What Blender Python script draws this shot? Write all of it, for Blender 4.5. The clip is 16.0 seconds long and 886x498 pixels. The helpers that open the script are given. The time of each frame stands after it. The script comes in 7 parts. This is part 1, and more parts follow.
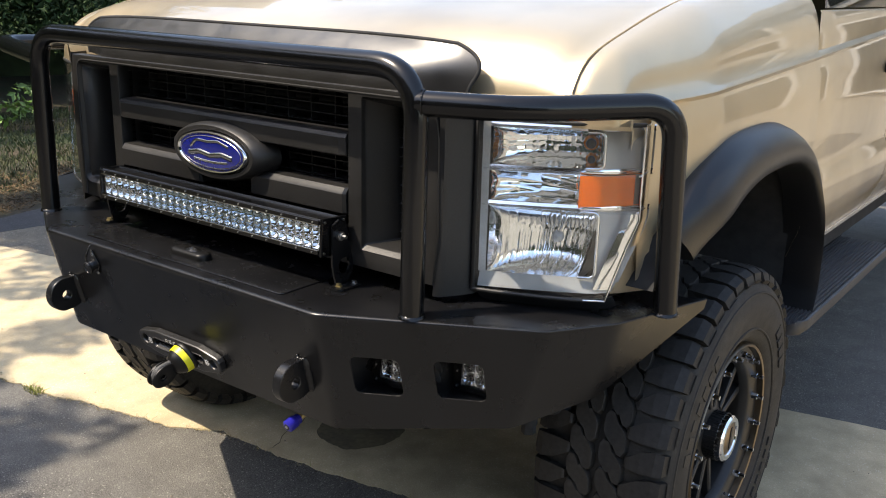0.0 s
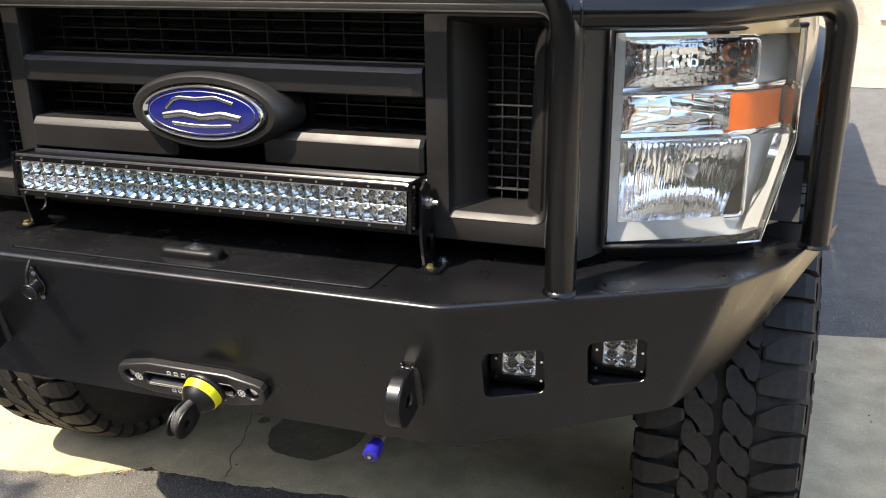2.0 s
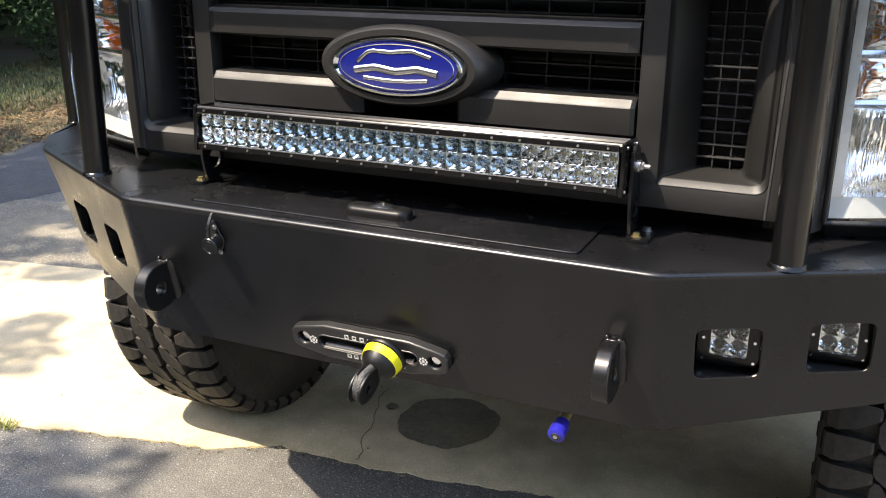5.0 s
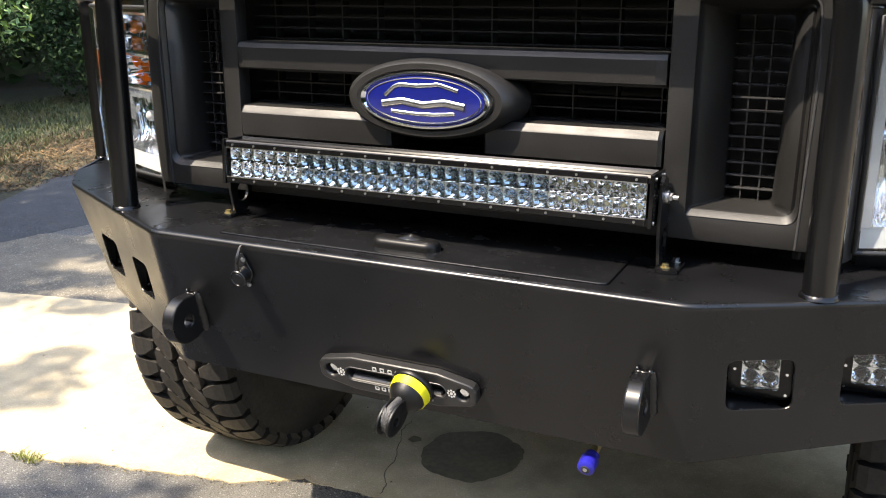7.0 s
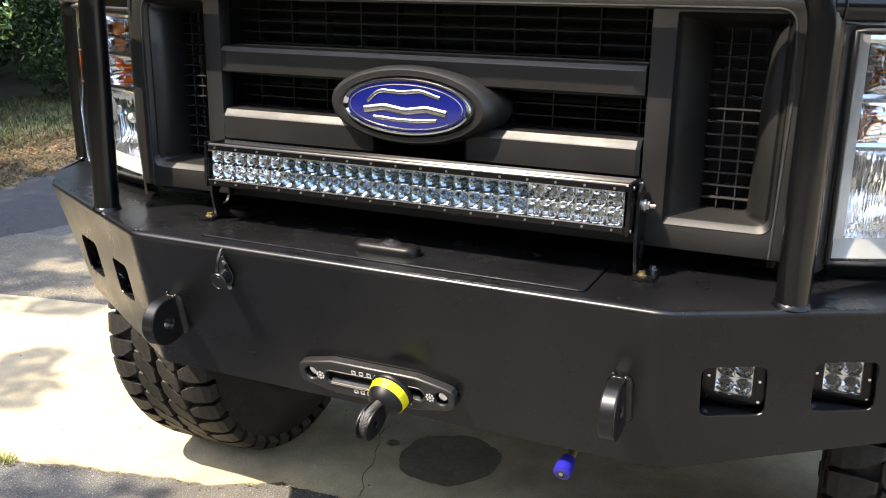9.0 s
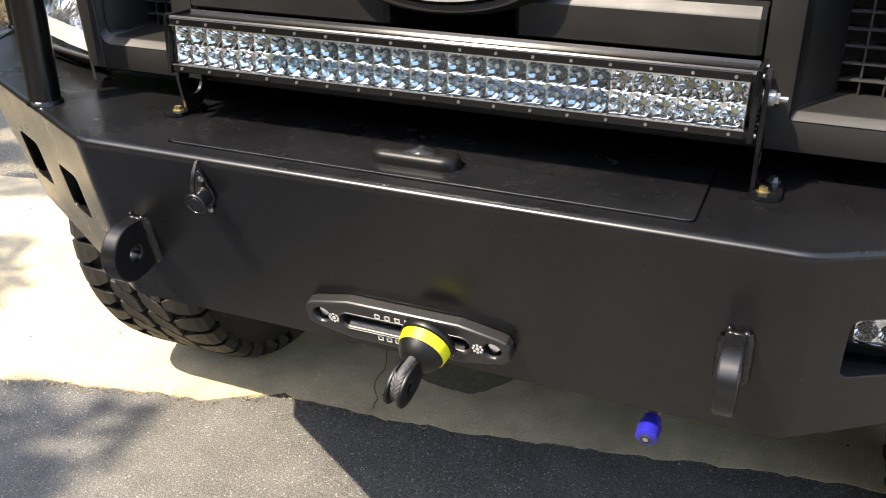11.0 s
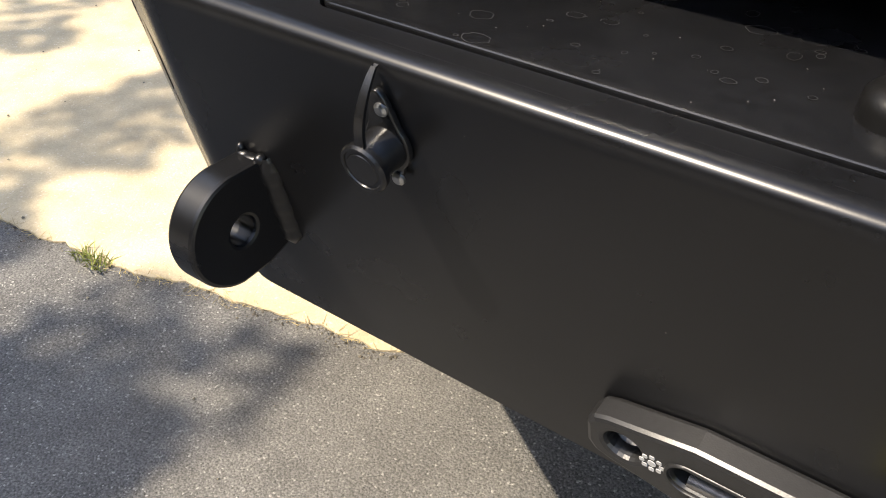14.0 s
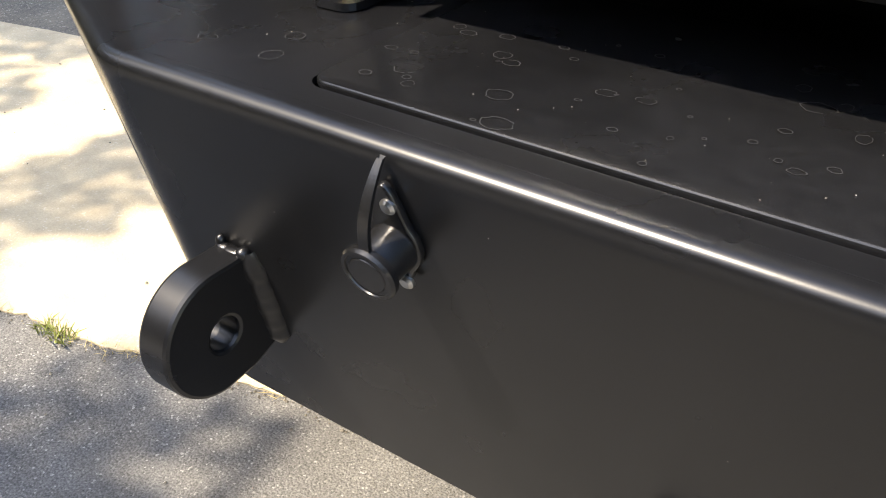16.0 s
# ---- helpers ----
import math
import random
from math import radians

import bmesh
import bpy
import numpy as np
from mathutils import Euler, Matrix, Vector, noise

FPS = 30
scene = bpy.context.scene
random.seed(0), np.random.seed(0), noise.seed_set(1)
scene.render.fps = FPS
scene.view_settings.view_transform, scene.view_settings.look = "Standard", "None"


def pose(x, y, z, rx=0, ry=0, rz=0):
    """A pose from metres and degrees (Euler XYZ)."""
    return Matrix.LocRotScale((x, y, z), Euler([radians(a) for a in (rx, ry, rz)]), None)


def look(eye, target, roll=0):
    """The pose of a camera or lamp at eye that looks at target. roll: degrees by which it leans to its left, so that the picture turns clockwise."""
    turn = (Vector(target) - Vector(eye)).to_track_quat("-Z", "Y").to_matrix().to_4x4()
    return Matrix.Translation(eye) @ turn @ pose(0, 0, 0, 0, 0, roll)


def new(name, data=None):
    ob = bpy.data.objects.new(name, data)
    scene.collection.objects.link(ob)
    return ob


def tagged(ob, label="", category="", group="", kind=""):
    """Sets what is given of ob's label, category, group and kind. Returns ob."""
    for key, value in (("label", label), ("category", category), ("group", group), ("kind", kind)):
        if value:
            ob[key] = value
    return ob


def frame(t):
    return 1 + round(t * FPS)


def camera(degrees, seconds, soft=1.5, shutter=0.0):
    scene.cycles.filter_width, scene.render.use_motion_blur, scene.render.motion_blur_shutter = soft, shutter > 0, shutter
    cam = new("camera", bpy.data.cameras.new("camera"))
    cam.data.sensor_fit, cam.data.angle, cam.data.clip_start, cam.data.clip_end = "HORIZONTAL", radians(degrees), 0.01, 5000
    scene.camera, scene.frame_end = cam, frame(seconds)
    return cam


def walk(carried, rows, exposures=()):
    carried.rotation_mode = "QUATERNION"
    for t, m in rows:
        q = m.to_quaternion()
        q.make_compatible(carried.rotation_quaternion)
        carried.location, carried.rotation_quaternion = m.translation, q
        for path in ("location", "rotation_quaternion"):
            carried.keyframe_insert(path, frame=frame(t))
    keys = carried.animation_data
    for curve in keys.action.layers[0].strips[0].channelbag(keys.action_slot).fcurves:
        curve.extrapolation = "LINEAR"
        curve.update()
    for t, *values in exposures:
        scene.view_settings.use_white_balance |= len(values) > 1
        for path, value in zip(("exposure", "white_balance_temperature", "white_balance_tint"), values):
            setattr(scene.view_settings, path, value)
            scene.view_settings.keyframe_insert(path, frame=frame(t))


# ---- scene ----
cam = camera(51.7, 16.0, 1.05)
PATH = [
    (0, (1.721, -1.252, 1.546), (0.572, 0.287, 0.987), 1.5),
    (0.5, (1.553, -1.374, 1.524), (0.5, 0.232, 0.967), 0.4),
    (1, (1.352, -1.306, 1.49), (0.4, 0.351, 0.9), 0.0),
    (1.2, (1.229, -1.267, 1.478), (0.365, 0.435, 0.882), 0.4),
    (1.5, (1.134, -1.198, 1.476), (0.345, 0.528, 0.844), -0.3),
    (1.8, (0.997, -1.235, 1.425), (0.33, 0.55, 0.818), -0.2),
    (2, (0.926, -1.23, 1.435), (0.289, 0.552, 0.787), -0.8),
    (2.2, (0.838, -1.236, 1.397), (0.254, 0.57, 0.765), -0.3),
    (2.5, (0.796, -1.203, 1.379), (0.22, 0.592, 0.71), -0.1),
    (3, (0.766, -1.198, 1.347), (0.227, 0.606, 0.673), 0.9),
    (3.5, (0.765, -1.206, 1.351), (0.226, 0.603, 0.691), 1.0),
    (4, (0.756, -1.219, 1.35), (0.163, 0.581, 0.711), 1.3),
    (4.5, (0.727, -1.241, 1.337), (0.013, 0.517, 0.705), 0.9),
    (4.7, (0.719, -1.248, 1.336), (-0.04, 0.492, 0.704), 0.7),
    (6.8, (0.685, -1.268, 1.329), (-0.141, 0.466, 0.77), 0.2),
    (7, (0.693, -1.267, 1.335), (-0.13, 0.47, 0.781), -0.1),
    (7.5, (0.71, -1.27, 1.331), (-0.106, 0.477, 0.799), -0.4),
    (8, (0.716, -1.278, 1.338), (-0.099, 0.475, 0.824), -0.2),
    (8.5, (0.713, -1.283, 1.34), (-0.099, 0.475, 0.841), 0.4),
    (9, (0.699, -1.279, 1.341), (-0.086, 0.478, 0.796), 0.9),
    (9.5, (0.66, -1.25, 1.313), (-0.125, 0.466, 0.652), 0.4),
    (9.7, (0.644, -1.218, 1.323), (-0.159, 0.465, 0.599), -0.3),
    (11.8, (0.373, -0.877, 1.326), (-0.203, 0.8, 0.401), 0.3),
    (12, (0.364, -0.872, 1.339), (-0.187, 0.8, 0.39), 0.2),
    (12.5, (0.344, -0.731, 1.333), (-0.371, 0.817, 0.288), -0.5),
    (12.8, (0.293, -0.59, 1.302), (-0.57, 0.819, 0.175), -1.5),
    (13, (0.241, -0.559, 1.267), (-0.647, 0.826, 0.13), -0.1),
    (13.2, (0.192, -0.537, 1.233), (-0.709, 0.823, 0.076), 0.4),
    (13.5, (0.126, -0.488, 1.198), (-0.794, 0.838, 0.017), 0.5),
    (14, (0.015, -0.365, 1.103), (-0.964, 0.926, -0.069), 0.1),
    (14.5, (-0.044, -0.304, 1.066), (-1.059, 0.987, -0.075), 0.7),
    (15, (-0.069, -0.282, 1.055), (-1.083, 1.015, -0.08), 1.4),
    (15.5, (-0.071, -0.28, 1.059), (-1.085, 1.025, -0.067), 1.0),
    (16, (-0.049, -0.318, 1.09), (-1.009, 1.057, 0.0), 0.1),
]
EXPOSURES = [(t, e + 0.08, 7500, 12) for t, e in ((0.0, 1.72), (0.6, 1.78), (1.5, 1.94), (2.5, 2.31), (4.0, 2.41), (9.6, 2.43), (12.3, 2.36), (13.5, 1.94), (14.0, 1.96), (15.0, 2.35), (16.0, 2.45))]
walk(cam, [(t, look(eye, target, roll)) for t, eye, target, roll in PATH], EXPOSURES)

# ---- world and sun ----
SUN = Vector((-0.41, -0.51, 1.0)).normalized()
world = bpy.data.worlds.new("sky")
scene.world = world
world.use_nodes = True
wn = world.node_tree.nodes
sky = wn.new("ShaderNodeTexSky")
sky.sky_type, sky.sun_disc = "NISHITA", False
sky.sun_elevation, sky.sun_rotation = math.asin(SUN.z), math.atan2(SUN.x, SUN.y)
world.node_tree.links.new(sky.outputs[0], wn["Background"].inputs[0])
wn["Background"].inputs[1].default_value = 0.15
sun_lamp = bpy.data.lights.new("sun", "SUN")
sun_lamp.energy, sun_lamp.angle, sun_lamp.color = 2.3, radians(0.53), (1.0, 0.95, 0.86)
sun_ob = new("sun", sun_lamp)
sun_ob.matrix_world = look(SUN * 40, (0, 0, 0))


# ---- materials ----
def material(name, colour, rough=0.5, metal=0.0, grain=0.0, scale=40.0, vary=None, big=3.0, bump=0.0, bump_scale=200.0,
             coat=0.0, coat_rough=0.05, rough_vary=0.0, spec=0.5, island=0.0):
    """Principled surface with colour variation at two scales, uneven gloss and fine relief."""
    m = bpy.data.materials.new(name)
    m.use_nodes = True
    nt, n = m.node_tree, m.node_tree.nodes
    p = n["Principled BSDF"]
    p.inputs["Base Color"].default_value = (*colour, 1)
    p.inputs["Roughness"].default_value, p.inputs["Metallic"].default_value = rough, metal
    p.inputs["Coat Weight"].default_value, p.inputs["Coat Roughness"].default_value = coat, coat_rough
    p.inputs["Specular IOR Level"].default_value = spec
    co = n.new("ShaderNodeTexCoord")

    def noise_tex(s, detail=4.0):
        t = n.new("ShaderNodeTexNoise")
        t.inputs["Scale"].default_value, t.inputs["Detail"].default_value = s, detail
        nt.links.new(co.outputs["Object"], t.inputs["Vector"])
        return t
    if grain > 0 or vary:
        fine, wide = noise_tex(scale), noise_tex(big)
        mix = n.new("ShaderNodeMix")
        mix.data_type = "RGBA"
        other = vary or tuple(c * 0.6 for c in colour)
        mix.inputs[6].default_value, mix.inputs[7].default_value = (*colour, 1), (*other, 1)
        ramp = n.new("ShaderNodeMapRange")
        ramp.inputs[1].default_value, ramp.inputs[2].default_value = 0.38, 0.66
        nt.links.new(wide.outputs[0], ramp.inputs[0])
        nt.links.new(ramp.outputs[0], mix.inputs[0])
        hsv = n.new("ShaderNodeHueSaturation")
        val = n.new("ShaderNodeMapRange")
        val.inputs[1].default_value, val.inputs[2].default_value = 0.25, 0.75
        val.inputs[3].default_value, val.inputs[4].default_value = 1 - grain, 1 + grain
        nt.links.new(fine.outputs[0], val.inputs[0])
        nt.links.new(val.outputs[0], hsv.inputs["Value"])
        nt.links.new(mix.outputs[2], hsv.inputs["Color"])
        last = hsv
        if island:
            geo = n.new("ShaderNodeNewGeometry")
            h2, v2 = n.new("ShaderNodeHueSaturation"), n.new("ShaderNodeMapRange")
            v2.inputs[3].default_value, v2.inputs[4].default_value = 1 - island, 1 + island
            nt.links.new(geo.outputs["Random Per Island"], v2.inputs[0])
            nt.links.new(v2.outputs[0], h2.inputs["Value"])
            nt.links.new(last.outputs[0], h2.inputs["Color"])
            last = h2
        nt.links.new(last.outputs[0], p.inputs["Base Color"])
    if rough_vary:
        rt, rr = noise_tex(big * 2.3), n.new("ShaderNodeMapRange")
        rr.inputs[1].default_value, rr.inputs[2].default_value = 0.3, 0.7
        rr.inputs[3].default_value, rr.inputs[4].default_value = max(0.02, rough - rough_vary), rough + rough_vary
        nt.links.new(rt.outputs[0], rr.inputs[0])
        nt.links.new(rr.outputs[0], p.inputs["Roughness"])
    if bump:
        bt, b = noise_tex(bump_scale, 3.0), n.new("ShaderNodeBump")
        b.inputs["Strength"].default_value, b.inputs["Distance"].default_value = bump, 0.002
        nt.links.new(bt.outputs[0], b.inputs["Height"])
        nt.links.new(b.outputs[0], p.inputs["Normal"])
    return m


def glass(name, colour=(1, 1, 1), rough=0.0, base_gloss=0.045):
    """A thin clear pane: light passes straight, with a gloss that grows at glancing angles."""
    m = bpy.data.materials.new(name)
    m.use_nodes = True
    nt, n = m.node_tree, m.node_tree.nodes
    n.remove(n["Principled BSDF"])
    clear, gloss, mix, fr = n.new("ShaderNodeBsdfTransparent"), n.new("ShaderNodeBsdfGlossy"), n.new("ShaderNodeMixShader"), n.new("ShaderNodeLayerWeight")
    power, scale = n.new("ShaderNodeMath"), n.new("ShaderNodeMath")
    power.operation, scale.operation = "POWER", "MULTIPLY_ADD"
    power.inputs[1].default_value = 5.0
    scale.inputs[1].default_value, scale.inputs[2].default_value = 0.70, base_gloss
    clear.inputs[0].default_value = (*colour, 1)
    gloss.inputs["Roughness"].default_value = rough
    fr.inputs[0].default_value = 0.5
    nt.links.new(fr.outputs["Facing"], power.inputs[0])
    nt.links.new(power.outputs[0], scale.inputs[0])
    nt.links.new(scale.outputs[0], mix.inputs[0])
    nt.links.new(clear.outputs[0], mix.inputs[1])
    nt.links.new(gloss.outputs[0], mix.inputs[2])
    nt.links.new(mix.outputs[0], n["Material Output"].inputs[0])
    return m


def stony(name, ground, stones, light, size, share, rough, bump, patch, patch_scale=1.1, fine=0.35):
    """Aggregate surface: small stones of mixed greys in a binder, with wide patches of dust."""
    m = bpy.data.materials.new(name)
    m.use_nodes = True
    nt, n = m.node_tree, m.node_tree.nodes
    p = n["Principled BSDF"]
    p.inputs["Roughness"].default_value = rough
    co = n.new("ShaderNodeTexCoord")

    def tex(kind, s, detail=None):
        t = n.new(kind)
        t.inputs["Scale"].default_value = s
        if detail:
            t.inputs["Detail"].default_value = detail
        nt.links.new(co.outputs["Object"], t.inputs["Vector"])
        return t

    def mixed(fac, c1, c2):
        x = n.new("ShaderNodeMix")
        x.data_type = "RGBA"
        for k, c in ((6, c1), (7, c2)):
            if isinstance(c, tuple):
                x.inputs[k].default_value = (*c, 1)
            else:
                nt.links.new(c, x.inputs[k])
        nt.links.new(fac, x.inputs[0])
        return x.outputs[2]

    def rng_map(src, lo, hi, to0=0.0, to1=1.0):
        r = n.new("ShaderNodeMapRange")
        for k, v in zip((1, 2, 3, 4), (lo, hi, to0, to1)):
            r.inputs[k].default_value = v
        nt.links.new(src, r.inputs[0])
        return r.outputs[0]
    vor = tex("ShaderNodeTexVoronoi", 1 / size)
    bright = n.new("ShaderNodeSeparateColor")
    nt.links.new(vor.outputs["Color"], bright.inputs[0])
    grain_n, wide, mid = tex("ShaderNodeTexNoise", 260, 6), tex("ShaderNodeTexNoise", patch_scale, 6), tex("ShaderNodeTexNoise", 9, 5)
    body = mixed(rng_map(bright.outputs[0], 0.0, 1.0), ground, stones)
    body = mixed(rng_map(bright.outputs[1], 1 - share, 1 - share + 0.02), body, light)
    body = mixed(rng_map(wide.outputs[0], 0.45, 0.72, 0.0, 0.75), body, patch)
    val = n.new("ShaderNodeHueSaturation")
    nt.links.new(body, val.inputs["Color"])
    mul = n.new("ShaderNodeMath")
    mul.operation = "MULTIPLY"
    nt.links.new(rng_map(grain_n.outputs[0], 0.3, 0.7, 1 - fine, 1 + fine), mul.inputs[0])
    nt.links.new(rng_map(mid.outputs[0], 0.3, 0.7, 0.82, 1.16), mul.inputs[1])
    nt.links.new(mul.outputs[0], val.inputs["Value"])
    nt.links.new(val.outputs[0], p.inputs["Base Color"])
    hgt = n.new("ShaderNodeMath")
    hgt.operation = "ADD"
    nt.links.new(rng_map(vor.outputs["Distance"], 0.0, 0.8, 1.0, 0.0), hgt.inputs[0])
    nt.links.new(grain_n.outputs[0], hgt.inputs[1])
    bp = n.new("ShaderNodeBump")
    bp.inputs["Strength"].default_value, bp.inputs["Distance"].default_value = bump, 0.002
    nt.links.new(hgt.outputs[0], bp.inputs["Height"])
    nt.links.new(bp.outputs[0], p.inputs["Normal"])
    return m


BLACK = material("satin_black_powder_coat", (0.0058, 0.0060, 0.0068), 0.295, grain=0.2, scale=300, big=6, bump=0.02, bump_scale=1400, rough_vary=0.04, spec=0.45)
TUBE = material("black_powder_coated_tube", (0.0034, 0.0035, 0.0039), 0.20, grain=0.2, scale=200, bump=0.012, bump_scale=800, rough_vary=0.04, spec=0.40)
LIDMAT = material("dusty_black_lid", (0.0078, 0.0081, 0.0090), 0.24, grain=0.25, scale=160, big=9, bump=0.03, bump_scale=700, rough_vary=0.05)
PLASTIC = material("dark_grey_grille_plastic", (0.0134, 0.0130, 0.0126), 0.43, grain=0.25, scale=350, big=5, bump=0.12, bump_scale=1200, rough_vary=0.06, spec=0.42)
SLAT = material("grey_vent_slat_plastic", (0.022, 0.022, 0.023), 0.27, grain=0.2, scale=200)
SOCKETBLACK = material("glossy_black_socket", (0.008, 0.008, 0.0085), 0.26, grain=0.2, scale=200, bump=0.05, bump_scale=600)
SOCKETRUBBER = material("matt_black_rubber", (0.0045, 0.0045, 0.0047), 0.40, spec=0.35, grain=0.3, scale=200, bump=0.08, bump_scale=700)
TRIM = material("black_trim_plastic", (0.012, 0.012, 0.012), 0.5, grain=0.3, scale=300, bump=0.1, bump_scale=900)
FLARE = material("textured_black_flare", (0.0085, 0.0087, 0.0095), 0.37, grain=0.3, scale=400, bump=0.10, bump_scale=1500)
NOSE = material("satin_nose_panel_plastic", (0.0120, 0.0118, 0.0115), 0.34, grain=0.3, scale=300, vary=(0.0090, 0.0090, 0.0088), big=7, bump=0.08, bump_scale=1200, rough_vary=0.06, spec=0.85)
FAIRGREY = material("dark_anodised_aluminium", (0.019, 0.019, 0.0195), 0.36, grain=0.2, scale=300, bump=0.05, bump_scale=900)
BOARD = material("ribbed_board_rubber", (0.040, 0.041, 0.045), 0.5, grain=0.35, scale=60, bump=0.2, bump_scale=500)
DUSTYSIDE = material("dusty_tyre_sidewall", (0.018, 0.0155, 0.0125), 0.75, grain=0.4, scale=40, vary=(0.032, 0.027, 0.021), big=6, bump=0.3, bump_scale=300)
RADIATOR = material("dusty_radiator_fins", (0.027, 0.027, 0.028), 0.7, grain=0.3, scale=120)
DARK = material("shadowed_underbody_black", (0.034, 0.034, 0.0345), 0.85, grain=0.3, scale=30, spec=0.2)
PAINT = material("gold_metallic_paint", (0.57, 0.46, 0.30), 0.42, metal=0.70, grain=0.05, scale=900, big=1.5, coat=0.75, coat_rough=0.03, rough_vary=0.03)
REFLECTOR = material("bright_lamp_reflector", (0.90, 0.915, 0.93), 0.07, metal=1.0)
PALEBEZEL = material("pale_lamp_bezel", (0.50, 0.51, 0.51), 0.24, metal=0.15, grain=0.05, scale=60)
CHROME = material("bright_chrome", (0.93, 0.94, 0.95), 0.10, metal=1.0, rough_vary=0.03)
SILVER = material("satin_silver", (0.70, 0.70, 0.70), 0.25, metal=1.0, grain=0.08, scale=120)
STEEL = material("zinc_plated_steel", (0.55, 0.55, 0.54), 0.32, metal=1.0, grain=0.2, scale=200)
GOLDBOLT = material("yellow_zinc_bolt", (0.62, 0.50, 0.25), 0.35, metal=0.9, grain=0.25, scale=200)
BLUE = material("blue_enamel", (0.006, 0.012, 0.17), 0.25, grain=0.1, scale=100, coat=0.8)
PLUGBLUE = material("blue_anodised_plug", (0.014, 0.014, 0.25), 0.35, grain=0.12, scale=150, bump=0.1)
RUBBER = material("tyre_rubber", (0.0190, 0.0180, 0.0168), 0.60, spec=0.3, grain=0.35, scale=90, vary=(0.036, 0.032, 0.027), big=5, bump=0.3, bump_scale=400)
RIMBLACK = material("satin_black_wheel", (0.012, 0.012, 0.012), 0.45, grain=0.3, scale=100)
BRONZE = material("polished_rim_lip", (0.22, 0.175, 0.125), 0.33, metal=1.0, grain=0.1, scale=90)
YELLOW = material("yellow_tape", (0.85, 0.80, 0.02), 0.4, grain=0.08, scale=120)
AMBER = material("amber_lens", (0.95, 0.165, 0.001), 0.30, grain=0.07, scale=160, spec=0.25)
AMBERBULB = material("amber_bulb", (0.42, 0.13, 0.018), 0.12, grain=0.2, scale=80, coat=1.0)
WHITEMARK = material("engraved_white_marks", (0.55, 0.55, 0.54), 0.5, grain=0.2, scale=500)
LIPGREY = material("worn_slot_metal", (0.16, 0.155, 0.15), 0.42, metal=0.7, grain=0.2, scale=200)
LEDYELLOW = material("led_chip", (0.75, 0.72, 0.45), 0.4, grain=0.1, scale=200)
ROPE = material("grey_braided_rope", (0.055, 0.055, 0.055), 0.55, grain=0.5, scale=300, bump=0.4, bump_scale=600)
LENS = glass("clear_lamp_lens", (0.97, 0.98, 0.98))
WINDOW = glass("tinted_window_glass", (0.25, 0.30, 0.28))
ASPHALT = stony("worn_asphalt", (0.052, 0.0505, 0.047), (0.126, 0.121, 0.111), (0.27, 0.26, 0.235), 0.0036, 0.040, 0.88, 0.55, (0.127, 0.120, 0.107), fine=0.55)
CONCRETE = stony("pale_concrete", (0.43, 0.355, 0.225), (0.47, 0.385, 0.25), (0.53, 0.455, 0.33), 0.004, 0.05, 0.9, 0.35, (0.35, 0.285, 0.18), 1.7, 0.10)
PAD = stony("grey_weathered_concrete", (0.235, 0.215, 0.175), (0.27, 0.245, 0.20), (0.36, 0.33, 0.28), 0.004, 0.05, 0.9, 0.35, (0.20, 0.18, 0.145), 0.9, 0.12)
OIL = material("oil_stained_concrete", (0.155, 0.128, 0.075), 0.85, grain=0.25, scale=60, vary=(0.11, 0.095, 0.065), big=8, bump=0.3, bump_scale=180)
GRASS = material("lawn_grass", (0.030, 0.051, 0.013), 0.7, grain=0.5, scale=30, vary=(0.08, 0.080, 0.025), big=1.2, island=0.4)
STRAW = material("straw_and_dry_needles", (0.165, 0.105, 0.048), 0.85, grain=0.4, scale=30, vary=(0.06, 0.042, 0.023), big=2, island=0.4)
SOIL = material("soil_under_grass", (0.044, 0.032, 0.018), 0.95, grain=0.7, scale=25, vary=(0.022, 0.033, 0.009), big=1.3, bump=0.8, bump_scale=60)
LEAF = material("hedge_leaves", (0.015, 0.034, 0.009), 0.7, spec=0.2, grain=0.4, scale=3, vary=(0.028, 0.052, 0.014), big=0.8, island=0.5)
BRIGHTLEAF = material("young_leaves", (0.14, 0.24, 0.05), 0.5, grain=0.3, scale=4, island=0.4)
BARK = material("bark", (0.11, 0.085, 0.06), 0.9, grain=0.5, scale=30, bump=0.8, bump_scale=50)
SIDING = material("cream_house_siding", (0.46, 0.42, 0.35), 0.7, grain=0.08, scale=20)


# ---- building helpers ----
def part(name, bm, mat, parent=None, label="", smooth=None):
    """Links a bmesh as one mesh object, under parent if given. smooth: angle in degrees for shading."""
    me = bpy.data.meshes.new(name)
    bmesh.ops.recalc_face_normals(bm, faces=bm.faces)
    if smooth:
        for f in bm.faces:
            f.smooth = True
        lim = radians(smooth)
        for e in bm.edges:
            if len(e.link_faces) == 2 and e.calc_face_angle(0) > lim:
                e.smooth = False
    bm.to_mesh(me)
    bm.free()
    for one in (mat if isinstance(mat, (list, tuple)) else [mat]):
        me.materials.append(one)
    ob = new(name, me)
    ob.parent = parent
    return tagged(ob, label) if label else ob


def bevelled(bm, width, segments=2, angle=30):
    bm.normal_update()
    edges = [e for e in bm.edges if len(e.link_faces) == 2 and e.calc_face_angle(0) > radians(angle)]
    if edges:
        bmesh.ops.bevel(bm, geom=edges, offset=width, segments=segments, profile=0.5, affect="EDGES")
    return bm


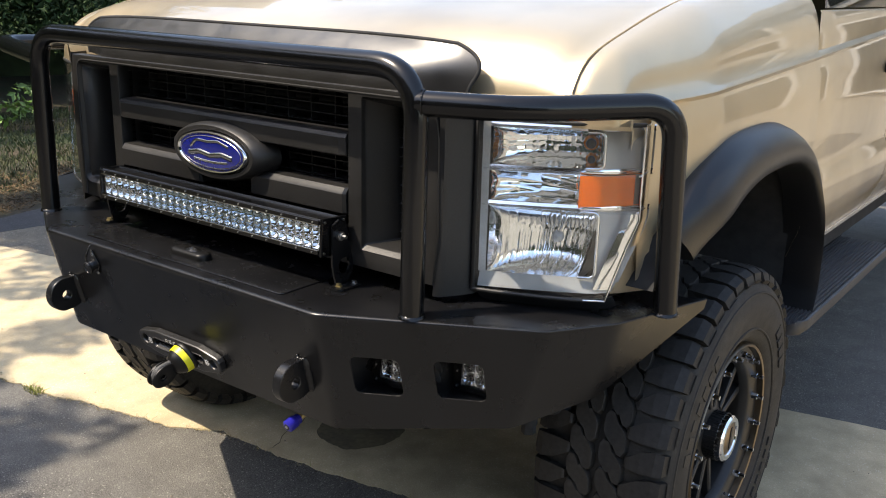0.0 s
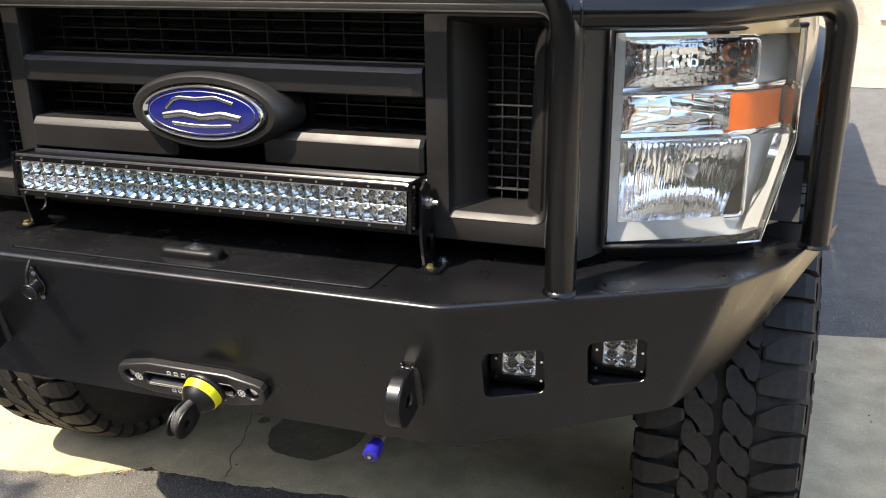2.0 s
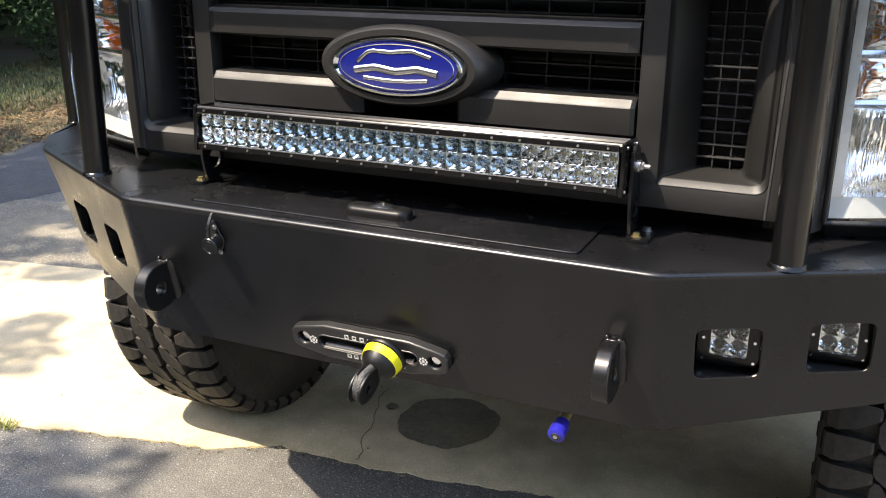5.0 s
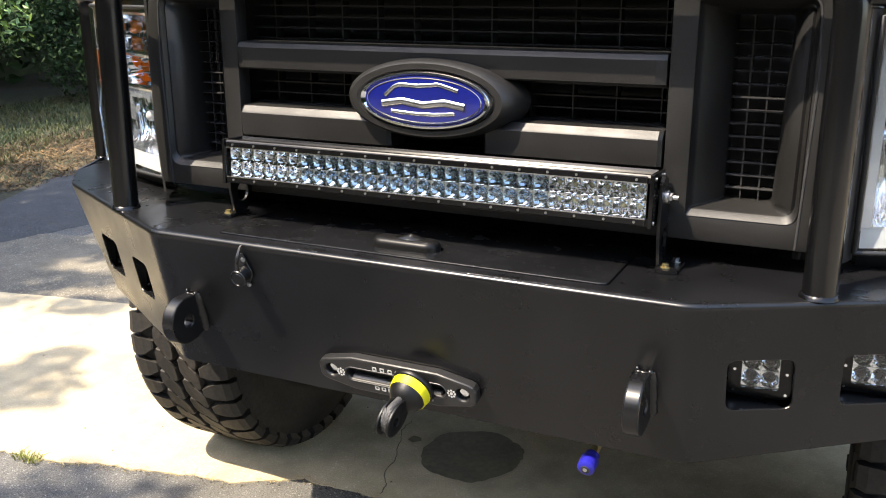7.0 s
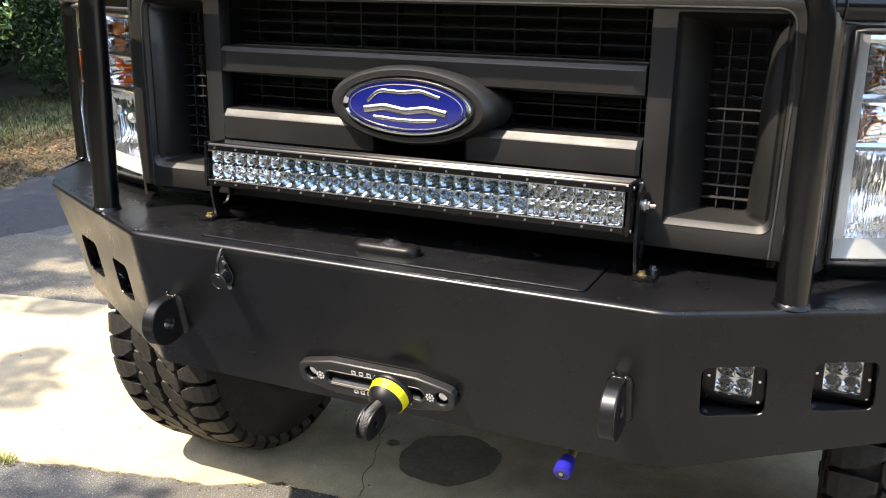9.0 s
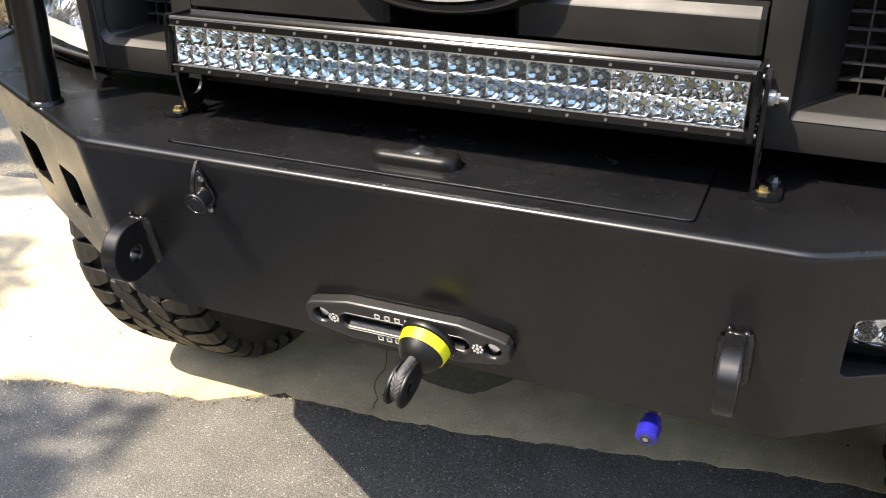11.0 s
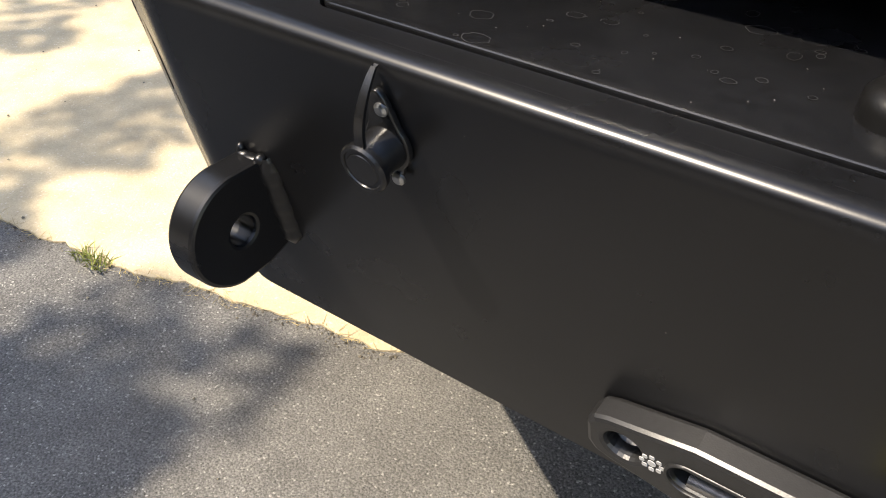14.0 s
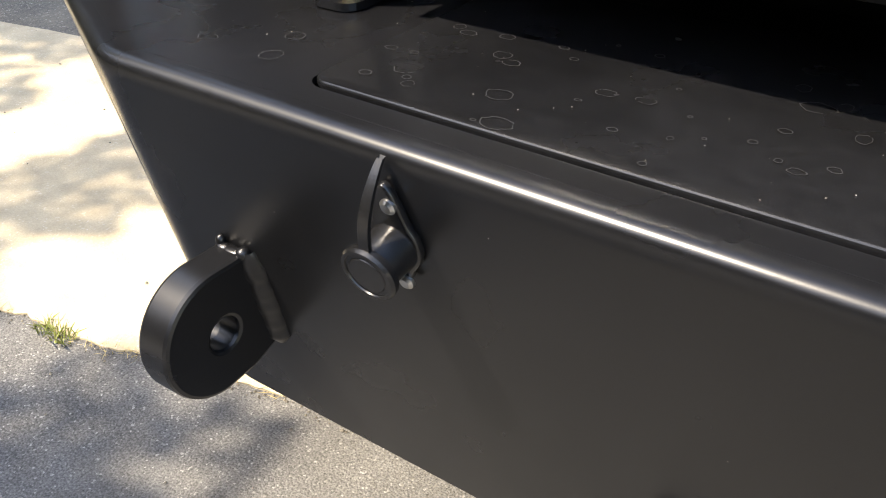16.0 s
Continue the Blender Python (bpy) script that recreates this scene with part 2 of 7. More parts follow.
def box(bm, lo, hi, m=None):
    made = bmesh.ops.create_cube(bm, size=1.0)["verts"]
    lo, hi = Vector(lo), Vector(hi)
    for v in made:
        v.co = Vector(((v.co.x + 0.5) * (hi.x - lo.x) + lo.x, (v.co.y + 0.5) * (hi.y - lo.y) + lo.y, (v.co.z + 0.5) * (hi.z - lo.z) + lo.z))
        if m:
            v.co = m @ v.co
    return made


def axis_matrix(a, b):
    """A frame at a whose z axis points to b."""
    d = Vector(b) - Vector(a)
    return Matrix.Translation(a) @ d.to_track_quat("Z", "Y").to_matrix().to_4x4(), d.length


def cyl(bm, a, b, r, n=20, r2=None):
    m, h = axis_matrix(a, b)
    made = bmesh.ops.create_cone(bm, cap_ends=True, segments=n, radius1=r, radius2=r if r2 is None else r2, depth=h, matrix=m @ Matrix.Translation((0, 0, h / 2)))
    return made["verts"]


def lathe(bm, profile, a, b, n=32, closed=False):
    """Turns (distance along a-b, radius) pairs round the axis a-b."""
    m, _ = axis_matrix(a, b)
    rings = []
    for d, r in profile:
        rings.append([bm.verts.new(m @ Vector((r * math.cos(2 * math.pi * i / n), r * math.sin(2 * math.pi * i / n), d))) for i in range(n)])
    pairs = list(zip(rings, rings[1:])) + ([(rings[-1], rings[0])] if closed else [])
    for r0, r1 in pairs:
        for i in range(n):
            bm.faces.new((r0[i], r0[(i + 1) % n], r1[(i + 1) % n], r1[i]))
    if not closed:
        bm.faces.new(rings[0][::-1])
        bm.faces.new(rings[-1])


def prism(bm, outline, depth, m=None):
    """Extrudes a closed outline of (u, v) along local z by depth; m places it."""
    m = m or Matrix()
    lo = [bm.verts.new(m @ Vector((u, v, 0))) for u, v in outline]
    hi = [bm.verts.new(m @ Vector((u, v, depth))) for u, v in outline]
    n = len(outline)
    bm.faces.new(lo[::-1])
    bm.faces.new(hi)
    for i in range(n):
        bm.faces.new((lo[i], lo[(i + 1) % n], hi[(i + 1) % n], hi[i]))


def rounded(w, h, r, n=5, cx=0.0, cy=0.0):
    pts = []
    for sx, sy, a0 in ((1, 1, 0), (-1, 1, 90), (-1, -1, 180), (1, -1, 270)):
        for i in range(n + 1):
            a = radians(a0 + 90 * i / n)
            pts.append((cx + sx * (w / 2 - r) + r * math.cos(a), cy + sy * (h / 2 - r) + r * math.sin(a)))
    return pts


def inset(loop, d, hole=False):
    """Moves a closed (u, v) loop by d into the material."""
    n = len(loop)
    area = sum(loop[i][0] * loop[(i + 1) % n][1] - loop[(i + 1) % n][0] * loop[i][1] for i in range(n))
    sg = (1 if area > 0 else -1) * (-1 if hole else 1)
    out = []
    for i in range(n):
        p, a, b = Vector(loop[i]), Vector(loop[i - 1]), Vector(loop[(i + 1) % n])
        u, w = (p - a).normalized(), (b - p).normalized()
        n1, n2 = Vector((-u.y, u.x)) * sg, Vector((-w.y, w.x)) * sg
        k = n1 + n2
        k = k / max(0.3, k.dot(n1))
        out.append((p.x + k.x * d, p.y + k.y * d))
    return out


def plate(bm, outline, holes, depth, m, bev=0.0, butt=False):
    """A flat plate with holes and eased edges: outline and holes in (u, v), thickness depth along -z of m."""
    sg = 1 if depth > 0 else -1
    levels = [(bev, 0), (bev * 0.3, bev * 0.3), (0, bev), (0, abs(depth) - bev), (bev * 0.3, abs(depth) - bev * 0.3), (bev, abs(depth))] if bev else [(0, 0), (0, abs(depth))]
    stacks = []
    for k, loop in enumerate([outline] + holes):
        stacks.append([[bm.verts.new((u, v, -sg * z)) for u, v in inset(loop, 0.0 if butt and k == 0 else d, k > 0)] for d, z in levels])
    edges = [bm.edges.new((s[0][i], s[0][(i + 1) % len(s[0])])) for s in stacks for i in range(len(s[0]))]
    made = bmesh.ops.triangle_fill(bm, use_beauty=True, use_dissolve=False, edges=edges, normal=(0, 0, 1))
    back = {}
    for s in stacks:
        back.update(zip(s[0], s[-1]))
    for f in [g for g in made["geom"] if isinstance(g, bmesh.types.BMFace)]:
        bm.faces.new([back[v] for v in f.verts][::-1])
    for s in stacks:
        for r0, r1 in zip(s, s[1:]):
            for i in range(len(r0)):
                k = (i + 1) % len(r0)
                bm.faces.new((r0[i], r0[k], r1[k], r1[i]))
    for s in stacks:
        for r in s:
            for v in r:
                v.co = m @ v.co
    return bm


def fillet(points, radius, n=8):
    """Rounds the inner corners of a 3D polyline."""
    pts = [Vector(p) for p in points]
    rad = radius if isinstance(radius, (list, tuple)) else [radius] * len(pts)
    out = [pts[0]]
    for i in range(1, len(pts) - 1):
        a, p, b = pts[i - 1], pts[i], pts[i + 1]
        u, w = (a - p).normalized(), (b - p).normalized()
        half = u.angle(w) / 2
        cut = min(rad[i] / math.tan(half), (a - p).length * 0.49, (b - p).length * 0.49)
        s, e = p + u * cut, p + w * cut
        for k in range(n + 1):
            t = k / n
            out.append((1 - t) ** 2 * s + 2 * t * (1 - t) * p + t * t * e)
    out.append(pts[-1])
    return out


def sweep(bm, path, r, n=20, caps=True):
    """A round tube along a polyline."""
    path = [Vector(p) for p in path]
    t0 = (path[1] - path[0]).normalized()
    ref = t0.orthogonal().normalized()
    rings = []
    for i, p in enumerate(path):
        t = ((path[min(i + 1, len(path) - 1)] - path[max(i - 1, 0)])).normalized()
        ref = (ref - t * ref.dot(t)).normalized()
        side = t.cross(ref)
        rr = r[i] if isinstance(r, (list, tuple)) else r
        rings.append([bm.verts.new(p + rr * (math.cos(2 * math.pi * k / n) * ref + math.sin(2 * math.pi * k / n) * side)) for k in range(n)])
    for r0, r1 in zip(rings, rings[1:]):
        for k in range(n):
            bm.faces.new((r0[k], r0[(k + 1) % n], r1[(k + 1) % n], r1[k]))
    if caps:
        bm.faces.new(rings[0][::-1])
        bm.faces.new(rings[-1])


def sheet(bm, rows, thick=None, keep=None):
    """Quads through rows of points; keep(centre) tells which stay. thick: offset vector function is left to the caller."""
    vs = [[bm.verts.new(p) for p in row] for row in rows]
    for a, b in zip(vs, vs[1:]):
        for i in range(len(a) - 1):
            q = (a[i], a[i + 1], b[i + 1], b[i])
            c = sum((v.co for v in q), Vector()) / 4
            if keep is None or keep(c):
                bm.faces.new(q)
    if thick:
        # the given surface stays on the outside, the thickness goes in towards the truck's middle
        bm.normal_update()
        out = sum(f.normal.dot(f.calc_center_median() - Vector((0, 1.5, 0.9))) * f.calc_area() for f in bm.faces)
        bmesh.ops.solidify(bm, geom=list(bm.faces), thickness=thick if out > 0 else -thick)
        bmesh.ops.recalc_face_normals(bm, faces=list(bm.faces))
    return bm


def thing(name, label, category, group="", at=(0, 0, 0)):
    ob = new(name)
    ob.location = at
    ob.empty_display_size = 0.05
    return tagged(ob, label, category, group)


def frame_of(o, u, v):
    """Matrix with origin o, x along u, y along v made square, z their cross product."""
    u = Vector(u).normalized()
    w = u.cross(Vector(v)).normalized()
    v = w.cross(u)
    m = Matrix((u, v, w)).transposed().to_4x4()
    m.translation = o
    return m


def smoothstep(a, b, x):
    t = min(1.0, max(0.0, (x - a) / (b - a)))
    return t * t * (3 - 2 * t)


def lerp_table(table, x):
    for (x0, y0), (x1, y1) in zip(table, table[1:]):
        if x <= x1:
            t = max(0.0, (x - x0) / (x1 - x0))
            return y0 + (y1 - y0) * t
    return table[-1][1]


# ---- ground ----
rng = np.random.default_rng(7)


bm = bmesh.new()
sheet(bm, [[Vector((x, y, 0)) for x in (-3000, -60, -12, -4, 4, 12, 60, 3000)] for y in (-3000, -60, -12, -4, 4, 12, 60, 3000)])
tagged(part("ground", bm, ASPHALT), "worn grey asphalt driveway surface", "ground", kind="structure")


def verge_edge(y):
    return -4.42 - 0.33 * (min(9.0, max(-1.0, y)) - 3.0)


def strip_front(x):
    """Ragged front edge of the concrete strip."""
    base = lerp_table([(-12, -1.6), (-1.7, 0.37), (-1.32, 0.415), (-1.0, 0.50), (-0.83, 0.535), (-0.65, 0.63), (-0.2, 0.655), (0.1, 0.70), (0.36, 0.775), (1.0, 0.85), (1.6, 0.92), (12, 2.8)], x)
    return base + 0.022 * noise.noise(Vector((x * 4, 1.3, 0))) + 0.014 * noise.noise(Vector((x * 17, 4.3, 0))) + 0.009 * noise.noise(Vector((x * 60, 2.3, 0)))


def strip_back(x):
    return 1.95 + 0.19 * x + 0.006 * noise.noise(Vector((x * 5, 9.1, 0)))


bm = bmesh.new()
xs = [-9 + 0.02 * i for i in range(901)]
rows = []
for k, (v, z) in enumerate(((0, 0.0), (0, 0.004), (0.012, 0.009), (0.5, 0.010), (0.995, 0.010), (1, 0.0))):
    rows.append([Vector((x, strip_front(x) * (1 - v) + strip_back(x) * v, z + (0.003 * noise.noise(Vector((x * 25, k, 0))) if k in (1, 2) else 0))) for x in xs])
sheet(bm, rows)
strip = tagged(part("concrete_strip", bm, CONCRETE, smooth=40), "pale concrete strip with a crumbling front edge", kind="structure")

# worn, sandy band of old asphalt beyond the strip
SANDY = stony("sandy_old_asphalt", (0.085, 0.076, 0.060), (0.165, 0.145, 0.110), (0.34, 0.31, 0.25), 0.0045, 0.06, 0.92, 0.6, (0.20, 0.172, 0.125), 2.2, 0.35)
bm = bmesh.new()
rows = []
for v in (0.0, 0.02, 0.5, 0.97, 1.0):
    row = []
    for i in range(401):
        x = -7.0 + 0.014 * i
        wide = 0.95 + 0.05 * noise.noise(Vector((x * 1.7, 3.1, 0))) + 0.03 * noise.noise(Vector((x * 9, 5.1, 0))) + 0.012 * noise.noise(Vector((x * 41, 1.1, 0)))
        row.append(Vector((x, strip_back(x) - 0.01 + (wide + 0.01) * v, 0.0004 if v in (0.0, 1.0) else 0.004)))
    rows.append(row)
sheet(bm, rows)
tagged(part("old_asphalt", bm, SANDY, smooth=40), "sandy worn asphalt along the concrete strip", kind="structure")

# dark newer asphalt between the sandy band and the verge
NEWTAR = stony("dark_newer_asphalt", (0.024, 0.025, 0.027), (0.060, 0.061, 0.063), (0.19, 0.19, 0.18), 0.0040, 0.03, 0.85, 0.7, (0.048, 0.048, 0.048), 1.4, 0.55)
bm = bmesh.new()
rows = []
for j in range(240):
    y = 1.0 + 0.032 * j
    edge = -3.50 + 0.31 * (y - 2.08) + 0.05 * noise.noise(Vector((y * 2.1, 8.2, 0))) + 0.02 * noise.noise(Vector((y * 11, 2.2, 0)))
    rows.append([Vector((edge + (verge_edge(y) - 0.35 - edge) * v, y, 0.0005 if v == 0.0 else 0.0055)) for v in (0.0, 0.01, 0.5, 1.0)])
sheet(bm, rows)
tagged(part("newer_asphalt", bm, NEWTAR, smooth=40), "dark newer asphalt patch beside the verge", kind="structure")

# oil stain, a thin film on the concrete
def blob(name, cx, cy, rx, ry, z, mat, label, seed, wob=0.12):
    bm = bmesh.new()
    n = 72
    c = bm.verts.new((cx, cy, z))
    ring = []
    for i in range(n):
        a = 2 * math.pi * i / n
        k = 1 + wob * noise.noise(Vector((math.cos(a) * 1.6, math.sin(a) * 1.6, seed))) + 0.04 * noise.noise(Vector((math.cos(a) * 7, math.sin(a) * 7, seed)))
        ring.append(bm.verts.new((cx + rx * k * math.cos(a), cy + ry * k * math.sin(a), z)))
    for i in range(n):
        bm.faces.new((c, ring[i], ring[(i + 1) % n]))
    return tagged(part(name, bm, mat), label, kind="structure")


blob("oil_stain", -0.265, 0.945, 0.15, 0.15, 0.0145, OIL, "dark round oil stain soaked into the concrete", 3.3)
blob("oil_spot", -0.456, 0.958, 0.02, 0.018, 0.0145, OIL, "small dark oil spot on the concrete", 5.1, 0.4)

# crack in the concrete
bm = bmesh.new()
pts = []
for i in range(40):
    t = i / 39
    x, y = -0.40 - 0.13 * t, 0.64 + 0.42 * t
    pts.append(Vector((x + 0.02 * noise.noise(Vector((t * 5, 0.5, 0))) + 0.006 * noise.noise(Vector((t * 21, 0.9, 0))), y, 0.0145)))
sheet(bm, [[p + Vector((-0.0016 * (1 + noise.noise(p * 30)), 0, 0)) for p in pts], [p + Vector((0.0016, 0, 0)) for p in pts]])
tagged(part("concrete_crack", bm, OIL), "thin crack running through the concrete", kind="structure")

# verge beyond the asphalt
bm = bmesh.new()
rows = []
for j in range(90):
    y = -14 + 0.5 * j
    row = []
    for i in range(40):
        x = verge_edge(y) - 0.06 * math.sin(y * 2.1) * (i == 0) + 0.05 * noise.noise(Vector((y * 3, 0, 0))) * (i == 0) - i * 0.35
        row.append(Vector((x, y, 0.004 + 0.035 * min(1, i / 3) + 0.04 * min(1, i / 4) * noise.noise(Vector((x, y, 0)) * 1.3))))
    rows.append(row)
sheet(bm, rows)
tagged(part("verge", bm, SOIL, smooth=60), "patchy verge of soil, straw and grass", kind="structure")


def verge_z(x, y):
    i = max(0.0, (verge_edge(y) - x) / 0.35)
    return 0.008 + 0.035 * min(1, i / 3) + 0.04 * min(1, i / 4) * noise.noise(Vector((x, y, 0)) * 1.3)


def blades(name, count, area, mat, label, h=(0.03, 0.08), w=0.006, lean=0.5, keep=None, z=None):
    """A field of narrow blades in one mesh."""
    lo, hi = area
    verts, faces = [], []
    made = 0
    while made < count:
        x, y = rng.uniform(lo[0], hi[0]), rng.uniform(lo[1], hi[1])
        if keep and not keep(x, y):
            made += 0.2
            continue
        made += 1
        a, hh, ln = rng.uniform(0, 6.283), rng.uniform(*h), rng.uniform(0.1, lean)
        dx, dy = math.cos(a) * w, math.sin(a) * w
        b = rng.uniform(0, 6.283)
        ex, ey = math.cos(b) * ln * hh, math.sin(b) * ln * hh
        i = len(verts)
        zb = verge_z(x, y) if z is None else z
        verts += [(x - dx, y - dy, zb), (x + dx, y + dy, zb), (x + ex * 0.5 + dx * 0.7, y + ey * 0.5 + dy * 0.7, zb + hh * 0.6), (x + ex, y + ey, zb + hh)]
        faces.append((i, i + 1, i + 2, i + 3))
    me = bpy.data.meshes.new(name)
    me.from_pydata(verts, [], faces)
    me.materials.append(mat)
    return tagged(new(name, me), label, kind="stuff")


def from_edge(x, y):
    """Distance into the verge, with an uneven line."""
    return verge_edge(y) - x + 0.30 * noise.noise(Vector((x * 0.9, y * 0.9, 2))) + 0.12 * noise.noise(Vector((x * 3.1, y * 3.1, 5)))


blades("lawn_grass", 34000, ((-8.2, -0.5), (-4.6, 8.5)), GRASS, "short green lawn grass on the verge", (0.02, 0.06), 0.005, 0.9, lambda x, y: from_edge(x, y) > 0.62)
blades("straw", 36000, ((-8.0, -0.5), (-3.2, 8.5)), STRAW, "dry straw lying along the edge of the verge", (0.012, 0.035), 0.004, 4.0, lambda x, y: 0.0 < from_edge(x, y) < 0.85 + 1.2 * max(0.0, noise.noise(Vector((x, y, 9)))))
blades("straw_wisps", 260, ((-4.6, 1.9), (-3.3, 4.0)), STRAW, "wisps of straw blown onto the asphalt", (0.004, 0.010), 0.003, 9.0, lambda x, y: noise.noise(Vector((x * 2.3, y * 2.3, 4))) > 0.22, 0.003)


# ---- the pickup truck ----
truck = thing("pickup_truck", "gold metallic pickup truck with a black grille, lifted on mud tyres", "truck", at=(0, 1.5, 0))
truck_inv = Matrix.Translation((0, -1.5, 0))


def tpart(name, bm, mat, parent=None, label="", smooth=None):
    """A part of the truck, given in world places."""
    ob = part(name, bm, mat, None, label, smooth)
    ob.parent = parent or truck
    ob.matrix_parent_inverse = truck_inv if parent is None else Matrix()
    return ob


GAPZ = [(0.30, 1.340), (0.308, 1.357), (0.32, 1.376), (0.335, 1.394), (0.36, 1.413), (0.40, 1.431), (0.45, 1.446), (0.52, 1.465), (0.61, 1.489), (0.73, 1.517), (0.95, 1.545), (1.3, 1.566), (1.75, 1.575)]


HOODZ = [(0.245, 1.437), (0.27, 1.451), (0.30, 1.463), (0.40, 1.492), (0.60, 1.528), (0.90, 1.558), (1.3, 1.580), (1.75, 1.590)]


def hood_front(x):
    return 0.248 + 0.054 * (abs(x) / 0.86) ** 3


def hood_row(x):
    e = (abs(x) / 0.86) ** 3
    y0 = hood_front(x)
    ys = [y0, y0 + 0.008, y0 + 0.02, y0 + 0.035, y0 + 0.055, y0 + 0.085, y0 + 0.13, y0 + 0.2, y0 + 0.25, y0 + 0.3, y0 + 0.37, y0 + 0.45, 0.83, 0.9, 1.05, 1.2, 1.35, 1.5, 1.75]
    top = [Vector((x, y, lerp_table(HOODZ, y) * (1 - e) + lerp_table(GAPZ, y) * e)) for y in ys]
    z0 = top[0].z
    front = [Vector((x, y0 - 0.006 * t, z0 + (1.322 - z0) * t)) for t in (1.0, 0.66, 0.33)]
    row = front + top
    # beside the nose panel the corner rolls over in a wide curve
    w = smoothstep(0.56, 0.69, abs(x))
    reach = 0.20
    zt = lerp_table(HOODZ, y0 + reach) * (1 - e) + lerp_table(GAPZ, y0 + reach) * e
    for p, d in zip(row, (0.0, 0.0006, 0.002, 0.0045, 0.009, 0.016, 0.026, 0.040, 0.060, 0.088, 0.130)):
        yr = y0 + d
        zr = 1.322 + (zt - 1.322) * math.sqrt(1 - (1 - d / reach) ** 2)
        p.y, p.z = p.y + (yr - p.y) * w, p.z + (zr - p.z) * w
    # the outer edge lies level with the fender and turns down into the shut line
    level = smoothstep(0.79, 0.852, abs(x))
    for p in row:
        if p.y > 0.3005:
            p.z += (lerp_table(GAPZ, p.y) - p.z) * level
        if abs(x) > 0.857:
            p.z -= 0.012
    return row


bm = bmesh.new()
xs = [-0.8575, -0.857, -0.852, -0.845, -0.835, -0.82, -0.81, -0.78, -0.74, -0.70, -0.65, -0.6, -0.5, -0.4, -0.3, -0.2, -0.1, 0]
xs = xs + [-x for x in xs[-2::-1]]
sheet(bm, [hood_row(x) for x in xs])
tpart("hood", bm, PAINT, None, "gold metallic hood", 60)

for s in (1, -1):
    bm = bmesh.new()
    sweep(bm, [(s * 0.8592, 0.303 + 0.0145 * k, lerp_table(GAPZ, 0.303 + 0.0145 * k) - 0.0075) for k in range(99)], 0.0032, 6)
    tpart("shut_line_seal", bm, DARK, None, "black rubber seal between hood and fender", 60)

# black panel on the nose of the hood
def nose_half(v):
    """Half width of the nose panel at v, 0 at its lower edge and 1 at its upper."""
    return 0.655 + 0.020 * smoothstep(0.0, 0.5, v) - 0.060 * max(0.0, (v - 0.5) / 0.5) ** 2.5


bm = bmesh.new()
rows = []
for k in range(19):
    v = k / 18
    half = nose_half(v)
    row = []
    for i in range(61):
        u = -1 + i / 30
        x = half * u
        foot = 0.186 + (hood_front(x) - 0.030 - 0.186) * smoothstep(0.72, 1.0, abs(u))
        row.append(Vector((x, foot + (hood_front(x) - 0.009 - foot) * v ** 1.9, 1.334 + 0.104 * v - 0.010 * abs(u) ** 5 * v)))
    rows.append(row)
sheet(bm, rows)
tpart("hood_front_panel", bm, NOSE, None, "black satin plastic panel along the hood's nose", 60)
bm = bmesh.new()
edge = [r[0] for r in rows] + rows[-1][1:-1] + [r[-1] for r in rows[::-1]]
sweep(bm, [p + Vector((0, 0.003, 0.002)) for p in edge], 0.0042, 8)
tpart("panel_seal", bm, DARK, None, "black rubber seal", 60)


def crease_z(y):
    """Height of the upper body line at y."""
    return 1.302 + 0.0505 * y


def side_x(y, z):
    """Outline of the body side below the upper line."""
    return lerp_table([(0.80, 0.985), (0.85, 1.000), (0.88, 1.012), (0.93, 1.022), (1.0, 1.020), (1.035, 1.006), (1.05, 1.000), (1.07, 1.003), (1.15, 1.009), (1.25, 1.008), (1.32, 1.003), (1.48, 0.985), (1.60, 0.965)], z)


def fender_rows(s, ys):
    rows = []
    for y in ys:
        zg = lerp_table(GAPZ, y)
        w = smoothstep(0.34, 0.72, y)          # how far the side has reached full width
        c = crease_z(y)
        full = 0.945 + (side_x(y, c) - 0.945) * w
        sec = [(0.861, zg - 0.005), (0.865, zg), (0.880, zg - 0.001)]
        for k in range(1, 9):                  # rounded shoulder
            t = k / 9
            ang = t * math.pi / 2
            sec.append((0.880 + (full - 0.014 - 0.880) * math.sin(ang), c + 0.030 + (zg - 0.001 - c - 0.030) * math.cos(ang)))
        sec += [(full - 0.011, c + 0.014), (full - 0.003, c + 0.006), (full, c), (full - 0.003, c - 0.005), (full - 0.006, c - 0.010)]
        zs = [c - 0.02 - (c - 0.02 - 0.80) * k / 22 for k in range(23)]
        for z in zs:
            sec.append((0.945 + (side_x(y, z) - 0.945) * w - 0.006 * smoothstep(0.07, 0.01, c - z), z))
        rows.append([Vector((s * x, y, z)) for x, z in sec])
    return rows


WHEEL_Y, WHEEL_Z, TYRE_R = 0.885, 0.447, 0.447


ARCH_POWER = 2.6


def arch_point(a, y0, front, rear, rise):
    """Squarish arch over the wheel, from its front foot at angle 0 to its rear foot at pi."""
    c, q = math.cos(a), max(0.0, math.sin(a))
    wide = front if c > 0 else rear
    return (y0 - math.copysign(abs(c) ** (2 / ARCH_POWER), c) * wide, 0.72 + q ** (2 / ARCH_POWER) * rise)


def arch_level(y, z):
    """Below 1 inside the cut in the fender."""
    dy = (0.957 - y) / 0.545 if y < 0.957 else (y - 0.957) / 0.458
    return dy ** ARCH_POWER + (max(0.0, z - 0.72) / 0.468) ** ARCH_POWER


def in_arch(c):
    return arch_level(c.y, c.z) < 1


